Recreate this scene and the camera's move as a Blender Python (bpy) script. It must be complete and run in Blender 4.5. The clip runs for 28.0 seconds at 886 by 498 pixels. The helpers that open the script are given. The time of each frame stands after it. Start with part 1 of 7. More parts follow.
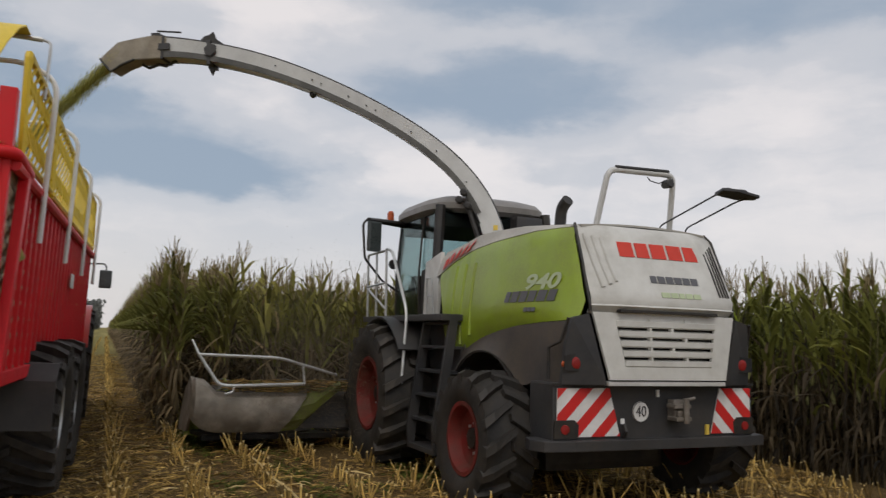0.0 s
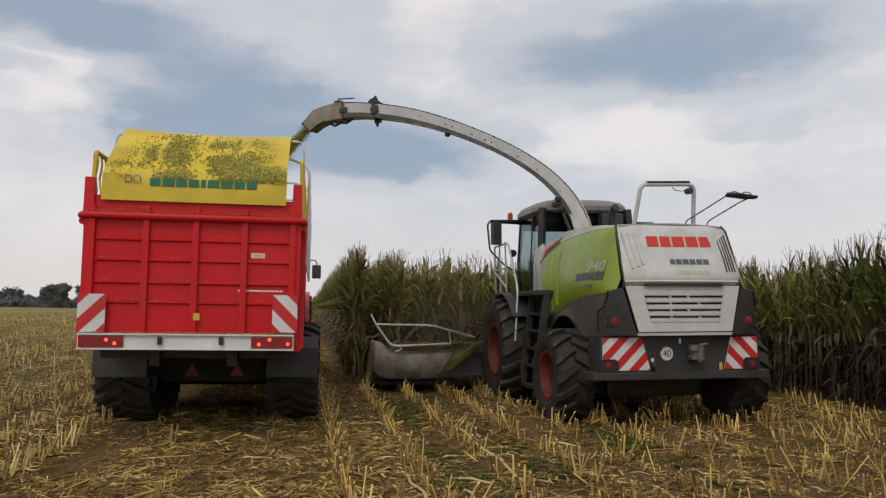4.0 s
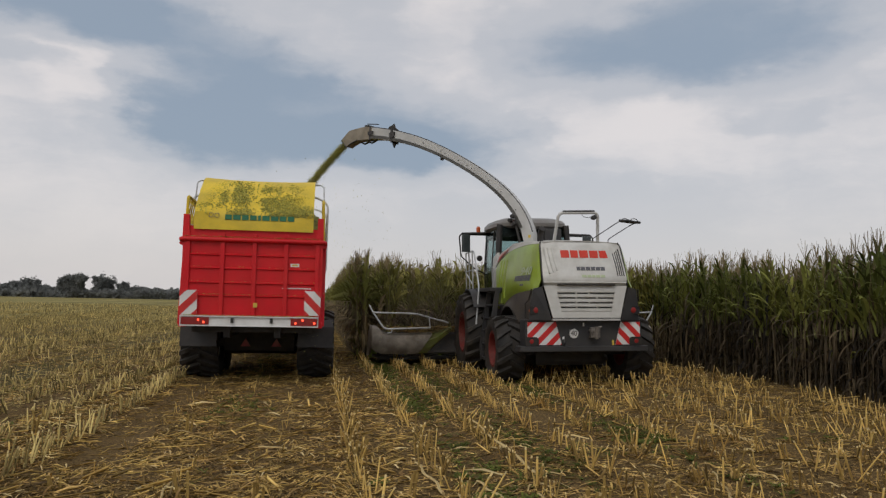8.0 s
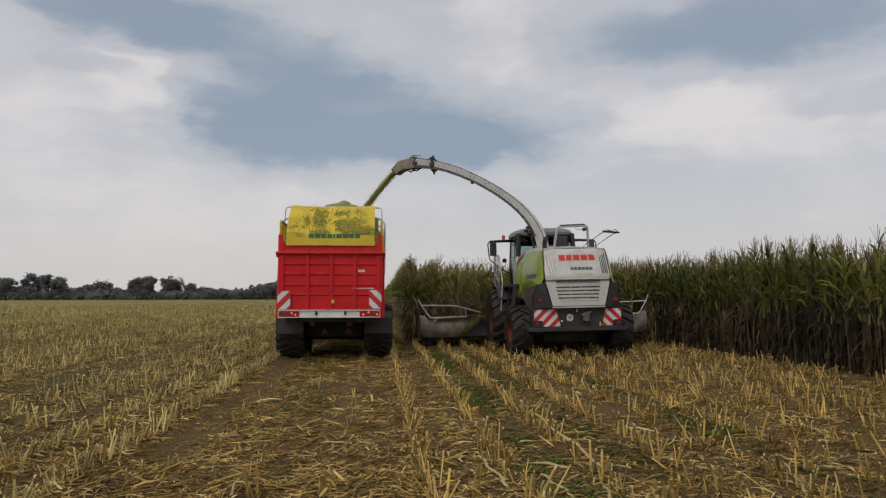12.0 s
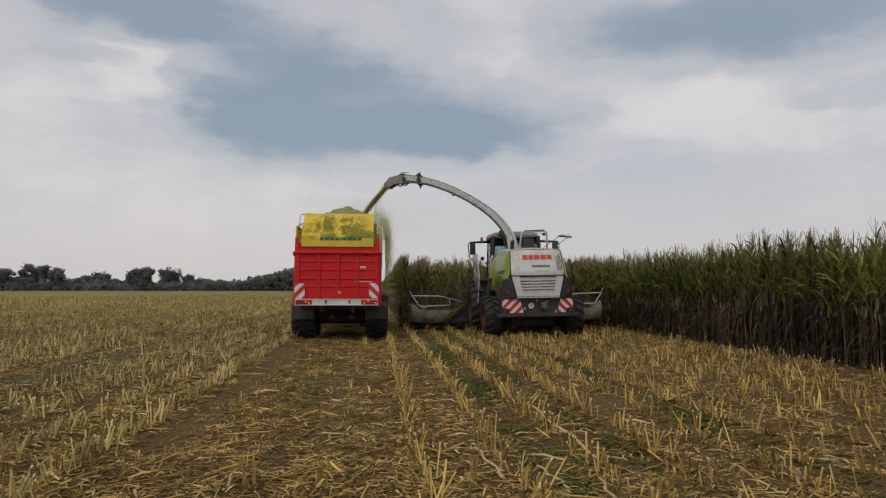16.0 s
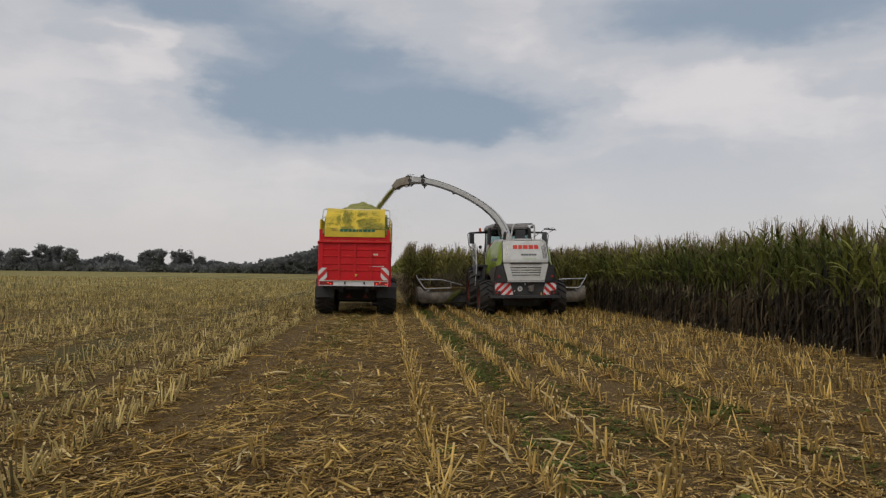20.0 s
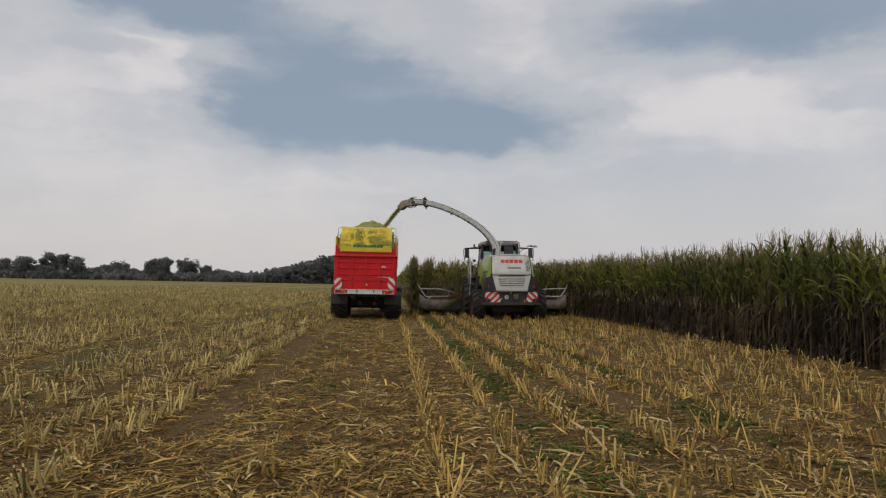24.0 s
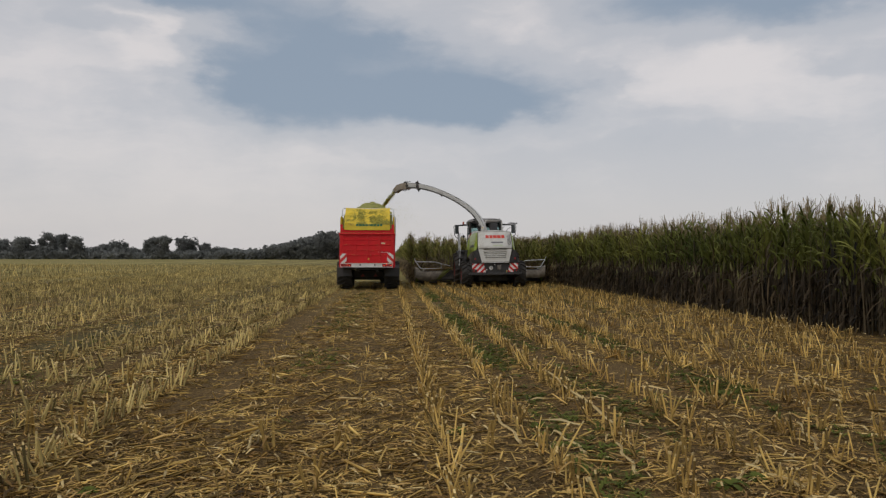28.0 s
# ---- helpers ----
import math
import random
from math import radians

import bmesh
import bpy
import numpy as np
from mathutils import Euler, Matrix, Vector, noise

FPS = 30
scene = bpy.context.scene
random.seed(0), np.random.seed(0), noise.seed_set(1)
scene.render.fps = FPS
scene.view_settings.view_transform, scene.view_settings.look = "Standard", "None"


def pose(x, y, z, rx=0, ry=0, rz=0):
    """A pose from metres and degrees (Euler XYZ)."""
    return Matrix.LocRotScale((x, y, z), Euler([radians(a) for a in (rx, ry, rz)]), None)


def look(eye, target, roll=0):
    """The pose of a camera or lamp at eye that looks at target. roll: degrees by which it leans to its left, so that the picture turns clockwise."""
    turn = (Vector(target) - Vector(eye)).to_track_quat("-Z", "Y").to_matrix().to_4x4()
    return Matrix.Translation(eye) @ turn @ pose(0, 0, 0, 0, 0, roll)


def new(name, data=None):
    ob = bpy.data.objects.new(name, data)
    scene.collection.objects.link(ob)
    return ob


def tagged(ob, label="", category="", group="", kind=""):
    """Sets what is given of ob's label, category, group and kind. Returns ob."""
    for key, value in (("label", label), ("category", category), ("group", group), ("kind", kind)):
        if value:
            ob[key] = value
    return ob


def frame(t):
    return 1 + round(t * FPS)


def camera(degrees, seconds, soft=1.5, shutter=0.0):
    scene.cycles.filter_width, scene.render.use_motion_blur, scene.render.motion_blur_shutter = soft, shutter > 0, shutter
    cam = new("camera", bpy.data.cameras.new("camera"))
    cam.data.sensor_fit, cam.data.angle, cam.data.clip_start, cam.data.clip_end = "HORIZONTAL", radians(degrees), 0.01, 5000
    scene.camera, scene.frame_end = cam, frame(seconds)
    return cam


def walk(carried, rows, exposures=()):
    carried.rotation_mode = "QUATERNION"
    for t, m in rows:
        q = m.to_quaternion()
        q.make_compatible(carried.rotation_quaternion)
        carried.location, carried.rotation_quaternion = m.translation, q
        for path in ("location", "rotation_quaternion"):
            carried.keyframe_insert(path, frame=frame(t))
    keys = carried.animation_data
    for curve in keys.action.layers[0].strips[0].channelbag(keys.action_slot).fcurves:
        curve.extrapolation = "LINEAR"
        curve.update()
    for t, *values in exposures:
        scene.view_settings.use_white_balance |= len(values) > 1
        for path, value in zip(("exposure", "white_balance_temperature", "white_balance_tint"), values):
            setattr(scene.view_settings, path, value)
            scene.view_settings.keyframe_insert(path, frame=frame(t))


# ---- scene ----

# ================= camera, world and light =================
cam = camera(59.36, 28.0, soft=1.3, shutter=0.2)
ROWS = [
    (0.0, pose(0.176, -0.052, 1.595, 96.89, -2.65, -23.39)),
    (0.5, pose(0.053, -0.010, 1.589, 96.60, -2.11, -17.70)),
    (1.0, pose(0.034, 0.034, 1.576, 95.50, -1.51, -16.22)),
    (1.5, pose(0.051, 0.024, 1.553, 94.42, -2.25, -14.40)),
    (2.0, pose(0.016, 0.039, 1.568, 95.19, -2.16, -12.73)),
    (2.5, pose(0.015, 0.028, 1.582, 94.98, -1.75, -11.85)),
    (3.0, pose(-0.008, 0.027, 1.546, 95.17, -1.53, -11.60)),
    (3.5, pose(0.002, 0.040, 1.572, 94.64, -1.07, -10.88)),
    (5.5, pose(0.005, 0.006, 1.582, 94.42, -1.29, -8.80)),
    (6.0, pose(0.009, 0.019, 1.581, 94.03, -1.31, -8.78)),
    (6.5, pose(-0.007, 0.001, 1.575, 93.69, -1.15, -8.62)),
    (7.0, pose(-0.016, 0.001, 1.576, 93.57, -1.01, -8.01)),
    (7.5, pose(-0.004, 0.008, 1.583, 94.03, -1.44, -8.22)),
    (8.0, pose(-0.005, 0.004, 1.581, 93.93, -1.19, -9.10)),
    (8.5, pose(-0.008, 0.018, 1.576, 93.97, -0.01, -7.89)),
    (9.0, pose(-0.010, 0.006, 1.570, 93.82, 0.44, -6.24)),
    (9.5, pose(-0.002, 0.005, 1.577, 93.61, 0.40, -5.52)),
    (10.0, pose(-0.007, -0.006, 1.575, 93.64, 0.26, -5.22)),
    (10.5, pose(-0.006, -0.007, 1.574, 93.76, 0.24, -5.47)),
    (11.0, pose(-0.011, -0.003, 1.576, 93.45, 0.03, -4.96)),
    (11.5, pose(-0.005, -0.010, 1.578, 93.33, -0.06, -4.75)),
    (12.0, pose(-0.006, -0.004, 1.576, 93.50, 0.07, -4.74)),
    (12.5, pose(0.000, -0.002, 1.575, 93.41, -0.04, -5.04)),
    (14.5, pose(-0.007, -0.006, 1.580, 93.12, -0.03, -5.15)),
    (15.0, pose(-0.001, 0.001, 1.568, 92.74, -0.04, -5.17)),
    (15.5, pose(-0.006, -0.001, 1.574, 92.99, -0.33, -5.31)),
    (16.0, pose(0.003, -0.004, 1.576, 92.91, -0.11, -4.88)),
    (16.5, pose(0.004, -0.004, 1.568, 92.86, -0.48, -5.05)),
    (17.0, pose(0.007, -0.004, 1.575, 92.65, -0.46, -4.77)),
    (17.5, pose(0.005, -0.003, 1.569, 92.66, -0.53, -4.77)),
    (18.0, pose(-0.008, 0.020, 1.565, 92.25, -0.52, -4.34)),
    (18.5, pose(0.011, 0.008, 1.565, 92.24, -0.56, -4.19)),
    (19.0, pose(0.005, 0.002, 1.570, 91.88, -0.13, -3.74)),
    (19.5, pose(0.010, 0.013, 1.566, 91.54, -0.76, -4.36)),
    (20.0, pose(0.008, 0.003, 1.567, 91.79, -0.77, -4.12)),
    (20.5, pose(0.009, 0.007, 1.561, 91.89, -0.76, -4.31)),
    (22.5, pose(-0.012, -0.015, 1.561, 92.00, -1.02, -4.13)),
    (23.0, pose(-0.015, -0.013, 1.571, 92.74, -1.09, -4.02)),
    (23.5, pose(-0.020, -0.029, 1.573, 93.03, -1.02, -3.41)),
    (24.0, pose(-0.034, -0.026, 1.566, 92.54, -1.10, -3.73)),
    (24.5, pose(-0.026, -0.023, 1.565, 92.15, -0.54, -3.16)),
    (25.0, pose(-0.030, -0.023, 1.559, 91.98, -0.69, -3.52)),
    (25.5, pose(-0.037, -0.020, 1.558, 91.70, -0.89, -3.62)),
    (26.0, pose(-0.034, -0.015, 1.556, 91.30, -0.88, -3.77)),
    (26.5, pose(-0.031, -0.010, 1.554, 91.12, -0.87, -3.79)),
    (27.0, pose(-0.027, -0.034, 1.559, 90.99, -0.14, -3.35)),
    (27.5, pose(-0.025, -0.004, 1.552, 90.80, -0.03, -3.39)),
    (28.0, pose(-0.016, 0.016, 1.550, 90.61, -0.16, -3.79)),
]

walk(cam, ROWS, exposures=[(0, 0.15), (3, 0.2), (5.5, 0.1), (8, 0.0), (28, -0.08)])

scene.view_settings.exposure = 0.0


def build_world():
    w = bpy.data.worlds.new("sky")
    scene.world = w
    w.use_nodes = True
    nt = w.node_tree
    nt.nodes.clear()

    def n(kind, **kw):
        nd = nt.nodes.new(kind)
        for k, v in kw.items():
            nd.inputs[k].default_value = v
        return nd

    def math_node(op, a, b=None, c=None):
        nd = nt.nodes.new("ShaderNodeMath")
        nd.operation = op
        for i, v in enumerate((a, b, c)):
            if v is None:
                continue
            if isinstance(v, (int, float)):
                nd.inputs[i].default_value = v
            else:
                nt.links.new(v, nd.inputs[i])
        return nd.outputs[0]

    sky = nt.nodes.new("ShaderNodeTexSky")
    sky.sky_type = "NISHITA"
    sky.sun_disc = False
    sky.sun_elevation, sky.sun_rotation = radians(48), radians(SUN_TURN)
    sky.air_density, sky.dust_density = 1.0, 2.0
    co = nt.nodes.new("ShaderNodeTexCoord")
    sep = nt.nodes.new("ShaderNodeSeparateXYZ")
    nt.links.new(co.outputs["Generated"], sep.inputs[0])
    X, Y, Z = sep.outputs
    az = math_node("MULTIPLY", math_node("ARCTAN2", X, Y), 57.2958)
    el = math_node("MULTIPLY", math_node("ARCSINE", Z), 57.2958)
    # slow warp that breaks up the cloud edges
    comb = nt.nodes.new("ShaderNodeCombineXYZ")
    nt.links.new(math_node("MULTIPLY", az, 0.19), comb.inputs[0])
    nt.links.new(math_node("MULTIPLY", el, 0.42), comb.inputs[1])
    warp = n("ShaderNodeTexNoise", Scale=1.0, Detail=6.0, Roughness=0.55)
    nt.links.new(comb.outputs[0], warp.inputs["Vector"])
    wsep = nt.nodes.new("ShaderNodeSeparateColor")
    nt.links.new(warp.outputs["Color"], wsep.inputs[0])
    azw = math_node("ADD", az, math_node("MULTIPLY", math_node("SUBTRACT", wsep.outputs[0], 0.5), 9.0))
    elw = math_node("ADD", el, math_node("MULTIPLY", math_node("SUBTRACT", wsep.outputs[1], 0.5), 3.2))

    def blob(a, e, ra, re, tilt=0.0):
        dx = math_node("DIVIDE", math_node("SUBTRACT", azw, a), ra)
        dy0 = math_node("SUBTRACT", elw, e)
        if tilt:
            dy0 = math_node("SUBTRACT", dy0, math_node("MULTIPLY", math_node("SUBTRACT", azw, a), tilt))
        dy = math_node("DIVIDE", dy0, re)
        r = math_node("ADD", math_node("MULTIPLY", dx, dx), math_node("MULTIPLY", dy, dy))
        return math_node("POWER", 2.718, math_node("MULTIPLY", math_node("MULTIPLY", r, r), -1.0))

    # the cover thickens overhead
    rise = nt.nodes.new("ShaderNodeMapRange")
    rise.inputs[1].default_value, rise.inputs[2].default_value = 11.0, 19.0
    rise.interpolation_type = "SMOOTHSTEP"
    nt.links.new(el, rise.inputs[0])
    # cloud banks by bearing and height: dark undersides above nought, bright tops below
    total = math_node("ADD", 0.17, math_node("MULTIPLY", rise.outputs[0], 0.16))
    for a, e, ra, re, tilt, s in CLOUDS:
        total = math_node("ADD", total, math_node("MULTIPLY", blob(a, e, ra, re, tilt), s))
    broad = n("ShaderNodeTexNoise", Scale=2.2, Detail=5.0, Roughness=0.6)
    nt.links.new(co.outputs["Generated"], broad.inputs["Vector"])
    # the same broken cloud layer goes on all round
    total = math_node("ADD", total, math_node("MULTIPLY", math_node("SUBTRACT", broad.outputs[0], 0.5), 0.35))
    flat = nt.nodes.new("ShaderNodeCombineXYZ")
    nt.links.new(math_node("MULTIPLY", azw, 0.085), flat.inputs[0])
    nt.links.new(math_node("MULTIPLY", elw, 0.30), flat.inputs[1])
    wisp = n("ShaderNodeTexNoise", Scale=1.0, Detail=7.0, Roughness=0.58)
    nt.links.new(flat.outputs[0], wisp.inputs["Vector"])
    total = math_node("ADD", total, math_node("MULTIPLY", math_node("SUBTRACT", wisp.outputs[0], 0.5), 0.46))
    fine = n("ShaderNodeTexNoise", Scale=9.0, Detail=8.0, Roughness=0.6)
    nt.links.new(co.outputs["Generated"], fine.inputs["Vector"])
    total = math_node("ADD", total, math_node("MULTIPLY", math_node("SUBTRACT", fine.outputs[0], 0.5), 0.22))
    ramp = nt.nodes.new("ShaderNodeValToRGB")
    cr = ramp.color_ramp
    cr.interpolation = "EASE"
    cr.elements[0].position, cr.elements[0].color = 0.0, (*SKY_WHITE, 1)
    cr.elements[1].position, cr.elements[1].color = 1.0, (*SKY_DARK, 1)
    mid = cr.elements.new(0.38)
    mid.color = (*SKY_MID, 1)
    nt.links.new(total, ramp.inputs[0])
    # haze towards the horizon
    hz = nt.nodes.new("ShaderNodeMapRange")
    hz.inputs[1].default_value, hz.inputs[2].default_value = 2.5, 9.5
    hz.inputs[3].default_value, hz.inputs[4].default_value = 0.72, 0.0
    hz.clamp = True
    nt.links.new(el, hz.inputs[0])
    mixh = nt.nodes.new("ShaderNodeMix")
    mixh.data_type = "RGBA"
    nt.links.new(hz.outputs[0], mixh.inputs[0])
    nt.links.new(ramp.outputs[0], mixh.inputs[6])
    mixh.inputs[7].default_value = (*SKY_HAZE, 1)
    # thin blue from the clear sky above the clouds
    add = nt.nodes.new("ShaderNodeMix")
    add.data_type = "RGBA"
    add.blend_type = "ADD"
    add.inputs[0].default_value = 0.012
    nt.links.new(mixh.outputs[2], add.inputs[6])
    nt.links.new(sky.outputs[0], add.inputs[7])
    bg = nt.nodes.new("ShaderNodeBackground")
    bg.inputs[1].default_value = SKY_STRENGTH
    out = nt.nodes.new("ShaderNodeOutputWorld")
    nt.links.new(add.outputs[2], bg.inputs[0])
    nt.links.new(bg.outputs[0], out.inputs[0])


SUN_TURN = 207
SKY_WHITE, SKY_MID, SKY_DARK, SKY_HAZE = (0.69, 0.65, 0.64), (0.485, 0.492, 0.52), (0.262, 0.318, 0.392), (0.59, 0.56, 0.555)
SKY_STRENGTH = 1.0
CLOUDS = [
    (-2, 12.2, 15.5, 3.4, 0.0, 0.54),
    (-2, 11.2, 12.5, 1.8, 0.0, 0.28),
    (5, 11.6, 9.5, 2.1, 0.03, 0.16),
    (10, 11.4, 5.5, 2.0, 0.1, 0.24),
    (-9.5, 13.2, 5.2, 2.8, 0.0, 0.22),
    (-8, 17.6, 10, 2.3, -0.2, 0.48),
    (-18.5, 18.8, 6.5, 2.2, -0.12, 0.62),
    (-19.5, 15.3, 3, 0.7, -0.1, 0.25),
    (27, 18.4, 12.5, 3.0, 0.0, 0.60),
    (24, 16.6, 8, 1.4, 0.0, 0.12),
    (27, 25.4, 11, 2.4, 0.0, 0.55),
    (46, 23.2, 12, 2.5, 0.05, 0.58),
    (-16.8, 13.8, 3.4, 3.2, -0.4, -0.24),
    (-22, 12.4, 5, 2.0, 0.0, -0.12),
    (22, 12.9, 6.5, 1.6, 0.08, -0.20),
    (17, 14.2, 3, 1.2, 0.0, -0.10),
    (46, 17.0, 8, 2.4, 0.1, -0.17),
    (9, 19.5, 3.6, 4.2, 0.1, -0.16),
    (9, 23.6, 8, 1.8, 0.0, -0.24),
    (33, 12.8, 3, 1.1, 0.0, 0.16),
    (22, 8.2, 10, 1.0, 0.0, 0.10),
    (62, 20, 9, 5, 0.0, 0.30),
    (16, 4.5, 20, 5.0, 0.0, 0.20),
    (-5, 14.6, 9, 2.6, -0.03, 0.16),
]
build_world()
sun = new("sun", bpy.data.lights.new("sun", "SUN"))
sun.data.energy, sun.data.angle, sun.data.color = 0.75, radians(25), (1.0, 0.94, 0.84)
sun.matrix_world = look((0, 0, 40), (-36 * math.sin(radians(SUN_TURN)), -36 * math.cos(radians(SUN_TURN)), 0))

# ================= materials =================
def mat(name, col, rough=0.6, metal=0.0, var=0.15, scale=6.0, bump=0.0, col2=None, dirt=0.0, dirt_col=(0.16, 0.12, 0.07), coat=0.0, fine=40.0, rnd=0.0, emit=0.0, trans=0.0, spec=0.5):
    """Painted or natural surface: base colour, variation at two scales, dirt in patches, fine relief."""
    m = bpy.data.materials.new(name)
    m.use_nodes = True
    nt = m.node_tree
    bs = nt.nodes["Principled BSDF"]
    co = nt.nodes.new("ShaderNodeTexCoord")
    big = nt.nodes.new("ShaderNodeTexNoise")
    big.inputs["Scale"].default_value, big.inputs["Detail"].default_value = scale, 4.0
    small = nt.nodes.new("ShaderNodeTexNoise")
    small.inputs["Scale"].default_value, small.inputs["Detail"].default_value = fine, 3.0
    for t in (big, small):
        nt.links.new(co.outputs["Object"], t.inputs["Vector"])
    c2 = col2 or tuple(c * (1 - var) for c in col)
    c1 = col if col2 else tuple(min(1, c * (1 + var)) for c in col)
    mix = nt.nodes.new("ShaderNodeMix")
    mix.data_type = "RGBA"
    mr = nt.nodes.new("ShaderNodeMapRange")
    mr.inputs[1].default_value, mr.inputs[2].default_value = 0.35, 0.65
    nt.links.new(big.outputs[0], mr.inputs[0])
    nt.links.new(mr.outputs[0], mix.inputs[0])
    mix.inputs[6].default_value, mix.inputs[7].default_value = (*c1, 1), (*c2, 1)
    last = mix.outputs[2]
    if rnd:
        geo = nt.nodes.new("ShaderNodeNewGeometry")
        hs = nt.nodes.new("ShaderNodeHueSaturation")
        r2 = nt.nodes.new("ShaderNodeMapRange")
        r2.inputs[3].default_value, r2.inputs[4].default_value = 1 - rnd, 1 + rnd
        nt.links.new(geo.outputs["Random Per Island"], r2.inputs[0])
        nt.links.new(r2.outputs[0], hs.inputs["Value"])
        nt.links.new(last, hs.inputs["Color"])
        last = hs.outputs[0]
    if dirt:
        mx = nt.nodes.new("ShaderNodeMix")
        mx.data_type = "RGBA"
        mul = nt.nodes.new("ShaderNodeMath")
        mul.operation = "MULTIPLY"
        d1 = nt.nodes.new("ShaderNodeTexNoise")
        d1.inputs["Scale"].default_value, d1.inputs["Detail"].default_value, d1.inputs["Roughness"].default_value = scale * 0.6, 8.0, 0.7
        nt.links.new(co.outputs["Object"], d1.inputs["Vector"])
        mr2 = nt.nodes.new("ShaderNodeMapRange")
        mr2.inputs[1].default_value, mr2.inputs[2].default_value, mr2.inputs[4].default_value = 0.38, 0.72, dirt * 2
        nt.links.new(d1.outputs[0], mr2.inputs[0])
        nt.links.new(mr2.outputs[0], mul.inputs[0])
        nt.links.new(small.outputs[0], mul.inputs[1])
        nt.links.new(mul.outputs[0], mx.inputs[0])
        nt.links.new(last, mx.inputs[6])
        mx.inputs[7].default_value = (*dirt_col, 1)
        last = mx.outputs[2]
    nt.links.new(last, bs.inputs["Base Color"])
    rr = nt.nodes.new("ShaderNodeMapRange")
    rr.inputs[3].default_value, rr.inputs[4].default_value = max(0.02, rough - 0.12), min(1, rough + 0.12)
    nt.links.new(small.outputs[0], rr.inputs[0])
    nt.links.new(rr.outputs[0], bs.inputs["Roughness"])
    bs.inputs["Metallic"].default_value = metal
    bs.inputs["Coat Weight"].default_value = coat
    bs.inputs["Specular IOR Level"].default_value = spec
    if bump:
        b = nt.nodes.new("ShaderNodeBump")
        b.inputs["Strength"].default_value, b.inputs["Distance"].default_value = 0.6, bump
        nt.links.new(small.outputs[0], b.inputs["Height"])
        nt.links.new(b.outputs[0], bs.inputs["Normal"])
    if emit:
        bs.inputs["Emission Color"].default_value = (*col, 1)
        bs.inputs["Emission Strength"].default_value = emit
    if trans:
        tl = nt.nodes.new("ShaderNodeBsdfTranslucent")
        ms = nt.nodes.new("ShaderNodeMixShader")
        ms.inputs[0].default_value = trans
        nt.links.new(last, tl.inputs[0])
        nt.links.new(bs.outputs[0], ms.inputs[1])
        nt.links.new(tl.outputs[0], ms.inputs[2])
        nt.links.new(ms.outputs[0], nt.nodes["Material Output"].inputs[0])
    return m


def glass(name, tint):
    m = bpy.data.materials.new(name)
    m.use_nodes = True
    nt = m.node_tree
    nt.nodes.clear()
    tr = nt.nodes.new("ShaderNodeBsdfTransparent")
    tr.inputs[0].default_value = (*tint, 1)
    gl = nt.nodes.new("ShaderNodeBsdfGlossy")
    gl.inputs["Roughness"].default_value = 0.04
    fr = nt.nodes.new("ShaderNodeFresnel")
    fr.inputs["IOR"].default_value = 1.18
    mx = nt.nodes.new("ShaderNodeMixShader")
    out = nt.nodes.new("ShaderNodeOutputMaterial")
    half = nt.nodes.new("ShaderNodeMath")
    half.operation = "MULTIPLY"
    half.inputs[1].default_value = 0.4
    nt.links.new(fr.outputs[0], half.inputs[0])
    nt.links.new(half.outputs[0], mx.inputs[0])
    nt.links.new(tr.outputs[0], mx.inputs[1])
    nt.links.new(gl.outputs[0], mx.inputs[2])
    nt.links.new(mx.outputs[0], out.inputs[0])
    return m


M_GREEN = mat("green_paint", (0.265, 0.365, 0.018), 0.38, var=0.08, scale=2.5, dirt=0.35, coat=0.25)
M_GREENDIRTY = mat("dirty_green_paint", (0.16, 0.20, 0.02), 0.6, var=0.2, scale=3.0, dirt=0.9, dirt_col=(0.07, 0.055, 0.03))
M_STRIP = mat("dusty_pale_strip", (0.46, 0.44, 0.40), 0.5, var=0.12, scale=1.5, dirt=0.5, dirt_col=(0.2, 0.17, 0.12))
M_WHITE = mat("white_paint", (0.67, 0.665, 0.63), 0.45, var=0.08, scale=1.3, dirt=0.50, fine=7.0, dirt_col=(0.24, 0.215, 0.17), coat=0.2)
M_SPOUT = mat("spout_paint", (0.58, 0.58, 0.565), 0.4, var=0.1, scale=2.0, dirt=0.35, dirt_col=(0.24, 0.225, 0.19), coat=0.1)
M_DEFLECT = mat("worn_deflector_paint", (0.29, 0.255, 0.20), 0.55, var=0.2, scale=4.0, dirt=0.6)
M_SPOUTSHADE = mat("shaded_sheet_metal", (0.10, 0.098, 0.09), 0.55, var=0.3, scale=3.0, dirt=0.5, dirt_col=(0.05, 0.045, 0.035))
M_DARK = mat("dark_grey_plastic", (0.029, 0.03, 0.033), 0.5, var=0.2, scale=2.2, dirt=0.38, dirt_col=(0.11, 0.09, 0.07))
M_PANEL = mat("dusty_grey_panel", (0.062, 0.056, 0.052), 0.55, var=0.2, scale=1.8, dirt=0.8, dirt_col=(0.15, 0.115, 0.08))
M_BLACK = mat("black_metal", (0.012, 0.012, 0.013), 0.5, var=0.3, scale=5.0, dirt=0.2)
M_RUBBER = mat("tyre_rubber", (0.017, 0.016, 0.0155), 0.7, var=0.3, scale=5.0, dirt=0.4, dirt_col=(0.10, 0.078, 0.055), bump=0.004)
M_RIM = mat("red_rim", (0.17, 0.016, 0.013), 0.65, var=0.2, dirt=0.7, dirt_col=(0.10, 0.05, 0.035), spec=0.3)
M_RED = mat("red_paint", (0.63, 0.007, 0.016), 0.5, var=0.08, scale=2.0, dirt=0.16, dirt_col=(0.28, 0.10, 0.05), coat=0.04, spec=0.3)
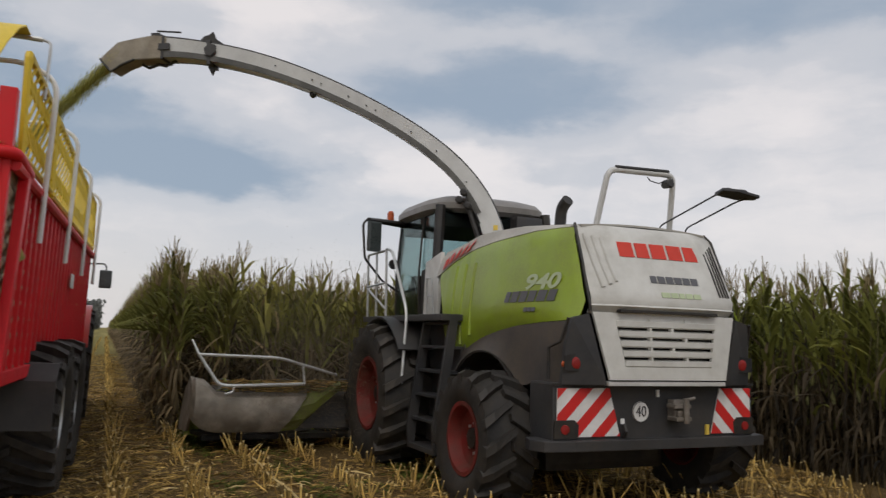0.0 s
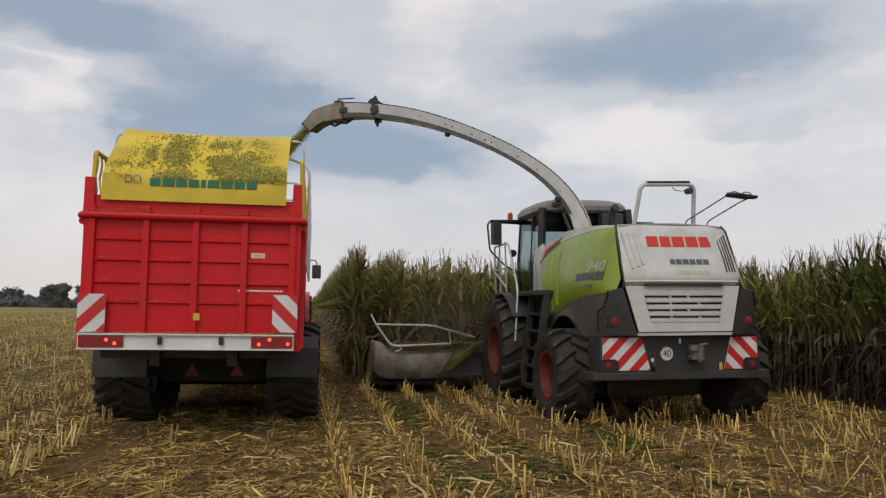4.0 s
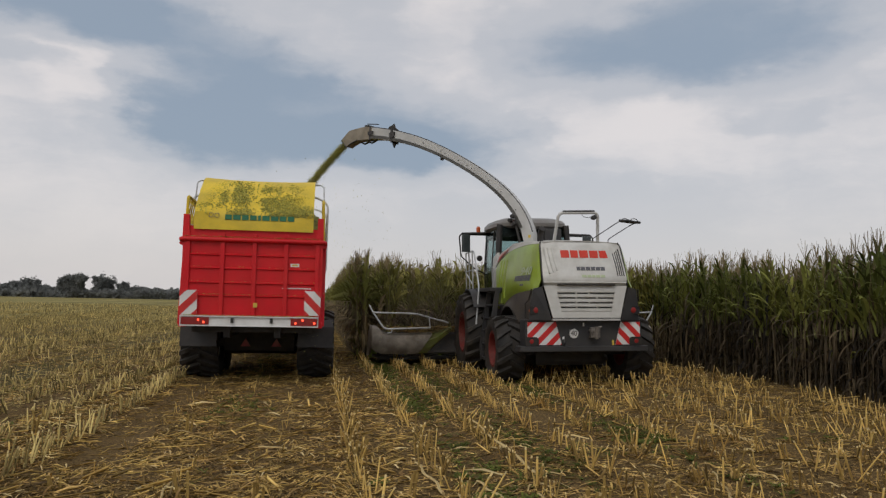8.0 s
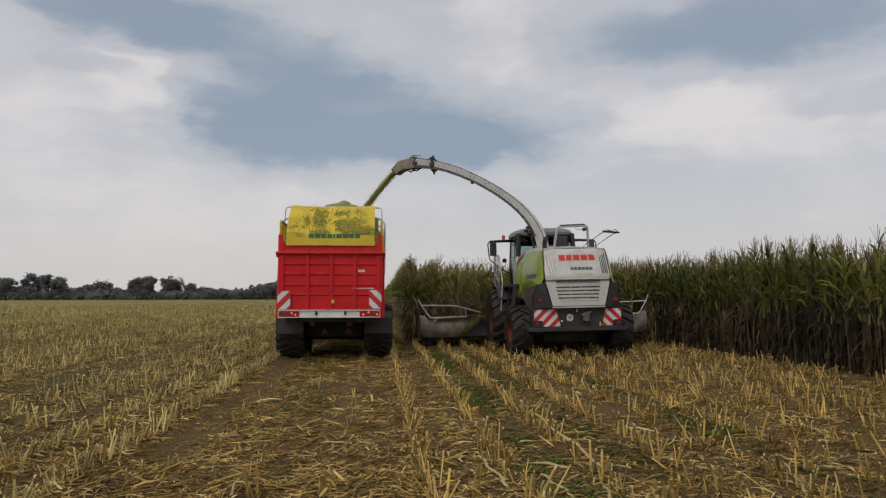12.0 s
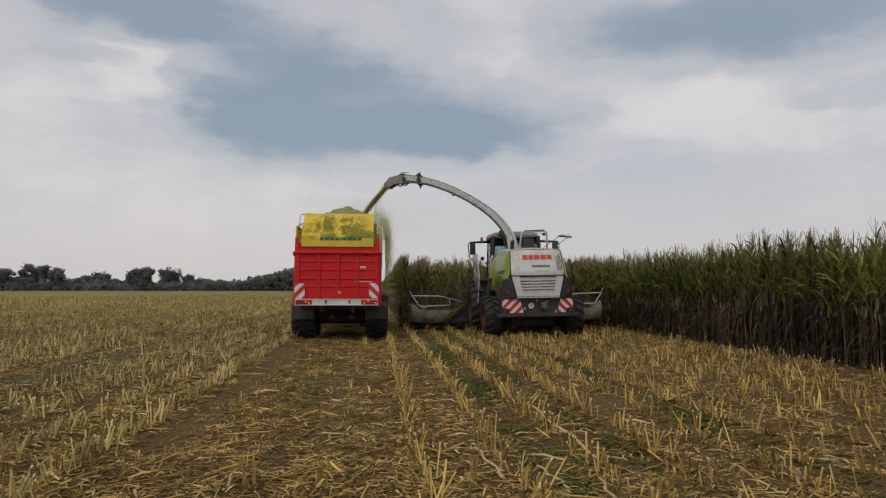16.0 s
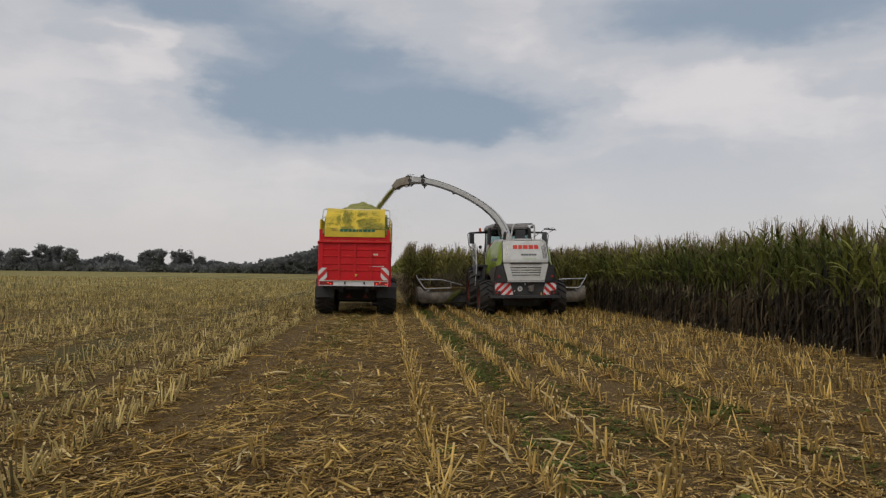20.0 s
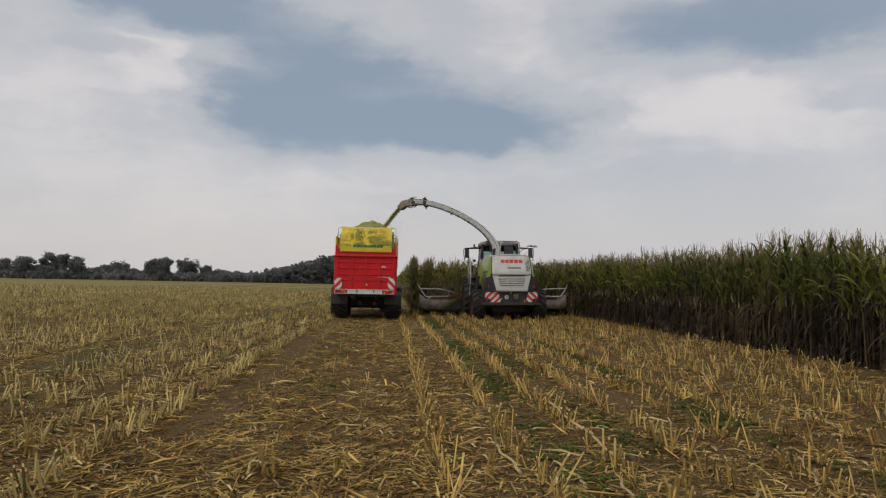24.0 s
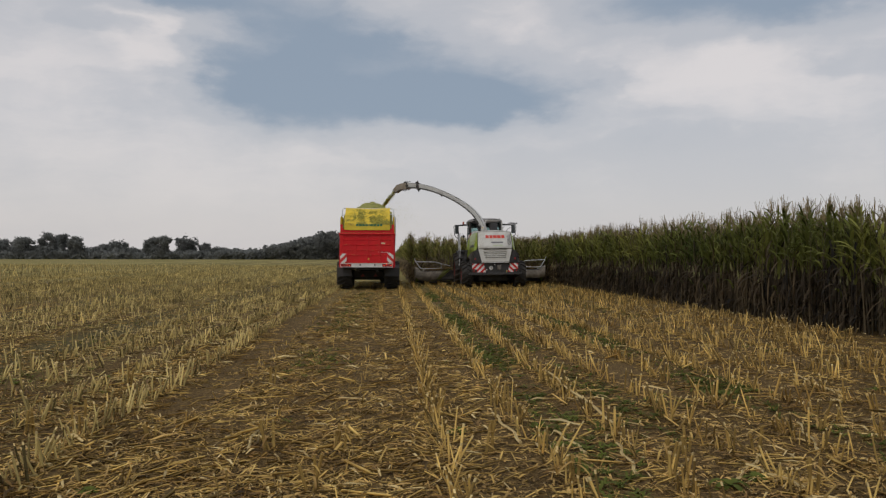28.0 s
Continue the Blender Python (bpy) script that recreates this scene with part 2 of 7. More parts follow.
M_TRRED = mat("tractor_red_paint", (0.5, 0.03, 0.02), 0.35, var=0.1, dirt=0.2, coat=0.3)
M_YELLOW = mat("yellow_paint", (0.72, 0.50, 0.01), 0.45, var=0.1, scale=3.0, dirt=0.3, dirt_col=(0.2, 0.2, 0.05))
M_TARP = mat("yellow_tarpaulin", (0.76, 0.54, 0.025), 0.55, var=0.12, scale=2.0, dirt=0.4, dirt_col=(0.25, 0.22, 0.05))
M_ZINC = mat("galvanised_tube", (0.55, 0.56, 0.56), 0.42, metal=0.5, var=0.12, dirt=0.25)
M_SILVER = mat("light_grey_shell", (0.25, 0.225, 0.19), 0.6, metal=0.1, var=0.4, scale=3.5, fine=12.0, dirt=0.9, dirt_col=(0.14, 0.11, 0.08))
M_PLATEW = mat("reflective_white", (0.75, 0.75, 0.74), 0.4, var=0.05, dirt=0.2)
M_PLATER = mat("reflective_red", (0.6, 0.02, 0.02), 0.4, var=0.05, dirt=0.15)
M_LETRED = mat("red_lettering", (0.62, 0.035, 0.015), 0.45, var=0.05, dirt=0.12)
M_LETGREY = mat("grey_lettering", (0.10, 0.10, 0.11), 0.45, var=0.05)
M_LETPALE = mat("silver_lettering", (0.45, 0.52, 0.32), 0.4, var=0.05)
M_LETGREEN = mat("green_lettering", (0.02, 0.16, 0.07), 0.5, var=0.1)
M_LAMPRED = mat("red_lamp_glass", (0.26, 0.013, 0.011), 0.4, var=0.1)
M_TRIANGLE = mat("dusty_red_reflector", (0.22, 0.012, 0.012), 0.5, var=0.2, dirt=0.5)
M_LAMPSPOT = mat("brake_lamp_lit", (1.0, 0.07, 0.03), 0.3, var=0.05, emit=2.2)
M_HITCH = mat("worn_hitch_metal", (0.22, 0.20, 0.18), 0.6, metal=0.4, var=0.3, dirt=0.6)
M_AMBER = mat("amber_beacon_plastic", (0.55, 0.10, 0.02), 0.3, var=0.1)
M_STICKER = mat("yellow_sticker", (0.7, 0.5, 0.08), 0.5, var=0.1)
M_GLASS = glass("tinted_cab_glass", (0.70, 0.78, 0.78))
M_MIRROR = mat("mirror_back", (0.05, 0.06, 0.06), 0.3, var=0.1)
M_ROOF = mat("cab_roof_grey", (0.22, 0.21, 0.20), 0.4, var=0.1, dirt=0.3)
M_MESHWALL = mat("chaff_clogged_mesh", (0.36, 0.31, 0.2), 0.8, var=0.5, scale=14.0, dirt=0.3)
M_DUST = mat("chaff_dust", (0.13, 0.105, 0.07), 0.9, scale=3.0, rnd=0.3, spec=0.1)
M_CHAFF = mat("chopped_maize", (0.48, 0.46, 0.125), 0.85, scale=12.0, rnd=0.5, col2=(0.31, 0.31, 0.07), trans=0.25)
M_LOAD = mat("chopped_maize_heap", (0.36, 0.35, 0.085), 0.9, scale=9.0, col2=(0.17, 0.175, 0.04), bump=0.02, fine=45.0)
M_STRAW = mat("straw", (0.47, 0.305, 0.10), 0.8, scale=1.6, rnd=0.85, col2=(0.16, 0.09, 0.03), spec=0.2)
M_STUB = mat("maize_stubble", (0.62, 0.43, 0.135), 0.8, scale=1.6, rnd=0.75, col2=(0.25, 0.15, 0.04), spec=0.2)
M_STUBOLD = mat("weathered_stubble", (0.60, 0.47, 0.185), 0.85, scale=0.5, rnd=0.8, col2=(0.25, 0.195, 0.074), spec=0.15)
M_PITH = mat("cut_stalk_pith", (0.68, 0.53, 0.25), 0.75, scale=2.0, rnd=0.3, col2=(0.5, 0.36, 0.15), spec=0.25)
M_LEAF = mat("maize_leaf", (0.245, 0.245, 0.06), 0.7, scale=0.28, rnd=0.65, col2=(0.085, 0.112, 0.03), trans=0.35, spec=0.12)
# dry brown leaf, its colour lowered further for the shade inside the crop
M_DRYSHADED = mat("dry_shaded_maize_leaf", (0.088, 0.062, 0.032), 0.9, scale=0.5, rnd=0.9, col2=(0.03, 0.021, 0.011), trans=0.2)
M_LEAFPALE = mat("yellowing_maize_leaf", (0.27, 0.245, 0.066), 0.75, scale=0.6, rnd=0.6, col2=(0.11, 0.125, 0.034), trans=0.35, spec=0.12)
M_HUSKPALE = mat("pale_dry_maize_leaf", (0.24, 0.175, 0.085), 0.9, scale=0.5, rnd=0.8, col2=(0.08, 0.058, 0.03), trans=0.2)
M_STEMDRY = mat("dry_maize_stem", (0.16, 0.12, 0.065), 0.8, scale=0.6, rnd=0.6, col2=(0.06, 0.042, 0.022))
M_STEM = mat("maize_stem", (0.11, 0.12, 0.04), 0.6, var=0.3, scale=0.6, rnd=0.3, col2=(0.12, 0.085, 0.03))
M_TASSEL = mat("maize_tassel", (0.19, 0.145, 0.07), 0.8, var=0.3, scale=0.6, rnd=0.4)
M_COB = mat("maize_cob_husk", (0.25, 0.24, 0.09), 0.7, var=0.3, scale=0.6, rnd=0.3)
M_WEED = mat("weed_leaf", (0.115, 0.135, 0.028), 0.8, var=0.3, scale=1.0, rnd=0.4, spec=0.12, trans=0.25)
# far foliage: distance haze mixed into the base colour, so pale and grey
M_TREEHAZE = mat("hazed_tree_foliage", (0.215, 0.222, 0.21), 0.9, var=0.3, scale=0.12, rnd=0.2, trans=0.6, spec=0.1)
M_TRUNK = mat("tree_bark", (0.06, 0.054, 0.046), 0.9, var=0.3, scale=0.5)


# ================= mesh tools =================
def part(name, bm, material, parent=None, label=""):
    me = bpy.data.meshes.new(name)
    bm.to_mesh(me)
    bm.free()
    for m in material if isinstance(material, (list, tuple)) else [material]:
        me.materials.append(m)
    ob = new(name, me)
    if parent:
        ob.parent = parent
    if label:
        ob["label"] = label
    return ob


def smooth(ob, angle=40):
    me = ob.data
    me.polygons.foreach_set("use_smooth", [True] * len(me.polygons))
    me.set_sharp_from_angle(angle=radians(angle))
    return ob


def box(bm, x0, x1, y0, y1, z0, z1, bev=0.0, m=None):
    r = bmesh.ops.create_cube(bm, size=1)
    vs = r["verts"]
    bmesh.ops.scale(bm, vec=(x1 - x0, y1 - y0, z1 - z0), verts=vs)
    bmesh.ops.translate(bm, vec=((x0 + x1) / 2, (y0 + y1) / 2, (z0 + z1) / 2), verts=vs)
    if bev:
        es = list({e for v in vs for e in v.link_edges})
        r = bmesh.ops.bevel(bm, geom=es, offset=bev, segments=2, affect="EDGES", profile=0.7)
        vs = list({v for f in r["faces"] for v in f.verts} | {v for v in vs if v.is_valid})
    if m is not None:
        bmesh.ops.transform(bm, matrix=m, verts=[v for v in vs if v.is_valid])
    return bm


def B():
    return bmesh.new()


def loft(bm, rings, cap=True, closed=True):
    """Skin a list of rings of equal length."""
    vr = [[bm.verts.new(p) for p in r] for r in rings]
    n = len(vr[0])
    for a, b in zip(vr, vr[1:]):
        for i in range(n if closed else n - 1):
            j = (i + 1) % n
            bm.faces.new((a[i], a[j], b[j], b[i]))
    if cap and closed:
        bm.faces.new(vr[0][::-1])
        bm.faces.new(vr[-1])
    bmesh.ops.recalc_face_normals(bm, faces=bm.faces)
    return bm


def tube(bm, pts, r, seg=8, cap=True):
    """A round tube along a polyline; r is one radius or one a point."""
    pts = [Vector(p) for p in pts]
    rad = r if isinstance(r, (list, tuple)) else [r] * len(pts)
    rings, up = [], None
    for i, p in enumerate(pts):
        d = (pts[min(i + 1, len(pts) - 1)] - pts[max(i - 1, 0)]).normalized()
        if up is None:
            up = Vector((0, 0, 1)) if abs(d.z) < 0.9 else Vector((1, 0, 0))
        s = d.cross(up).normalized()
        up = s.cross(d).normalized()
        rings.append([p + (s * math.cos(a) + up * math.sin(a)) * rad[i] for a in [2 * math.pi * k / seg for k in range(seg)]])
    return loft(bm, rings, cap)


def rounded(pts, r=0.08, n=4):
    """Polyline with rounded corners."""
    pts = [Vector(p) for p in pts]
    out = [pts[0]]
    for a, b, c in zip(pts, pts[1:], pts[2:]):
        u, v = (a - b), (c - b)
        k = min(r, u.length * 0.45, v.length * 0.45)
        p, q = b + u.normalized() * k, b + v.normalized() * k
        for i in range(n + 1):
            t = i / n
            out.append((1 - t) ** 2 * p + 2 * t * (1 - t) * b + t * t * q)
    return out + [pts[-1]]


def prism(bm, prof, axis, a, b, bev=0.0):
    """Extrude a closed 2D profile along an axis from a to b."""
    def at(p, k):
        return {"x": (k, p[0], p[1]), "y": (p[0], k, p[1]), "z": (p[0], p[1], k)}[axis]
    v0 = [bm.verts.new(at(p, a)) for p in prof]
    v1 = [bm.verts.new(at(p, b)) for p in prof]
    n = len(prof)
    fs = [bm.faces.new((v0[i], v0[(i + 1) % n], v1[(i + 1) % n], v1[i])) for i in range(n)]
    fs += [bm.faces.new(v0[::-1]), bm.faces.new(v1)]
    bmesh.ops.recalc_face_normals(bm, faces=fs)
    if bev:
        es = list({e for f in fs for e in f.edges})
        bmesh.ops.bevel(bm, geom=es, offset=bev, segments=2, affect="EDGES", profile=0.7)
    return bm


def plate(bm, pts, thick):
    """A flat sheet through the given corner points, thickened backwards along its normal."""
    pts = [Vector(p) for p in pts]
    nrm = (pts[1] - pts[0]).cross(pts[2] - pts[0]).normalized()
    a = [bm.verts.new(p) for p in pts]
    b = [bm.verts.new(p - nrm * thick) for p in pts]
    n = len(pts)
    bm.faces.new(a)
    bm.faces.new(b[::-1])
    for i in range(n):
        bm.faces.new((a[i], b[i], b[(i + 1) % n], a[(i + 1) % n]))
    return bm


def patch(bm, grid, thick=0.0):
    """A sheet through a grid of points, thickened behind its face."""
    n, m = len(grid), len(grid[0])
    P = np.array([[list(p) for p in row] for row in grid], float)
    vs = [[bm.verts.new(p) for p in row] for row in grid]
    for a, b in zip(vs, vs[1:]):
        for i in range(m - 1):
            bm.faces.new((a[i], a[i + 1], b[i + 1], b[i]))
    if thick:
        N = np.cross(np.gradient(P, axis=1), np.gradient(P, axis=0))
        N /= np.maximum(np.linalg.norm(N, axis=2, keepdims=True), 1e-9)
        ws = [[bm.verts.new(p) for p in row] for row in P - N * thick]
        for a, b in zip(ws, ws[1:]):
            for i in range(m - 1):
                bm.faces.new((a[i], b[i], b[i + 1], a[i + 1]))
        rim = [(0, i) for i in range(m)] + [(k, m - 1) for k in range(1, n)] + [(n - 1, i) for i in range(m - 2, -1, -1)] + [(k, 0) for k in range(n - 2, 0, -1)]
        for (a, b), (c, d) in zip(rim, rim[1:] + rim[:1]):
            bm.faces.new((vs[c][d], vs[a][b], ws[a][b], ws[c][d]))
    return bm


def lathe_x(bm, prof, seg=40):
    """Turn a closed profile of (x, radius) round the x axis."""
    rings = []
    for k in range(seg):
        a = 2 * math.pi * k / seg
        rings.append([bm.verts.new((x, r * math.cos(a), r * math.sin(a))) for x, r in prof])
    n = len(prof)
    for k in range(seg):
        a, b = rings[k], rings[(k + 1) % seg]
        for i in range(n):
            j = (i + 1) % n
            bm.faces.new((a[i], a[j], b[j], b[i]))
    bmesh.ops.recalc_face_normals(bm, faces=bm.faces)
    return bm


def quads_mesh(name, V, Q, I, mats):
    """A mesh straight from arrays of vertices, quads and material indices."""
    me = bpy.data.meshes.new(name)
    me.vertices.add(len(V))
    me.vertices.foreach_set("co", np.asarray(V, np.float32).ravel())
    me.loops.add(len(Q) * 4)
    me.loops.foreach_set("vertex_index", np.asarray(Q, np.int32).ravel())
    me.polygons.add(len(Q))
    me.polygons.foreach_set("loop_start", np.arange(0, len(Q) * 4, 4, dtype=np.int32))
    me.polygons.foreach_set("material_index", np.asarray(I, np.int32))
    for m in mats:
        me.materials.append(m)
    me.update(calc_edges=True)
    return me


def scatter(name, kinds, rows, mats):
    """One mesh of many copies. kinds: (V, Q, I) templates. rows: x, y, z, turn, scale, kind, lean x, lean y."""
    Vs, Qs, Is, base = [], [], [], 0
    rows = np.asarray(rows, float)
    for k, (V, Q, I) in enumerate(kinds):
        r = rows[rows[:, 5] == k]
        if not len(r):
            continue
        c, s = np.cos(r[:, 3])[:, None], np.sin(r[:, 3])[:, None]
        sc = r[:, 4][:, None]
        x = (V[None, :, 0] * c - V[None, :, 1] * s) * sc
        y = (V[None, :, 0] * s + V[None, :, 1] * c) * sc
        z = V[None, :, 2] * sc
        x = x + z * r[:, 6][:, None] + r[:, 0][:, None]
        y = y + z * r[:, 7][:, None] + r[:, 1][:, None]
        z = z + r[:, 2][:, None]
        Vs.append(np.stack([x, y, z], -1).reshape(-1, 3))
        Qs.append((Q[None] + (np.arange(len(r)) * len(V))[:, None, None] + base).reshape(-1, 4))
        Is.append(np.tile(I, len(r)))
        base += len(r) * len(V)
    return quads_mesh(name, np.concatenate(Vs), np.concatenate(Qs), np.concatenate(Is), mats)


class Bag:
    """Collects quads for a template."""

    def __init__(self):
        self.V, self.Q, self.I = [], [], []

    def strip(self, left, right, idx):
        b = len(self.V)
        for l, r in zip(left, right):
            self.V += [l, r]
        for i in range(len(left) - 1):
            k = b + 2 * i
            self.Q.append((k, k + 1, k + 3, k + 2))
            self.I.append(idx)

    def cane(self, pts, rad, idx, seg=4):
        b = len(self.V)
        for (x, y, z), r in zip(pts, rad):
            for k in range(seg):
                a = 2 * math.pi * k / seg
                self.V.append((x + r * math.cos(a), y + r * math.sin(a), z))
        for i in range(len(pts) - 1):
            for k in range(seg):
                p, q = b + i * seg + k, b + i * seg + (k + 1) % seg
                self.Q.append((p, q, q + seg, p + seg))
                self.I.append(idx)

    def done(self):
        return np.array(self.V, float), np.array(self.Q, int), np.array(self.I, int)

# ================= ground and field =================
CORN_X = 9.45          # edge of the standing maize beside the cut strip
STRIP_X0 = 1.15        # left edge of the strip that is being cut
ROW = 0.75
# wheel tracks left in the older stubble
OLD_TRACKS = (-5.75, -10.0, -14.6, -19.4, -26.0, -33.0, -41.0)


def ground_z(x, y):
    """Low ridges along the rows and two shallow wheel ruts under the wagon's lane."""
    r = math.hypot(x, y)
    k = max(0.0, 1 - r / 70)
    z = 0.018 * math.sin(2 * math.pi * (x - 0.2) / ROW) + 0.03 * noise.noise((x * 0.9, y * 0.5, 0)) + 0.02 * noise.noise((x * 4, y * 3, 5))
    for c in (-0.05, -2.1):
        z -= 0.05 * math.exp(-((x - c) / 0.28) ** 2)
    return z * k


def build_ground():
    xs = np.unique(np.concatenate([np.linspace(-1800, -40, 24), np.linspace(-40, -8, 60), np.linspace(-8, 12, 160), np.linspace(12, 60, 30), np.linspace(60, 1800, 24)]))
    ys = np.unique(np.concatenate([np.linspace(-600, -6, 12), np.linspace(-6, 2.5, 20), np.linspace(2.5, 16, 130), np.linspace(16, 60, 120), np.linspace(60, 3000, 40)]))
    V = [(x, y, ground_z(x, y)) for y in ys for x in xs]
    nx = len(xs)
    Q = [(j * nx + i, j * nx + i + 1, (j + 1) * nx + i + 1, (j + 1) * nx + i) for j in range(len(ys) - 1) for i in range(nx - 1)]
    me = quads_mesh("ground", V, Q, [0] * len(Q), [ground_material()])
    me.polygons.foreach_set("use_smooth", [True] * len(Q))
    return tagged(new("ground", me), "brown field soil strewn with maize stubble and straw", "ground", kind="structure")


def ground_material():
    m = bpy.data.materials.new("field_soil")
    m.use_nodes = True
    nt = m.node_tree
    bs = nt.nodes["Principled BSDF"]
    co = nt.nodes.new("ShaderNodeTexCoord")

    def noise_tex(scale, detail, rough=0.6, stretch=None):
        t = nt.nodes.new("ShaderNodeTexNoise")
        t.inputs["Scale"].default_value, t.inputs["Detail"].default_value, t.inputs["Roughness"].default_value = scale, detail, rough
        if stretch:
            mp = nt.nodes.new("ShaderNodeMapping")
            mp.inputs["Scale"].default_value = stretch
            nt.links.new(co.outputs["Object"], mp.inputs[0])
            nt.links.new(mp.outputs[0], t.inputs["Vector"])
        else:
            nt.links.new(co.outputs["Object"], t.inputs["Vector"])
        return t.outputs[0]

    def ramp(v, lo, hi):
        r = nt.nodes.new("ShaderNodeMapRange")
        r.inputs[1].default_value, r.inputs[2].default_value = lo, hi
        nt.links.new(v, r.inputs[0])
        return r.outputs[0]

    def mix(f, a, b):
        x = nt.nodes.new("ShaderNodeMix")
        x.data_type = "RGBA"
        for sock, v in ((x.inputs[0], f), (x.inputs[6], a), (x.inputs[7], b)):
            if isinstance(v, tuple):
                sock.default_value = (*v, 1)
            else:
                nt.links.new(v, sock)
        return x.outputs[2]

    soil = mix(ramp(noise_tex(1.2, 6), 0.35, 0.65), (0.053, 0.034, 0.016), (0.11, 0.072, 0.033))
    litter = ramp(noise_tex(30, 6, 0.75), 0.47, 0.60)
    c = mix(litter, soil, (0.19, 0.125, 0.048))
    # long bands along the rows: paler stubble, greener weeds
    fibre = ramp(noise_tex(1.0, 5, 0.7, (62, 24, 1)), 0.52, 0.62)
    c = mix(fibre, c, (0.24, 0.162, 0.066))
    band = ramp(noise_tex(1.0, 4, 0.5, (0.34, 0.008, 1)), 0.42, 0.6)
    sp = nt.nodes.new("ShaderNodeSeparateXYZ")
    nt.links.new(co.outputs["Object"], sp.inputs[0])
    # soil colour gives way to a paler olive between y = 20 and 65
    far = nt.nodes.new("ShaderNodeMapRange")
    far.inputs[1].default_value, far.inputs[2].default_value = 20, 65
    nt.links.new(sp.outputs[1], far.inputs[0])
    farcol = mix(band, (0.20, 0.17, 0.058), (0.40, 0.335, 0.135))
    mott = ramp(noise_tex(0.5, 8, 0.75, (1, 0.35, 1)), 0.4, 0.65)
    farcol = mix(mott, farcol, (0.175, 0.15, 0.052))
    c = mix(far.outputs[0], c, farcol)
    # bare soil pressed by wheels in the older stubble
    for cx in OLD_TRACKS:
        off = nt.nodes.new("ShaderNodeMath")
        off.operation = "SUBTRACT"
        nt.links.new(sp.outputs[0], off.inputs[0])
        off.inputs[1].default_value = cx
        dist = nt.nodes.new("ShaderNodeMath")
        dist.operation = "ABSOLUTE"
        nt.links.new(off.outputs[0], dist.inputs[0])
        c = mix(ramp(dist.outputs[0], 0.75, 0.35), c, (0.105, 0.085, 0.036))
    nt.links.new(c, bs.inputs["Base Color"])
    bs.inputs["Roughness"].default_value = 0.95
    bs.inputs["Specular IOR Level"].default_value = 0.08
    b = nt.nodes.new("ShaderNodeBump")
    b.inputs["Strength"].default_value, b.inputs["Distance"].default_value = 0.8, 0.02
    nt.links.new(noise_tex(18, 8, 0.7), b.inputs["Height"])
    nt.links.new(b.outputs[0], bs.inputs["Normal"])
    return m


def stub_kinds(rng, n=8, low=False):
    """Cut maize stalk ends with torn sheaths."""
    out = []
    for k in range(n):
        b = Bag()
        for c in range(rng.choice([1, 1, 2, 2])):
            h = rng.uniform(0.15, 0.31)
            r = rng.uniform(0.007, 0.0125)
            lx, ly = rng.gauss(0, 0.14), rng.gauss(0, 0.16)
            ox, oy = rng.uniform(-0.06, 0.06), rng.uniform(-0.07, 0.07)
            if low:
                b.cane([(ox, oy, -0.02), (ox + lx * h, oy + ly * h, h)], [r * 1.3, r * 1.2], 0, 3)
                continue
            b.cane([(ox, oy, -0.02), (ox + lx * h, oy + ly * h, h)], [r * 1.15, r * 0.93], 0, 5)
            k = 1 + 0.022 / h
            b.cane([(ox + lx * h, oy + ly * h, h), (ox + lx * h * k, oy + ly * h * k, h * k), (ox + lx * h * k, oy + ly * h * k, h * k + 0.001)], [r * 0.93, r * 0.9, 0.001], 2, 4)
            for s in range(rng.choice([0, 0, 1, 1, 2])):
                a = rng.uniform(0, 6.28)
                L, w = rng.uniform(0.08, 0.24), rng.uniform(0.006, 0.014)
                pl, pr = [], []
                for i in range(4):
                    t = i / 3
                    d = L * t * 0.75
                    z = h * 0.35 + L * (0.55 * t - 0.75 * t * t)
                    x, y = ox + math.cos(a) * d, oy + math.sin(a) * d
                    ww = w * (1 - 0.7 * t)
                    pl.append((x - math.sin(a) * ww, y + math.cos(a) * ww, max(0.01, z)))
                    pr.append((x + math.sin(a) * ww, y - math.cos(a) * ww, max(0.012, z)))
                b.strip(pl, pr, 1)
        out.append(b.done())
    return out


def straw_kinds(rng, n=10):
    """Loose bits of stalk, husk and leaf lying on the soil."""
    out = []
    for k in range(n):
        b = Bag()
        L = rng.uniform(0.09, 0.28) if k % 6 else rng.uniform(0.28, 0.4)
        if k % 2 == 0:
            r = rng.uniform(0.005, 0.010)
            z0, z1 = 0.012, rng.uniform(0.01, 0.06)
            pts = [(-L / 2, 0, z0), (0, rng.uniform(-0.02, 0.02), (z0 + z1) / 2), (L / 2, 0, z1)]
            bb = len(b.V)
            for (x, y, z) in (pts[0], pts[2]):
                for q in range(3):
                    a = 0.5 + 2 * math.pi / 3 * q
                    b.V.append((x, y + r * math.cos(a), z + r * math.sin(a)))
            for q in range(3):
                p, p2 = bb + q, bb + (q + 1) % 3
                b.Q.append((p, p2, p2 + 3, p + 3))
                b.I.append(0)
        else:
            w = rng.uniform(0.004, 0.011)
            pale = 2 if k == 5 else 1
            bend = rng.uniform(-0.3, 0.3)
            lift = rng.uniform(0.0, 0.035)
            pl, pr = [], []
            for i in range(3):
                t = i / 2 - 0.5
                x, y = L * t, bend * L * t * t
                z = 0.012 + lift * (0.25 - t * t) * 4 + rng.uniform(0, 0.01)
                ww = w * (1 - 1.4 * t * t * 2 * 0.8)
                pl.append((x, y + ww, z))
                pr.append((x, y - ww, z + rng.uniform(-0.008, 0.012)))
            b.strip(pl, pr, pale)
        out.append(b.done())
    return out


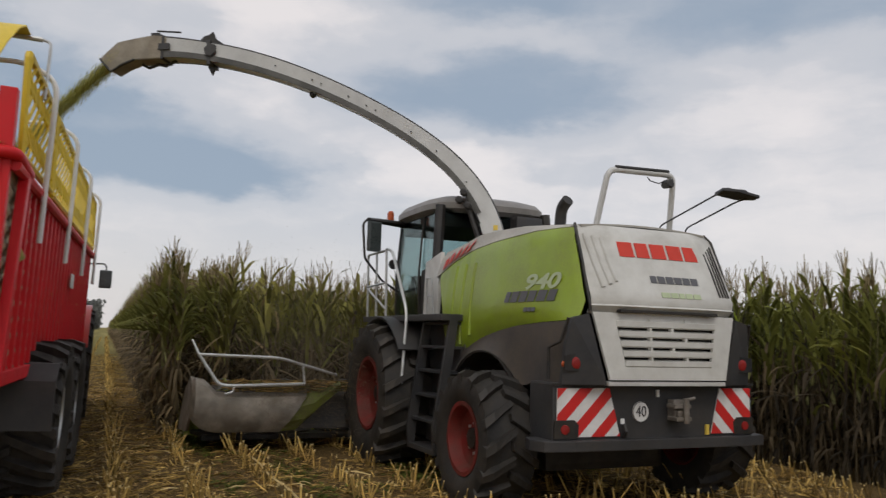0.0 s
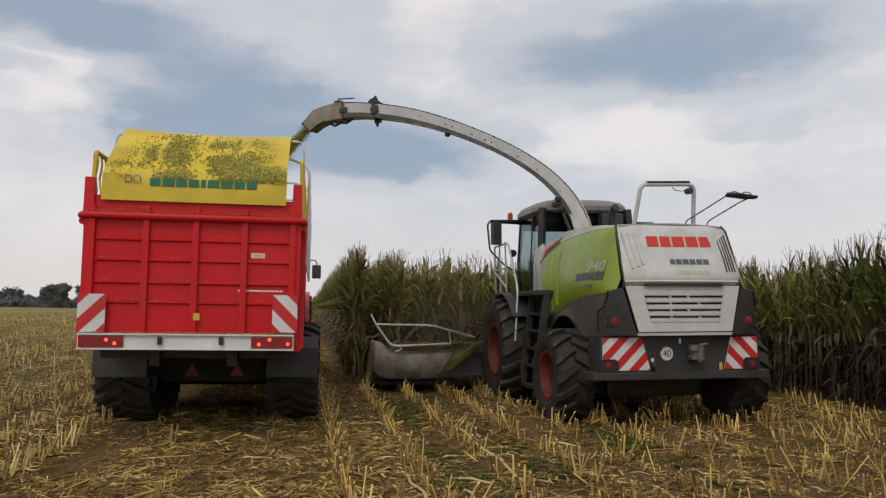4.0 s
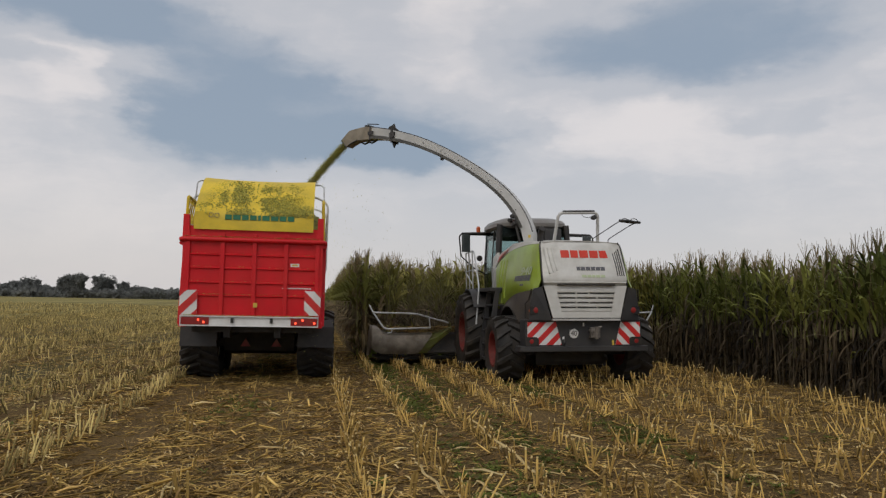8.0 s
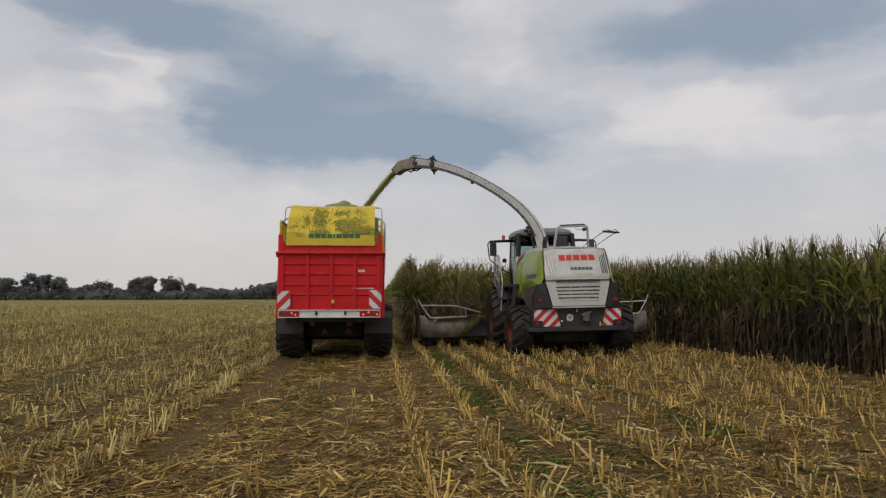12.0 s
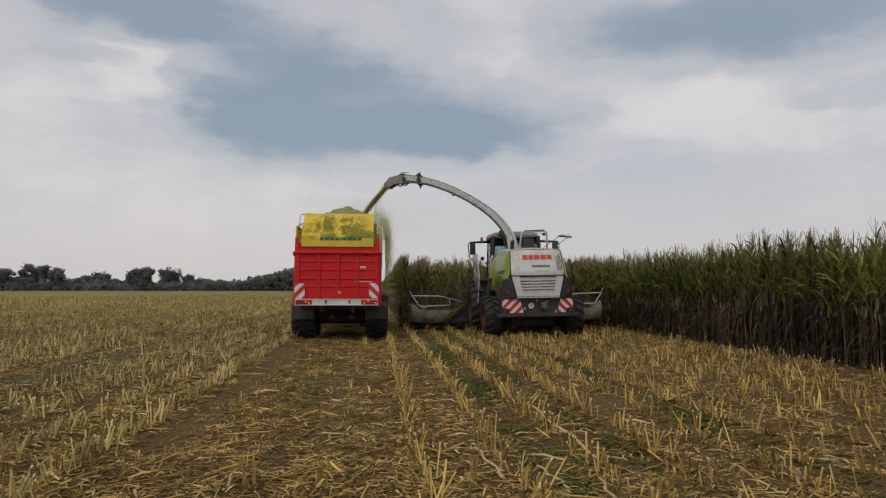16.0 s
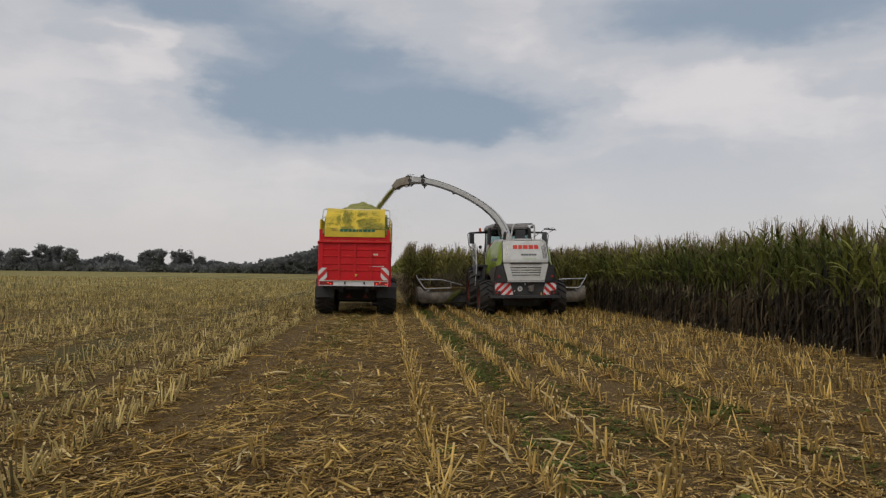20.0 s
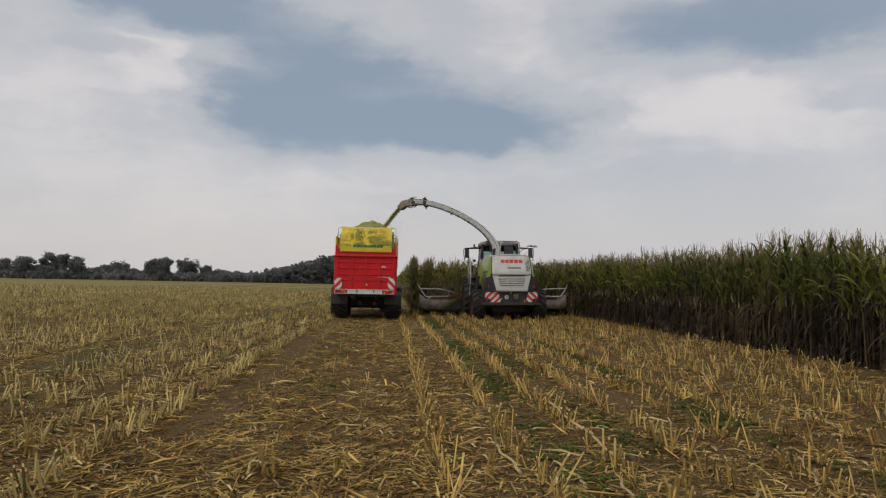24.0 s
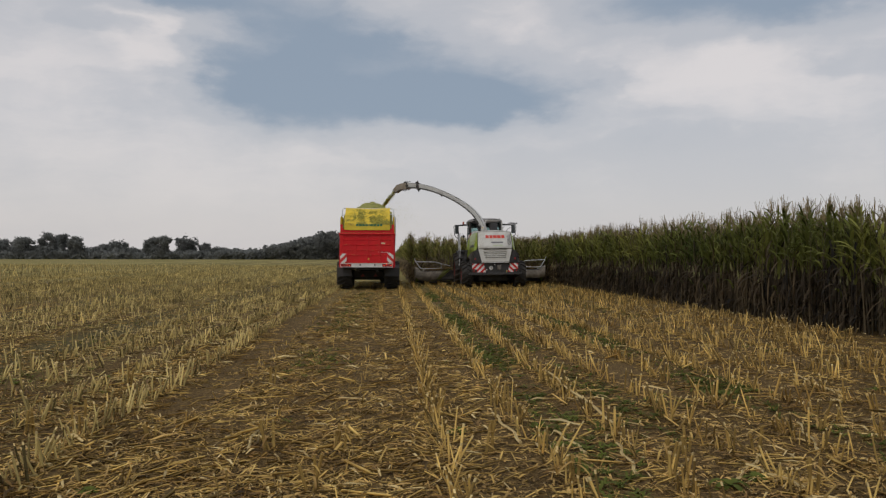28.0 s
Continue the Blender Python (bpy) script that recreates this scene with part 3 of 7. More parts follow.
def chip_kinds(rng):
    """Flat torn bits of husk and leaf."""
    out = []
    for k in range(6):
        b = Bag()
        L, w = rng.uniform(0.12, 0.3), rng.uniform(0.010, 0.026)
        pl, pr = [], []
        for i in range(3):
            t = i / 2 - 0.5
            z = 0.022 + rng.uniform(0, 0.05)
            ww = w * (1 - 1.2 * t * t)
            pl.append((L * t, ww + rng.uniform(-0.006, 0.006), z))
            pr.append((L * t, -ww, z + rng.uniform(-0.012, 0.02)))
        b.strip(pl, pr, 1 if k == 2 else 0)
        out.append(b.done())
    return out


def row_lines():
    k = math.floor((-62 - ROW_PHASE) / ROW)
    x, out = ROW_PHASE + k * ROW, []
    while x < CORN_X - 0.3:
        out.append(x)
        x += ROW
    return out


ROW_PHASE = 0.40


def build_stubble():
    rng = random.Random(3)
    kinds = stub_kinds(rng, 10)
    plain = stub_kinds(rng, 10, True)
    near, far, older, left = [], [], [], []
    for x in row_lines():
        lane = any(abs(x - c) < 0.36 for c in (-0.15, -2.0)) or -1.9 < x < -0.8
        track = any(abs(x - c) < 0.62 for c in OLD_TRACKS)
        y = -9.0 if abs(x) < 12 else 2.0
        while y < 130:
            d = math.hypot(x, y)
            step = 0.088 if d < 11 else 0.072 if d < 35 else 0.09 if d < 70 else 0.22
            if x < -26:
                step = 0.55
            if -3.6 < x < -2.3 and d < 50:
                step = 0.058
            y += step * rng.uniform(0.5, 1.5)
            if y > 2 and abs(x) > y * 0.95 + 3:
                continue
            if y < 2 and rng.random() < 0.5:
                continue
            if rng.random() < (0.3 if lane and -0.5 < x < -0.2 and y > 17 else 0.78 if lane or track else 0.12 if x < 0.9 else 0.05):
                continue
            if x < -8 and noise.noise((x * 0.33 + y * 0.01, 0, 5)) < rng.uniform(-0.6, -0.1):
                continue
            if noise.noise((x * 3.1, y * 1.7, 4)) < (-0.26 if x > 0.9 else -0.4):
                continue
            sc = rng.uniform(0.5, 1.0) * (0.6 if lane else 1)
            row = (x + rng.gauss(0, 0.035), y, ground_z(x, y) - 0.01, rng.uniform(0, 6.28), sc * (1.7 if x < -26 else 1 if d < 70 else 1.3), rng.randrange(10), rng.gauss(0.0, 0.24), rng.gauss(0.14, 0.28))
            ((near if d < 24 else far) if x > -2.4 else (older if d < 24 else left)).append(row)
    for nm, rows, ks, m in (("stubble_near", near, kinds, M_STUB), ("stubble_far", far, plain, M_STUB), ("stubble_older", older, kinds, M_STUBOLD), ("stubble_left", left, plain, M_STUBOLD)):
        tagged(new("maize_stubble", scatter(nm, ks, rows, [m, M_STRAW, M_PITH])), "rows of cut yellow maize stubble standing in soil", "stubble", kind="stuff")


def build_straw():
    rng = random.Random(4)
    kinds = straw_kinds(rng, 12)
    rows, old = [], []
    for i in range(200000):
        # weathered litter over the older stubble
        y = 5 + 75 * rng.random() ** 1.4
        x = rng.uniform(-34, -2.8)
        if i % 2:
            x = round((x - ROW_PHASE) / ROW) * ROW + ROW_PHASE + rng.gauss(0, 0.1)
        if x < -0.85 * (y + 3) or (1.3 * noise.noise((x * 0.33 + y * 0.01, 0, 5)) if x < -8 else 0.1) + 0.4 * noise.noise((x * 0.9, y * 0.2, 5)) < rng.uniform(-0.5, 0.4):
            continue
        if min(abs(x - c) for c in OLD_TRACKS) < 0.55 and rng.random() < 0.75 or y < 12 and rng.random() < 0.3:
            continue
        old.append((x, y, ground_z(x, y), rng.uniform(0, 6.28), rng.uniform(0.5, 1.1), rng.randrange(12), 0, 0))
    tagged(new("weathered_litter", scatter("weathered_litter", kinds, old, [M_STUBOLD, M_STUBOLD, M_PITH])), "pale weathered husks and stalks over the older stubble", "straw", kind="stuff")
    for i in range(190000):
        y = 2.2 + 48 * rng.random() ** 1.55
        x = rng.uniform(-0.85, 0.85) * (y + 3)
        if x > CORN_X or x < -26:
            continue
        if i % 5 < 2 and x > 0.6:
            x = round((x - ROW_PHASE) / ROW) * ROW + ROW_PHASE + rng.gauss(0, 0.12)
        elif x > 0.6 and rng.random() < 0.2:
            continue
        if i % 6 == 1:
            x = rng.uniform(-3.2, 0.9)
        if i % 8 == 0:
            x, y = rng.uniform(-12, CORN_X), rng.uniform(-9, 3)
        if noise.noise((x * 0.6, y * 0.25, 9)) + rng.uniform(-0.5, 0.5) < (-0.42 if x > 0.6 else -0.3):
            continue
        if abs(x + 2.08) < 0.27 and y > 8 and rng.random() < 0.8:
            continue
        if x < -2.7 and noise.noise((x * 0.8, y * 0.45, 17)) < -0.1 + rng.uniform(-0.2, 0.2):
            continue
        rows.append((x, y, ground_z(x, y), rng.gauss(0, 0.9) + (0 if rng.random() < 0.6 else 1.5), rng.choice((0.3, 0.4, 0.5, 0.65, 0.8, 0.95) if rng.random() < 0.97 else (1.2, 1.6)), rng.randrange(12), 0, 0))
    # fine broken bits that cover the soil between the rows
    fine = []
    for i in range(105000):
        y = 3.0 + 42 * rng.random() ** 1.6
        x = rng.uniform(-0.85, 0.85) * (y + 3)
        if x > CORN_X or x < -26 or abs(x + 2.08) < 0.3 and rng.random() < 0.8:
            continue
        if x > 3 and rng.random() < 0.35 or noise.noise((x * 1.1, y * 0.7, 23)) < rng.uniform(-0.6, 0.25 if x < 0.6 else 0.05):
            continue
        fine.append((x, y, ground_z(x, y), rng.uniform(0, 6.28), rng.uniform(0.22, 0.5), rng.randrange(6), 0, 0))
    for i in range(40000):
        x, y = rng.uniform(-9, 9), rng.uniform(-8, 3.4)
        if noise.noise((x * 1.1, y * 0.7, 23)) < rng.uniform(-0.6, 0.15) or abs(x + 2.08) < 0.3 and rng.random() < 0.8:
            continue
        if i % 2:
            fine.append((x, y, ground_z(x, y), rng.uniform(0, 6.28), rng.uniform(0.22, 0.5), rng.randrange(6), 0, 0))
        else:
            rows.append((x, y, ground_z(x, y), rng.uniform(0, 6.28), rng.uniform(0.3, 0.95), rng.randrange(12), 0, 0))
    tagged(new("broken_straw", scatter("broken_straw", chip_kinds(rng), fine, [M_STRAW, M_STUB])), "short broken straw and husk bits covering the soil", "straw", kind="stuff")
    tagged(new("straw_litter", scatter("straw_litter", kinds, rows, [M_STUB, M_STRAW, M_PITH])), "loose dry maize stalks, husks and leaves scattered on soil", "straw", kind="stuff")


def build_weeds():
    rng = random.Random(5)
    kinds = []
    for k in range(5):
        b = Bag()
        for i in range(9):
            a, L, w = rng.uniform(0, 6.28), rng.uniform(0.04, 0.13), rng.uniform(0.006, 0.016)
            pl, pr = [], []
            for j in range(3):
                t = j / 2
                d, z = L * t, 0.01 + L * (0.9 * t - 0.6 * t * t)
                ww = w * (1 - 0.8 * abs(2 * t - 0.8))
                x, y = math.cos(a) * d, math.sin(a) * d
                pl.append((x - math.sin(a) * ww, y + math.cos(a) * ww, z))
                pr.append((x + math.sin(a) * ww, y - math.cos(a) * ww, z))
            b.strip(pl, pr, 0)
        kinds.append(b.done())
    rows = []
    for i in range(60000):
        y = 3 + 50 * rng.random() ** 1.3
        x = rng.uniform(-0.8, 0.8) * (y + 3)
        if x > CORN_X or x < -30:
            continue
        band = (0.34 if x < -3 else 0.0) + math.exp(-((x - 1.55) / 0.26) ** 2) * 1.3 + 0.8 * math.exp(-((x - 3.9) / 0.3) ** 2) + 0.45 * math.exp(-((x - 2.4) / 0.22) ** 2) + 0.3 * math.exp(-((x - 6.2) / 0.3) ** 2) + 0.4 * math.exp(-((x + 0.9) / 0.35) ** 2)
        if noise.noise((x * 0.5, y * 0.35, 3)) * 0.9 + band - 0.42 < rng.random() * 0.6:
            continue
        rows.append((x, y, ground_z(x, y), rng.uniform(0, 6.28), rng.uniform(0.35, 1.0), rng.randrange(5), 0, 0))
    for x0, w, n in ((1.52, 0.19, 2700), (2.32, 0.15, 900), (3.9, 0.22, 1300), (-1.15, 0.28, 900), (6.2, 0.25, 500)):
        for i in range(n):
            x, y = rng.gauss(x0, w), 8.6 + 25 * rng.random() ** 1.3
            if noise.noise((x0 * 3, y * 0.3, 6)) > rng.uniform(-0.35, 0.2):
                rows.append((x, y, ground_z(x, y), rng.uniform(0, 6.28), rng.uniform(0.4, 1.05), rng.randrange(5), 0, 0))
    tagged(new("weeds", scatter("weeds", kinds, rows, [M_WEED])), "low green weeds between the stubble rows", "weeds", kind="stuff")


# ---- standing maize ----
def maize_kinds(rng, n=7, low=False):
    """Maize plants; low: with fewer leaves, for rows inside the field and far off."""
    out = []
    for k in range(n):
        b = Bag()
        H = rng.uniform(2.25, 2.55)
        sere = rng.uniform(-0.2, 0.2)
        wob = [(rng.uniform(-0.05, 0.05), rng.uniform(-0.05, 0.05)) for _ in range(5)]
        zs = [0, H * 0.3, H * 0.6, H * 0.85, H]
        b.cane([(wx, wy, z) for (wx, wy), z in zip(wob[:3], zs[:3])], [0.017, 0.015, 0.011], 5, 3)
        b.cane([(wx, wy, z) for (wx, wy), z in zip(wob[2:], zs[2:])], [0.011, 0.008, 0.006], 2, 3)
        a0 = rng.uniform(0, 6.28)
        nl = rng.randrange(9, 11) if low else rng.randrange(15, 19)
        for i in range(nl):
            f = i / (nl - 1)
            z0 = H * (0.10 + 0.84 * f)
            a = a0 + (i % 2) * math.pi + rng.gauss(0, 0.45)
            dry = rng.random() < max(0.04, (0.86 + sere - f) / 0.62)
            L = (0.42 + 0.38 * math.sin(math.pi * min(1, f + 0.1))) * rng.uniform(0.75, 1.15) * (0.6 if f < 0.35 else 1)
            w = (0.034 if low else 0.026) * (0.62 if dry else 1.0) * rng.uniform(0.8, 1.2)
            up = rng.uniform(0.95, 1.42) if not dry else rng.uniform(-1.3, -0.1) if rng.random() < 0.75 else rng.uniform(-0.1, 0.8)
            droop = rng.uniform(0.35, 1.5) if not dry else rng.uniform(0.4, 1.3)
            tw = rng.uniform(-0.7, 0.7)
            pl, pr = [], []
            x, y, z = 0.0, 0.0, z0
            ang = up
            nj = 3 if low else 6
            for j in range(nj + 1):
                t = j / nj
                ww = w * (0.55 + 1.3 * t) * (1 - t) ** 0.7 * 1.5 + 0.002
                sx, sy, sz = -math.sin(a) * math.cos(tw * t), math.cos(a) * math.cos(tw * t), math.sin(tw * t)
                pl.append((x + sx * ww, y + sy * ww, z + sz * ww))
                pr.append((x - sx * ww, y - sy * ww, z - sz * ww))
                x += math.cos(a) * math.cos(ang) * L / nj
                y += math.sin(a) * math.cos(ang) * L / nj
                z = max(0.03, z + math.sin(ang) * L / nj)
                ang -= droop * 2 / nj * (0.35 + 1.3 * t)
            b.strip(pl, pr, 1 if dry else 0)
        if not low and rng.random() < 0.8:
            a, z = rng.uniform(0, 6.28), H * rng.uniform(0.38, 0.5)
            b.cane([(0.02 * math.cos(a), 0.02 * math.sin(a), z), (0.05 * math.cos(a), 0.05 * math.sin(a), z + 0.1), (0.075 * math.cos(a), 0.075 * math.sin(a), z + 0.24)], [0.018, 0.03, 0.008], 4, 4)
        for i in range(4 if low else rng.randrange(6, 10)):
            a, L = rng.uniform(0, 6.28), rng.uniform(0.2, 0.44)
            o = 0.0 if i == 0 else rng.uniform(0.15, 0.5)
            pl, pr = [], []
            for j in range(3):
                t = j / 2
                x, y = wob[4][0] + math.cos(a) * o * L * t, wob[4][1] + math.sin(a) * o * L * t
                zz = H - 0.03 + L * t * (1 - 0.35 * o * t)
                pl.append((x - math.sin(a) * 0.0055, y + math.cos(a) * 0.0055, zz))
                pr.append((x + math.sin(a) * 0.0055, y - math.cos(a) * 0.0055, zz))
            b.strip(pl, pr, 3)
        out.append(b.done())
    return out


MAIZE_MATS = [M_LEAF, M_DRYSHADED, M_STEM, M_TASSEL, M_COB, M_STEMDRY]
STRIP_MATS = [M_LEAFPALE, M_HUSKPALE, M_STEM, M_TASSEL, M_COB, M_STEMDRY]


def maize_row(rng, x, y0, y1, step, tall=1.0, low=True):
    y, out = y0, []
    while y < y1:
        y += step * rng.uniform(0.6, 1.4)
        s = tall * (1 + 0.09 * noise.noise((x * 0.35, y * 0.3, 2))) * rng.uniform(0.9, 1.08)
        out.append((x + rng.gauss(0, 0.05), y, 0, rng.uniform(0, 6.28), s, rng.randrange(7) + (7 if low else 0), rng.gauss(0, 0.03), rng.gauss(0, 0.03)))
    return out


def build_maize():
    rng = random.Random(11)
    kinds = maize_kinds(rng) + maize_kinds(rng, 7, True)
    rows = []
    for k in range(5):
        rows += maize_row(rng, CORN_X + 0.12 + k * ROW, -12.0, 3.0, 0.2) + maize_row(rng, CORN_X + 0.12 + k * ROW, 3.0, 62, 0.085 if k < 3 else 0.16, low=k > 1)
    for k in range(5, 22):
        rows += maize_row(rng, CORN_X + 0.12 + k * ROW, 5 + k * 0.5, 62, 0.26)
    tagged(new("maize_field", scatter("maize_field", kinds, rows, MAIZE_MATS)), "tall green standing maize with dry, shade-darkened lower leaves and tassels", "maize crop", kind="stuff")
    rows = []
    for k in range(14):
        rows += maize_row(rng, CORN_X + 0.12 + k * ROW, 62, 210, 0.28 if k < 2 else 0.9, 1.02)
    tagged(new("maize_field_beyond", scatter("maize_field_beyond", kinds, rows, MAIZE_MATS)), "far rows of green standing maize", "maize crop", kind="stuff")
    rows = []
    x, k = STRIP_X0, 0
    while x < CORN_X:
        rows += maize_row(rng, x, 45.6, 60, 0.2)
        rows += maize_row(rng, x, 60, 210, 0.25 if k < 2 else 0.9, 1.02)
        x += ROW
        k += 1
    tagged(new("maize_field_beyond", scatter("maize_strip_beyond", kinds, rows, STRIP_MATS)), "far rows of yellowing standing maize in the next strip", "maize crop", kind="stuff")
    # the strip that the header takes in, in short swaths that go down one after the other
    meshes = []
    for v in range(6):
        rows, x, k = [], STRIP_X0, 0
        while x < CORN_X:
            for j in range(7 if k < 2 else 5):
                rows.append((x + rng.gauss(0, 0.05), rng.uniform(-0.25, 0.25), 0, rng.uniform(0, 6.28), rng.uniform(0.9, 1.08), rng.randrange(7) + (7 if 1 < k < 10 else 0), rng.gauss(0, 0.03), rng.gauss(0, 0.03)))
            x += ROW
            k += 1
        meshes.append(scatter("maize_swath", kinds, rows, STRIP_MATS))
    out = []
    for i in range(67):
        ob = new("maize_swath", meshes[(i * 5 + i // 6) % 6])
        y = 12.6 + i * 0.5
        ob.location = (0, y, 0)
        tagged(ob, "swath of tall green maize about to be cut", "maize crop", group="maize strip", kind="stuff")
        out.append((ob, y))
    return out


# ---- distant trees ----
def build_trees():
    rng = random.Random(21)
    # bearing in degrees, height and crown width in metres
    spec = [(-24.4, 11, 14), (-23.2, 15, 9), (-22.4, 15, 10), (-21.4, 12.5, 9), (-20.4, 6.5, 9), (-19.6, 8.5, 7), (-18.9, 10, 8), (-17.9, 6.5, 8),
            (-16.7, 13, 8), (-16.05, 14, 6.5), (-14.55, 14, 11), (-13.2, 10, 5.5), (-12.4, 7, 12), (-25.8, 10, 12), (-27.2, 9, 12), (-28.8, 10, 13)]
    for az, h, w in spec:
        d = 470 + rng.uniform(-25, 25)
        tree("tree", rng, d * math.sin(radians(az)), d * math.cos(radians(az)), h, w)
    kinds = clump_kinds(rng, 14, 0.36, 0.8)
    rows = []
    for i in range(9000):
        az = rng.uniform(-31, -0.5) if i % 5 < 2 else rng.uniform(-12, -0.5) if i % 5 < 4 else rng.uniform(-31, -11)
        top = 3.3 + 2.0 * noise.noise((az * 1.3, 0, 0))
        if az > -11.5:
            top = 4.5 + 1.2 * noise.noise((az * 1.1, 3, 0)) + max(0, (az + 9.4)) * 2.4
            top = min(top, 15)
        d = rng.uniform(445, 540)
        rows.append((d * math.sin(radians(az)), d * math.cos(radians(az)), max(1.0, top) * rng.random() ** 0.75, rng.uniform(0, 6.28), rng.uniform(0.7, 1.5), rng.randrange(4), 0, 0))
    tagged(new("far_woods", scatter("far_woods", kinds, rows, [M_TREEHAZE])), "hedge and woodland along the field's far edge, greyed for haze", "woods", kind="stuff")


def clump_kinds(rng, n=20, lo=0.3, hi=0.66):
    out = []
    for k in range(4):
        b = Bag()
        for i in range(n):
            c = Vector((rng.gauss(0, 0.8), rng.gauss(0, 0.8), rng.gauss(0, 0.6)))
            u = Vector((rng.gauss(0, 1), rng.gauss(0, 1), rng.gauss(0, 1))).normalized()
            v = u.orthogonal().normalized()
            s = rng.uniform(lo, hi)
            p = [c + u * s, c + v * s, c - u * s, c - v * s]
            bb = len(b.V)
            b.V += [tuple(q) for q in p]
            b.Q.append((bb, bb + 1, bb + 2, bb + 3))
            b.I.append(0)
        out.append(b.done())
    return out


def tree(name, rng, x, y, h, w):
    root = tagged(new(name), "broadleaf tree on the field's far edge, greyed for haze", "tree", group="trees on the far edge")
    root.location = (x, y, 0)
    bm = B()
    tube(bm, [(0, 0, -0.2), (rng.uniform(-0.2, 0.2), 0, h * 0.3), (rng.uniform(-0.4, 0.4), 0, h * 0.75)], [0.4, 0.3, 0.08], 6)
    for i in range(4):
        a = rng.uniform(0, 6.28)
        z = h * rng.uniform(0.25, 0.5)
        tube(bm, [(0, 0, z), (math.cos(a) * w * 0.2, math.sin(a) * w * 0.2, z + h * 0.15), (math.cos(a) * w * 0.36, math.sin(a) * w * 0.36, z + h * 0.28)], [0.2, 0.13, 0.05], 5)
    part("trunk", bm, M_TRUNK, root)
    kinds = clump_kinds(rng)
    lobes = [(rng.uniform(-0.42, 0.42) * w, rng.uniform(-0.3, 0.3) * w, h * rng.uniform(0.2, 0.82), rng.uniform(0.13, 0.24) * w) for _ in range(14)]
    lobes.append((0, 0, h * 0.8, w * 0.2))
    rows = []
    for lx, ly, lz, lr in lobes:
        for i in range(26):
            v = Vector((rng.gauss(0, 1), rng.gauss(0, 1), rng.gauss(0, 0.8))).normalized() * lr * rng.uniform(0.2, 1.25)
            rows.append((lx + v.x, ly + v.y, max(h * 0.12, min(h - 0.5, lz + v.z)), rng.uniform(0, 6.28), rng.uniform(0.5, 0.9), rng.randrange(4), 0, 0))
    ob = new("crown", scatter("crown", kinds, rows, [M_TREEHAZE]))
    ob.parent = root


def stalk_leaf(bag, x, y, z, a, L, w, up, idx=1):
    """A dry leaf that springs from a point and bends down."""
    pl, pr = [], []
    for i in range(6):
        t = i / 5
        d, zz = L * t * 0.8, z + L * (up * t - (up + 0.25) * t * t)
        ww = w * (0.6 + 1.2 * t) * (1 - t) ** 0.6 + 0.001
        px, py = x + math.cos(a) * d, y + math.sin(a) * d
        pl.append((px - math.sin(a) * ww, py + math.cos(a) * ww, max(0.012, zz)))
        pr.append((px + math.sin(a) * ww, py - math.cos(a) * ww, max(0.016, zz)))
    bag.strip(pl, pr, idx)


def dry_leaf(root, x, y, z, a, L, w, up, material):
    """One dry leaf as a part of its plant."""
    bag = Bag()
    stalk_leaf(bag, x, y, z, a, L, w, up, 0)
    V, Q, I = bag.done()
    lf = new("leaf", quads_mesh("leaf", V, Q, I, [material]))
    lf.parent = root


def build_fallen_stalk(a, b, seed):
    """A whole maize stalk lying across the rows, a few dry leaves still on it."""
    rng = random.Random(seed)
    a, b = Vector(a), Vector(b)
    root = tagged(new("maize_stalk"), "long dry maize stalk lying on the stubble", "maize stalk")
    root.location = b
    bm = B()
    n = 9
    pts = [(a - b) * (1 - k / n) + Vector((0.02 * math.sin(k * 1.3), 0, 0)) for k in range(n + 1)]
    tube(bm, pts, [0.010 + 0.003 * (k / n) + 0.002 * (k % 2) for k in range(n + 1)], 7)
    smooth(part("stem", bm, M_PITH, root))
    for k in range(4):
        p = pts[2 * k + 1]
        dry_leaf(root, p.x, p.y, p.z, rng.uniform(0, 6.28), rng.uniform(0.15, 0.3), 0.009, 0.2, M_STRAW)
    return root


def build_torn_plant(x, y, h, seed):
    """The torn foot of a maize plant with its dry leaves hanging."""
    rng = random.Random(seed)
    root = tagged(new("torn_maize_plant"), "torn foot of a maize plant with dry pale leaves", "maize plant")
    root.location = (x, y, ground_z(x, y))
    for k in range(3):
        bm = B()
        lx, ly = rng.gauss(0, 0.15), rng.gauss(0, 0.12)
        tube(bm, [(0.03 * k, 0.02 * k, -0.02), (0.03 * k + lx * h, 0.02 * k + ly * h, h * rng.uniform(0.6, 1.0))], 0.012, 6)
        part("stem", bm, M_STUB, root)
    for k in range(7):
        dry_leaf(root, rng.gauss(0, 0.03), rng.gauss(0, 0.03), h * rng.uniform(0.3, 0.9), rng.uniform(0, 6.28), rng.uniform(0.12, 0.25), 0.010, rng.uniform(-0.1, 0.4), M_STUB if k % 3 else M_STRAW)


def build_weed_plant(x, y, size, seed):
    """A low rosette of broad green leaves."""
    rng = random.Random(seed)
    root = tagged(new("weed_plant"), "low green weed growing between the stubble", "weed", group="weeds in the stubble")
    root.location = (x, y, ground_z(x, y))
    for k in range(9):
        dry_leaf(root, 0, 0, 0.01, 6.28 * k / 9 + rng.uniform(-0.3, 0.3), size * rng.uniform(0.7, 1.2), size * 0.14, rng.uniform(0.5, 1.1), M_WEED)


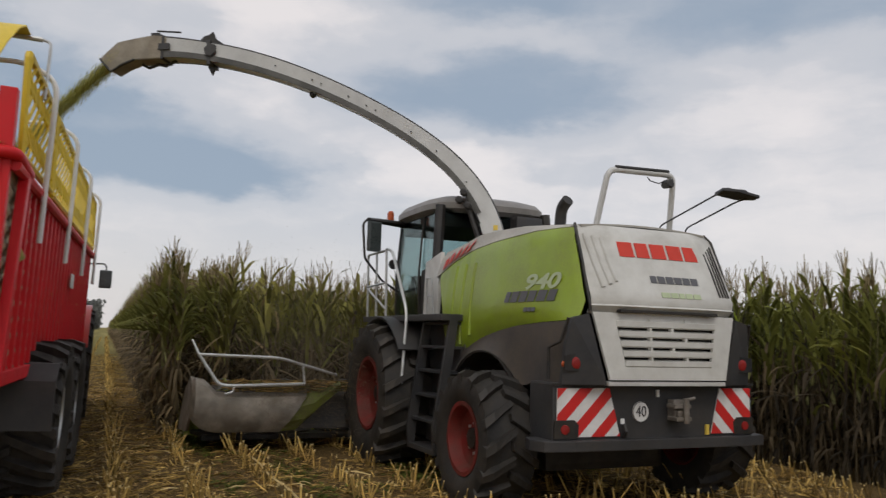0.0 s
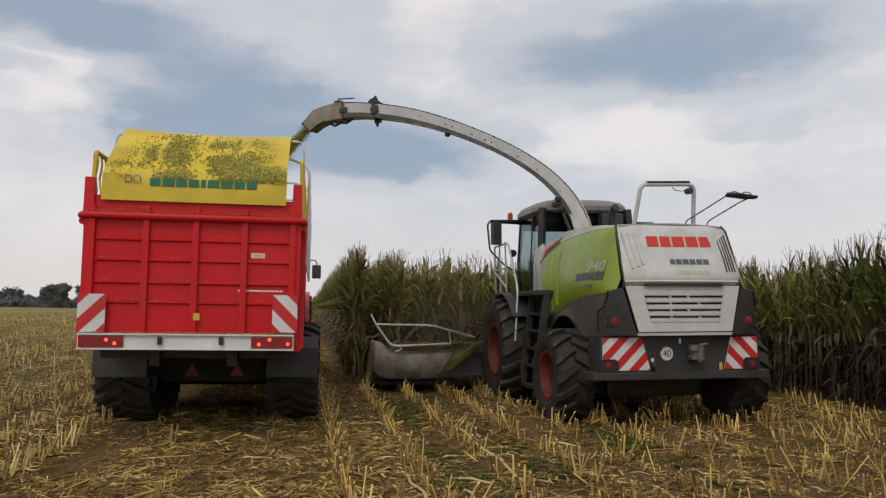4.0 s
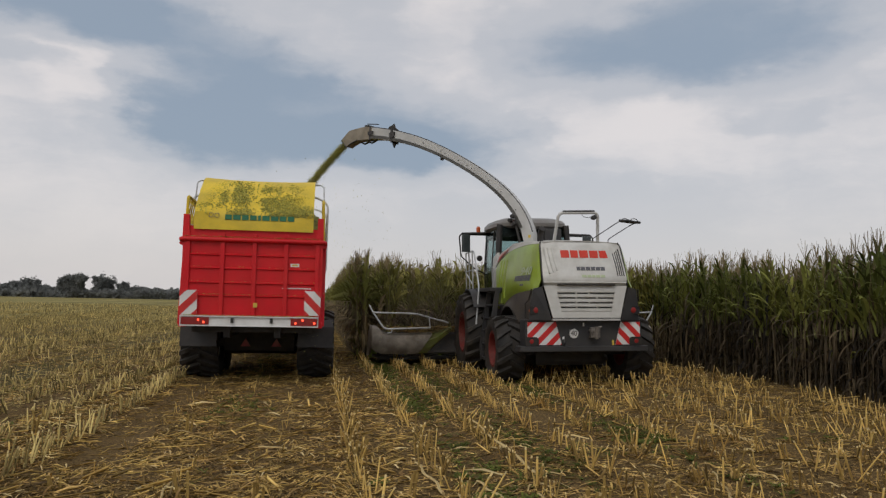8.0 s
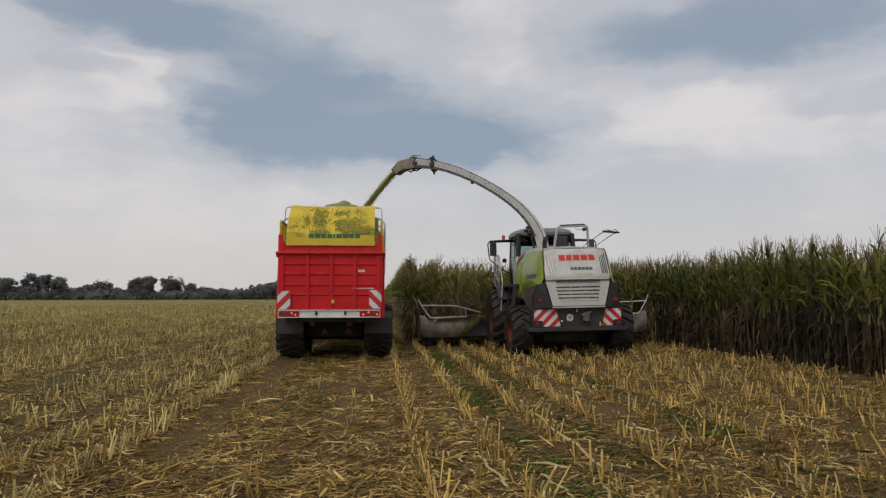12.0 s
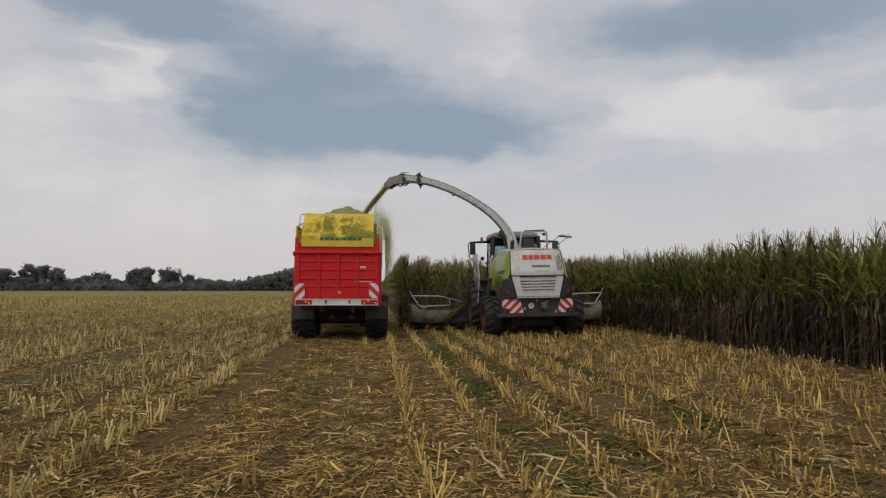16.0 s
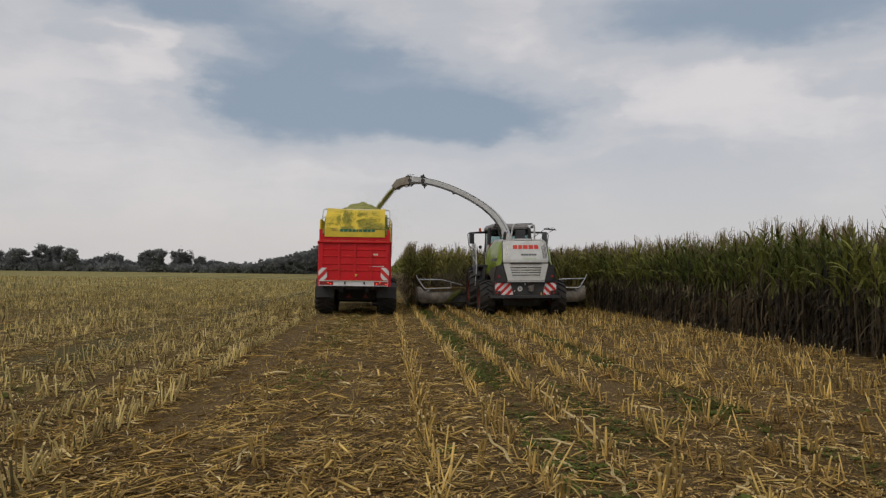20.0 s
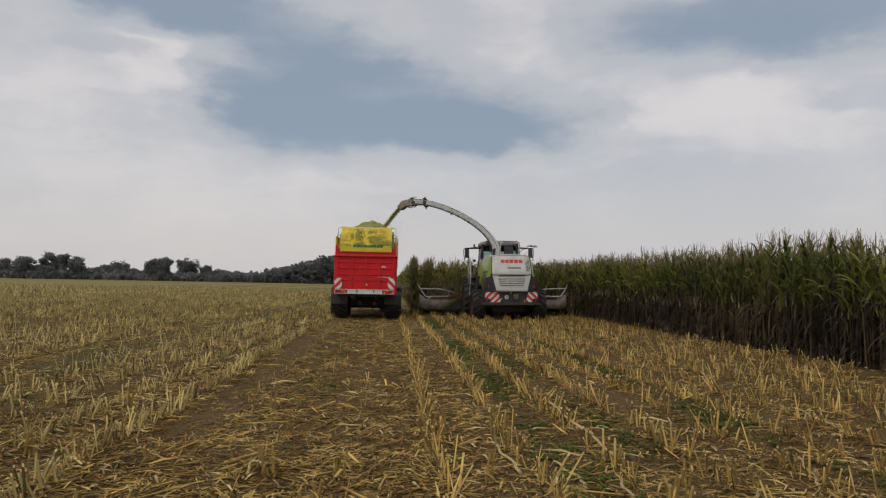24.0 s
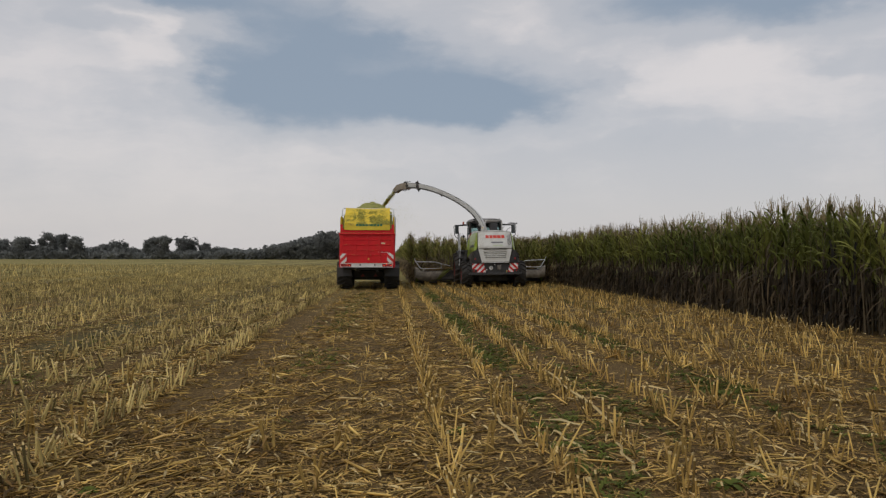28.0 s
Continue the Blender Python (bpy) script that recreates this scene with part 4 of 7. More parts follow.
build_ground()
build_fallen_stalk((1.87, 9.42, 0.17), (2.03, 7.02, 0.035), 71)
FALLEN = [(3.77, 7.05, 3.36, 5.94), (5.25, 9.89, 4.97, 8.24), (0.96, 7.51, 1.06, 6.34), (1.43, 6.86, 1.55, 6.13), (1.83, 6.30, 1.74, 5.45), (2.58, 5.56, 2.73, 4.99),
          (-1.15, 6.10, -1.18, 7.36), (-2.88, 6.11, -2.49, 5.92), (2.33, 5.21, 2.86, 5.88), (-0.58, 8.52, -0.27, 8.50)]
for k, (xa, ya, xb, yb) in enumerate(FALLEN):
    build_fallen_stalk((xa, ya, ground_z(xa, ya) + 0.03), (xb, yb, ground_z(xb, yb) + 0.02), 100 + k)
for plant in ((0.36, 7.75, 0.34), (0.44, 7.9, 0.25), (0.34, 8.75, 0.38), (1.10, 7.75, 0.26), (1.02, 8.05, 0.2), (3.84, 6.8, 0.16), (-0.45, 6.3, 0.24), (2.9, 6.1, 0.22), (-3.18, 7.0, 0.26), (-2.75, 6.97, 0.3),
              (-3.14, 9.49, 0.28), (-1.01, 6.29, 0.3), (-1.5, 9.6, 0.24), (-0.56, 5.22, 0.26), (0.74, 6.19, 0.27), (2.06, 5.78, 0.2), (2.32, 6.11, 0.24), (2.71, 4.91, 0.26), (1.2, 5.25, 0.22), (-2.13, 6.94, 0.18)):
    build_torn_plant(*plant, 80 + int(plant[1] * 10) + int(plant[0] * 7))
for weed in ((0.57, 6.79, 0.15), (2.28, 5.18, 0.2), (2.5, 5.25, 0.16), (-2.03, 5.4, 0.14), (2.45, 9.4, 0.13), (2.36, 8.7, 0.11), (4.1, 9.8, 0.12), (5.6, 8.7, 0.14)):
    build_weed_plant(*weed, 120 + int(weed[1] * 10))

# ================= wheels =================
def wheel(parent, name, r, w, rim_r, lugs, mats, side):
    """A wheel with its axle along x; side is -1 or 1 for the outer face."""
    root = new(name)
    root.parent = parent
    h = w / 2
    sw = r - rim_r
    bm = B()
    prof = [(-h * 0.80, rim_r), (-h * 0.98, rim_r + sw * 0.3), (-h, rim_r + sw * 0.62), (-h * 0.93, rim_r + sw * 0.82), (-h * 0.80, r - 0.075), (-h * 0.35, r - 0.058),
            (0, r - 0.054), (h * 0.35, r - 0.058), (h * 0.80, r - 0.075), (h * 0.93, rim_r + sw * 0.82), (h, rim_r + sw * 0.62), (h * 0.98, rim_r + sw * 0.3), (h * 0.80, rim_r)]
    lathe_x(bm, prof, 48)
    bmesh.ops.recalc_face_normals(bm, faces=bm.faces)
    smooth(part("tyre", bm, mats[0], root), 35)
    # chevron lugs, one mesh for each flank
    for s in (-1, 1):
        rings = []
        for t in (0.0, 0.35, 0.7, 1.0):
            x = s * h * (-0.06 + 1.06 * t)
            a = 0.30 * (t ** 1.1) * (0.9 / r) * 0.75
            rr = r + (0.004 if t < 0.9 else -0.03)
            hw = (0.042 + 0.014 * t) / r
            base = r - 0.09 - (0.05 if t > 0.9 else 0)
            rings.append([(x, rad * math.cos(a + da), rad * math.sin(a + da)) for da, rad in ((-hw * 1.25, base), (-hw * 0.8, rr), (hw * 0.8, rr), (hw * 1.25, base))])
        bm = B()
        loft(bm, rings)
        first = part("lug", bm, mats[0], root)
        for k in range(lugs):
            lug = first if k == 0 else new("lug", first.data)
            lug.parent = root
            lug.rotation_euler.x = 2 * math.pi * (k + (0.5 if s > 0 else 0)) / lugs
    bm = B()
    o = side * h
    lathe_x(bm, [(o * 0.86, rim_r + 0.012), (o * 0.86, rim_r - 0.03), (o * 0.42, rim_r * 0.80), (o * 0.30, rim_r * 0.52), (o * 0.34, rim_r * 0.34), (o * 0.34, 0.012), (o * 0.2, 0.012), (o * 0.16, rim_r * 0.52), (o * 0.26, rim_r * 0.83), (-o * 0.8, rim_r - 0.02), (-o * 0.8, rim_r + 0.012)], 36)
    rim = smooth(part("rim", bm, mats[1], root), 35)
    bm = B()
    lathe_x(bm, [(o * 0.33, 0.11), (o * 0.50, 0.10), (o * 0.52, 0.012), (o * 0.33, 0.012)], 16)
    part("hub", bm, M_BLACK, root)
    for k in range(8):
        a = 2 * math.pi * k / 8
        bm = B()
        q = rim_r * 0.42
        lathe_x(bm, [(0, 0.016), (side * 0.02, 0.016), (side * 0.02, 0.002), (0, 0.002)], 6)
        bolt = part("bolt", bm, M_ZINC, root)
        bolt.location = (o * 0.335, q * math.cos(a), q * math.sin(a))
    return root


def bars(parent, name, x0, x1, z0, z1, place, material, widths, slant=0.0, thick=0.004, label=""):
    """Lettering drawn as plain upright blocks of its size; place(u, v, out) maps to the surface."""
    total = sum(widths) + 0.18 * (len(widths) - 1)
    u = x0
    k = (x1 - x0) / total
    for wd in widths:
        bm = B()
        a, b = u, u + wd * k
        pts = [place(a, z0), place(b, z0), place(b + slant, z1), place(a + slant, z1)]
        plate(bm, pts, -thick)
        bmesh.ops.recalc_face_normals(bm, faces=bm.faces)
        part(name, bm, material, parent, label)
        u += (wd + 0.18) * k


def warning_plate(parent, poly, y, rising, period=0.285, depth=0.012):
    """Board with slanted red and white stripes, facing -y; poly holds its (x, z) corners."""
    bm = B()
    prism(bm, poly, "y", y, y + depth)
    bd = part("warning_board", bm, M_PLATEW, parent, "red and white striped reflective board")
    key = (lambda p: p[1] - p[0]) if rising else (lambda p: p[1] + p[0])
    hi = max(key(p) for p in poly)
    lo = min(key(p) for p in poly)
    c = hi - period * 0.35
    top = hi
    while top > lo:
        piece = clip(clip(poly, lambda p: key(p) - c), lambda p: top - key(p))
        if len(piece) > 2:
            bm = B()
            prism(bm, piece, "y", y - 0.004, y - 0.001)
            part("stripe", bm, M_PLATER, bd)
        top = c - period * 0.5
        c = top - period * 0.5
    return bd


def clip(poly, f):
    """The part of a convex polygon where f is not negative."""
    out = []
    for a, b in zip(poly, poly[1:] + poly[:1]):
        fa, fb = f(a), f(b)
        if fa >= 0:
            out.append(a)
        if fa * fb < 0:
            t = fa / (fa - fb)
            out.append((a[0] + (b[0] - a[0]) * t, a[1] + (b[1] - a[1]) * t))
    return out


# ================= forage harvester =================
def side_number(hv, s):
    """Pale model number on the green cover, in the built-in font."""
    cu = bpy.data.curves.new("number", "FONT")
    cu.body, cu.size, cu.align_x, cu.extrude, cu.offset, cu.shear = "940", 0.21, "CENTER", 0.001, 0.006, 0.25
    cu.materials.append(M_LETPALE)
    tx = new("number", cu)
    lean = math.degrees(math.atan2(side_x(0.5, 2.2) - side_x(0.5, 2.36), 0.18))
    tx.matrix_basis = pose(s * (side_x(0.5, 2.2) + 0.006), 0.50, 2.20, 90 - lean, 0, s * (90 - 8)) @ Matrix.Diagonal((1.75, 1, 1, 1))
    tx.parent = hv


def interp(v, xs, ys):
    return float(np.interp(v, xs, ys))


def hood_w(v):
    """Half width of the white rear hood, v from its lower to its upper edge."""
    return interp(v, [0, 0.12, 0.9, 1], [0.85, 0.855, 0.83, 0.80])


def hood_y(v, u):
    """Rear face of the white hood, u from -1 to 1 across it."""
    return interp(v, [0, 0.08, 0.5, 0.9, 1], [-0.19, -0.20, -0.05, 0.09, 0.17]) + 0.07 * abs(u) ** 4 + 0.02 * u * u


def side_x(y, z):
    """Half width of the hood at height z, drawn in towards the tail."""
    base = interp(z, [1.2, 1.6, 2.0, 2.4, 2.75, 2.86], [1.14, 1.14, 1.13, 1.08, 1.00, 0.93])
    t = interp(z, [1.86, 2.04], [0.08, base - hood_w((z - 2.04) / 0.795) - 0.012])
    return base - t * interp(y - tail_y(z), [0, 0.06, 0.25, 0.7, 1.3], [1, 0.74, 0.44, 0.16, 0])


def tail_y(z):
    """Rear end of the hood sides at height z."""
    return interp(z, [1.2, 1.95, 2.04, 2.44, 2.76, 2.85], [0.02, -0.10, -0.10, 0.04, 0.18, 0.26])


def build_harvester():
    hv = tagged(new("forage_harvester"), "green, white and dark grey forage harvester cutting maize", "harvester")

    # --- core that closes the machine inside the panels
    bm = B()
    box(bm, -0.72, 0.72, 0.45, 3.2, 0.85, 2.66, 0.03)
    part("engine_housing", bm, M_BLACK, hv)
    bm = B()
    box(bm, -0.55, 0.55, 0.3, 4.6, 0.62, 0.86, 0.02)
    box(bm, -1.2, 1.2, 0.92, 1.12, 0.55, 0.75, 0.02)
    box(bm, -1.2, 1.2, 3.7, 4.0, 0.72, 1.08, 0.03)
    # low black boxes added to fill in the deep shade under the machine
    box(bm, -0.75, 0.75, 0.85, 1.7, 0.34, 0.78, 0.08)
    box(bm, -0.9, 0.9, 1.9, 3.4, 0.30, 0.9, 0.08)
    box(bm, -1.1, 1.1, 3.5, 4.4, 0.36, 1.3, 0.08)
    part("chassis", bm, M_BLACK, hv)

    for s in (-1, 1):
        # --- green side cover
        top_ys, top_zs = [-0.2, 0.1, 0.8, 1.6, 2.16, 2.7, 3.12], [2.79, 2.80, 2.82, 2.79, 2.74, 2.62, 2.46]
        bot_ys, bot_zs = [-0.2, 0.1, 0.5, 0.9, 1.25, 1.65, 2.07, 2.5], [1.90, 1.88, 1.86, 1.83, 1.78, 1.70, 1.56, 1.34]
        grid = []
        for i in range(11):
            v = i / 10
            row = []
            for j in range(61):
                u = j / 60
                z_mid = 1.9 + (2.80 - 1.9) * v
                y0 = tail_y(z_mid) + 0.02
                y1 = 2.45 + 0.57 * v
                y = y0 + (y1 - y0) * u
                zb = interp(y, bot_ys, bot_zs)
                zt = interp(y, top_ys, top_zs)
                z = zb + (zt - zb) * v
                groove = 0.0
                for gy in (2.12, 2.38, 2.66):
                    if v < 0.93:
                        groove -= 0.018 * math.exp(-((y - gy) / 0.035) ** 2)
                edge = 0.02 * (v > 0.95) + 0.05 * max(0, 1 - v / 0.12)
                row.append((s * (side_x(y, z) - groove - edge), y, z))
            grid.append(row if s > 0 else row[::-1])
        bm = B()
        patch(bm, grid, 0.02)
        smooth(part("side_cover", bm, M_GREEN, hv, "green curved side cover"), 50)
        for gy in (1.95, 2.2, 2.45):
            bm = B()
            z0 = interp(gy, bot_ys, bot_zs) + 0.12
            tube(bm, [(s * (side_x(gy, z) - 0.006), gy + 0.05 * (z - 2), z) for z in [z0 + (2.56 - z0) * k / 8 for k in range(9)]], 0.026, 8)
            smooth(part("ridge", bm, M_GREEN, hv))
        # --- pale strip above the green cover, widening to the front
        grid = []
        for i in range(5):
            v = i / 4
            row = []
            for j in range(17):
                y = 0.28 + (3.14 - 0.28) * j / 16
                zb = interp(y, top_ys, top_zs) + 0.004
                zt = interp(y, [0.28, 1.2, 2.2, 3.14], [2.835, 2.92, 2.94, 2.80])
                z = zb + (zt - zb) * v
                row.append((s * (side_x(y, z) - 0.012 - 0.05 * v * v), y, z))
            grid.append(row if s > 0 else row[::-1])
        bm = B()
        patch(bm, grid, 0.02)
        smooth(part("upper_strip", bm, M_STRIP, hv, "pale grey strip along the hood"), 50)
        # red lettering on the strip near the cab
        for k in range(5):
            ya = 2.98 - k * 0.15
            zb = interp(ya - 0.07, top_ys, top_zs) + 0.025
            bm = B()
            z2 = zb + 0.13
            pts = [(s * (side_x(ya, zb) + 0.004), ya, zb - 0.02), (s * (side_x(ya, zb) + 0.004), ya - 0.12, zb + 0.02), (s * (side_x(ya, z2) - 0.012), ya - 0.135, z2 + 0.02), (s * (side_x(ya, z2) - 0.012), ya - 0.02, z2 - 0.02)]
            plate(bm, pts if s > 0 else pts[::-1], -0.004)
            part("letter_block", bm, M_LETRED, hv, "red lettering drawn as a block")
        # bars for the type marks on the green cover
        def on_side(u, z):
            return (s * (side_x(u, z) + 0.005), u, z)
        for (ya, yb, z0, z1, mt, ws) in ((1.12, 0.26, 2.07, 2.18, M_LETGREY, [0.7, 1.1, 1.1, 1, 1.1, 1]),):
            bars(hv, "letter_block", ya, yb, z0, z1, on_side, mt, ws, slant=-0.04)
        side_number(hv, s)
        bars(hv, "letter_block", 0.72, 0.52, 1.97, 2.01, on_side, M_LETGREY, [1, 1, 1])
        # --- dark panel between green cover and wheel
        grid = []
        for i in range(7):
            v = i / 6
            row = []
            for j in range(21):
                y = 0.0 + 2.45 * j / 20
                zt = interp(y, bot_ys, bot_zs) - 0.01
                arch = 1.28
                dy = (y - 1.52) / 0.98
                if abs(dy) < 1:
                    arch = max(1.24, 0.66 + 0.90 * math.sqrt(max(0, 1 - dy * dy * 0.93)))
                zb = min(arch, zt - 0.02) if y > 0.15 else 1.28
                z = zb + (zt - zb) * v
                row.append((s * (side_x(y, z) - 0.01 + 0.05 * (1 - v) ** 2 * math.exp(-((y - 1.5) / 0.9) ** 2)), y, z))
            grid.append(row if s > 0 else row[::-1])
        bm = B()
        patch(bm, grid, 0.025)
        smooth(part("fender_panel", bm, M_PANEL, hv, "dark grey wheel-arch panel"), 50)
        # inner arch
        bm = B()
        arc = [(1.50 + 0.92 * math.cos(a), 0.66 + 0.885 * math.sin(a)) for a in [math.pi * k / 14 for k in range(15)]]
        patch(bm, [[(s * 0.70, y, z) for y, z in arc], [(s * 1.18, y, z) for y, z in arc]], 0.015)
        part("wheel_arch", bm, M_BLACK, hv)
        # --- rear quarter: dark cheek beside the white lower panel
        bm = B()
        pts = [(s * 0.70, -0.15, 1.29), (s * 1.12, -0.03, 1.29), (s * 1.10, -0.06, 1.62), (s * 1.05, -0.10, 1.90), (s * 0.88, -0.12, 1.94)]
        plate(bm, pts if s > 0 else pts[::-1], 0.05)
        bmesh.ops.recalc_face_normals(bm, faces=bm.faces)
        part("rear_cheek", bm, M_DARK, hv, "dark grey rear quarter panel")
        # groove that runs from the light up to the green cover
        bm = B()
        tube(bm, [(s * 1.145, 0.16, 1.33), (s * 1.145, 0.16, 1.62), (s * 1.125, -0.02, 1.68), (s * 1.085, -0.09, 1.90)], 0.016, 6)
        part("panel_gap", bm, M_BLACK, hv)
        # upper rear light in a dark pocket
        bm = B()
        lathe_y(bm, s * 0.99, -0.06, 1.49, [(0.0, 0.058), (-0.028, 0.055), (-0.034, 0.03), (-0.035, 0.002)])
        part("rear_light", bm, M_LAMPRED, hv, "round red rear light")
        bm = B()
        lathe_y(bm, s * 1.09, -0.03, 1.475, [(0.0, 0.034), (-0.025, 0.03), (-0.03, 0.002)])
        part("indicator", bm, M_AMBER, hv, "small orange indicator")
        bm = B()
        prism(bm, [(s * 0.86, 1.44), (s * 0.84, 1.52), (s * 0.95, 1.575), (s * 1.12, 1.56), (s * 1.12, 1.42), (s * 0.95, 1.41)], "y", -0.085, -0.075)
        part("light_pocket", bm, M_BLACK, hv)

    # --- roof of the hood
    grid = []
    for j in range(13):
        y = 0.20 + (3.14 - 0.20) * j / 12
        zt = interp(y, [0.20, 1.2, 2.2, 3.14], [2.832, 2.92, 2.94, 2.80])
        w = side_x(max(y, 0.30), 2.86) - 0.062
        grid.append([(w * (-1 + 2 * i / 10), y, zt + 0.04 * (1 - (-1 + 2 * i / 10) ** 2)) for i in range(11)])
    bm = B()
    patch(bm, grid, 0.02)
    smooth(part("hood_top", bm, M_STRIP, hv), 50)

    # --- white upper rear panel
    grid = []
    for i in range(13):
        v = i / 12
        z = 2.04 + (2.835 - 2.04) * v
        w = hood_w(v)
        row = []
        for j in range(21):
            u = -1 + 2 * j / 20
            y = hood_y(v, u)
            rib = 0.0
            for g in (0.62, 0.72, 0.82):
                if 0.12 < v < 0.86:
                    rib += 0.012 * math.exp(-((abs(u) - (g + 0.05 * (0.5 - v))) / 0.02) ** 2)
            row.append((w * u, y - rib, z))
        grid.append(row)
    bm = B()
    patch(bm, grid, 0.03)
    smooth(part("rear_hood", bm, M_WHITE, hv, "white rear hood with ribs"), 45)
    # under-lip and dark slot
    bm = B()
    patch(bm, [[(0.85 * u, hood_y(0, u), 2.04) for u in [-1 + 0.1 * k for k in range(21)]],
               [(0.84 * u, hood_y(0, u) + 0.09, 1.965) for u in [-1 + 0.1 * k for k in range(21)]]], 0.02)
    smooth(part("hood_lip", bm, M_WHITE, hv))
    bm = B()
    box(bm, -0.58, 0.58, -0.19, -0.05, 1.968, 1.995, 0.006)
    part("air_slot", bm, M_BLACK, hv)
    # louvred strips at the hood's edges
    for s in (-1, 1):
        for k in range(4 if s > 0 else 3):
            bm = B()
            zs = [2.16, 2.40, 2.70 - 0.03 * k] if s > 0 else [2.20 + 0.03 * k, 2.46, 2.73 - 0.02 * k]
            xs = [0.80, 0.79, 0.76] if s > 0 else [0.72, 0.755, 0.775]
            off = 0.047 * k if s > 0 else 0.075 * k
            pts = []
            for z, x in zip(zs, xs):
                v = (z - 2.04) / 0.795
                u = (x - off) / hood_w(v)
                pts.append((s * (x - off), hood_y(v, u) - 0.004, z))
            tube(bm, pts, 0.011 if s > 0 else 0.02, 8)
            part("vent_slot" if s > 0 else "rib", bm, M_BLACK if s > 0 else M_WHITE, hv)
    # black gasket down both edges of the white hood
    for s in (-1, 1):
        bm = B()
        tube(bm, [(s * (hood_w((z - 2.04) / 0.795) + 0.006), tail_y(z) + 0.005, z) for z in (2.84, 2.76, 2.6, 2.44, 2.24, 2.04, 1.97)], 0.016, 6)
        part("gasket", bm, M_BLACK, hv)
    # --- white lower panel with the grille
    bm = B()
    prof_w = lambda z: interp(z, [1.34, 1.97], [0.685, 0.845])
    prof_y = lambda z: interp(z, [1.34, 1.97], [-0.185, -0.125])
    gx = lambda z: interp(z, [1.45, 1.90], [0.50, 0.60])
    zs = [1.34, 1.47, 1.56, 1.66, 1.76, 1.86, 1.97]
    # four panels round the opening
    def pl(pts):
        plate(bm, pts, 0.03)
    W = lambda s, z: (s * prof_w(z), prof_y(z) + 0.004, z)
    G = lambda s, z: (s * gx(z), prof_y(z), z)
    pl([W(-1, 1.34), W(1, 1.34), G(1, 1.46), G(-1, 1.46)])
    pl([G(-1, 1.86), G(1, 1.86), W(1, 1.965), W(-1, 1.965)])
    pl([W(-1, 1.34), G(-1, 1.46), G(-1, 1.86), W(-1, 1.965)])
    pl([G(1, 1.46), W(1, 1.34), W(1, 1.965), G(1, 1.86)])
    bmesh.ops.recalc_face_normals(bm, faces=bm.faces)
    panel = part("rear_panel", bm, M_WHITE, hv, "white lower rear panel")
    bm = B()
    box(bm, -0.62, 0.62, -0.06, -0.03, 1.42, 1.90)
    part("grille_back", bm, M_BLACK, panel)
    for k in range(5):
        z = 1.47 + 0.0925 * k
        bm = B()
        w = gx(z) + 0.005
        prism(bm, [(prof_y(z) - 0.006, z), (prof_y(z) + 0.01, z - 0.012), (prof_y(z) + 0.085, z + 0.035), (prof_y(z) + 0.08, z + 0.062), (prof_y(z) - 0.006, z + 0.048)], "x", -w, w)
        part("slat", bm, M_WHITE, panel)
        for x in (-0.2, 0.06 if k % 2 else 0.22):
            bm = B()
            box(bm, x - 0.012, x + 0.012, prof_y(z), prof_y(z) + 0.05, z + 0.02, z + 0.085)
            part("grille_web", bm, M_WHITE, panel)
    bm = B()
    box(bm, -0.69, 0.69, -0.17, -0.05, 1.285, 1.325, 0.006)
    part("panel_sill", bm, M_SPOUT, hv)

    # rear lettering as blocks
    def on_rear(u, z):
        v = (z - 2.04) / 0.795
        return (u, hood_y(v, u / hood_w(v)) - 0.004, z)
    bars(hv, "letter_block", -0.46, 0.50, 2.515, 2.665, on_rear, M_LETRED, [1, 0.9, 1.05, 1.05, 1], label="red lettering drawn as blocks")
    bars(hv, "letter_block", -0.18, 0.40, 2.265, 2.335, on_rear, M_LETGREY, [0.8, 1, 1, 1, 1, 1])
    bars(hv, "letter_block", -0.10, 0.38, 2.125, 2.175, on_rear, M_LETPALE, [1.2, 1, 0.8, 1.0, 1.1])

    # --- lower rear box, bumper and plates
    bm = B()
    box(bm, -1.19, 1.19, 0.0, 0.42, 0.76, 1.30, 0.02)
    part("rear_box", bm, M_DARK, hv, "dark grey rear box")
    bm = B()
    box(bm, -1.2, 1.2, -0.02, 0.0, 1.275, 1.30, 0.004)
    part("seam", bm, M_BLACK, hv)
    bm = B()
    prof = [(-1.36, 0.12), (-1.30, -0.05), (-1.0, -0.09), (1.0, -0.09), (1.30, -0.05), (1.36, 0.12), (1.3, 0.3), (-1.3, 0.3)]
    prism(bm, prof, "z", 0.685, 0.785, 0.012)
    part("bumper", bm, M_DARK, hv, "dark grey rear bumper")
    warning_plate(hv, [(-1.15, 0.81), (-0.46, 0.81), (-0.58, 1.255), (-1.15, 1.255)], -0.016, True)
    warning_plate(hv, [(0.64, 0.81), (1.15, 0.81), (1.15, 1.255), (0.75, 1.255)], -0.016, False)
    for s in (-1, 1):
        bm = B()
        prism(bm, [(s * 1.18, 0.80), (s * 0.93, 0.80), (s * 0.92, 0.92), (s * 0.97, 0.965), (s * 1.18, 0.965)], "y", -0.024, -0.004)
        part("light_recess", bm, M_BLACK, hv)
        bm = B()
        lathe_y(bm, s * 1.07, -0.02, 0.88, [(0.0, 0.045), (-0.014, 0.042), (-0.018, 0.002)])
        part("rear_light", bm, M_LAMPRED, hv, "round red rear light")
    # speed disc with its number
    bm = B()
    lathe_y(bm, -0.21, -0.003, 1.03, [(0.0, 0.10), (-0.006, 0.10), (-0.006, 0.002)], 28)
    disc = part("speed_disc", bm, M_PLATEW, hv, "round white disc with the number 40")
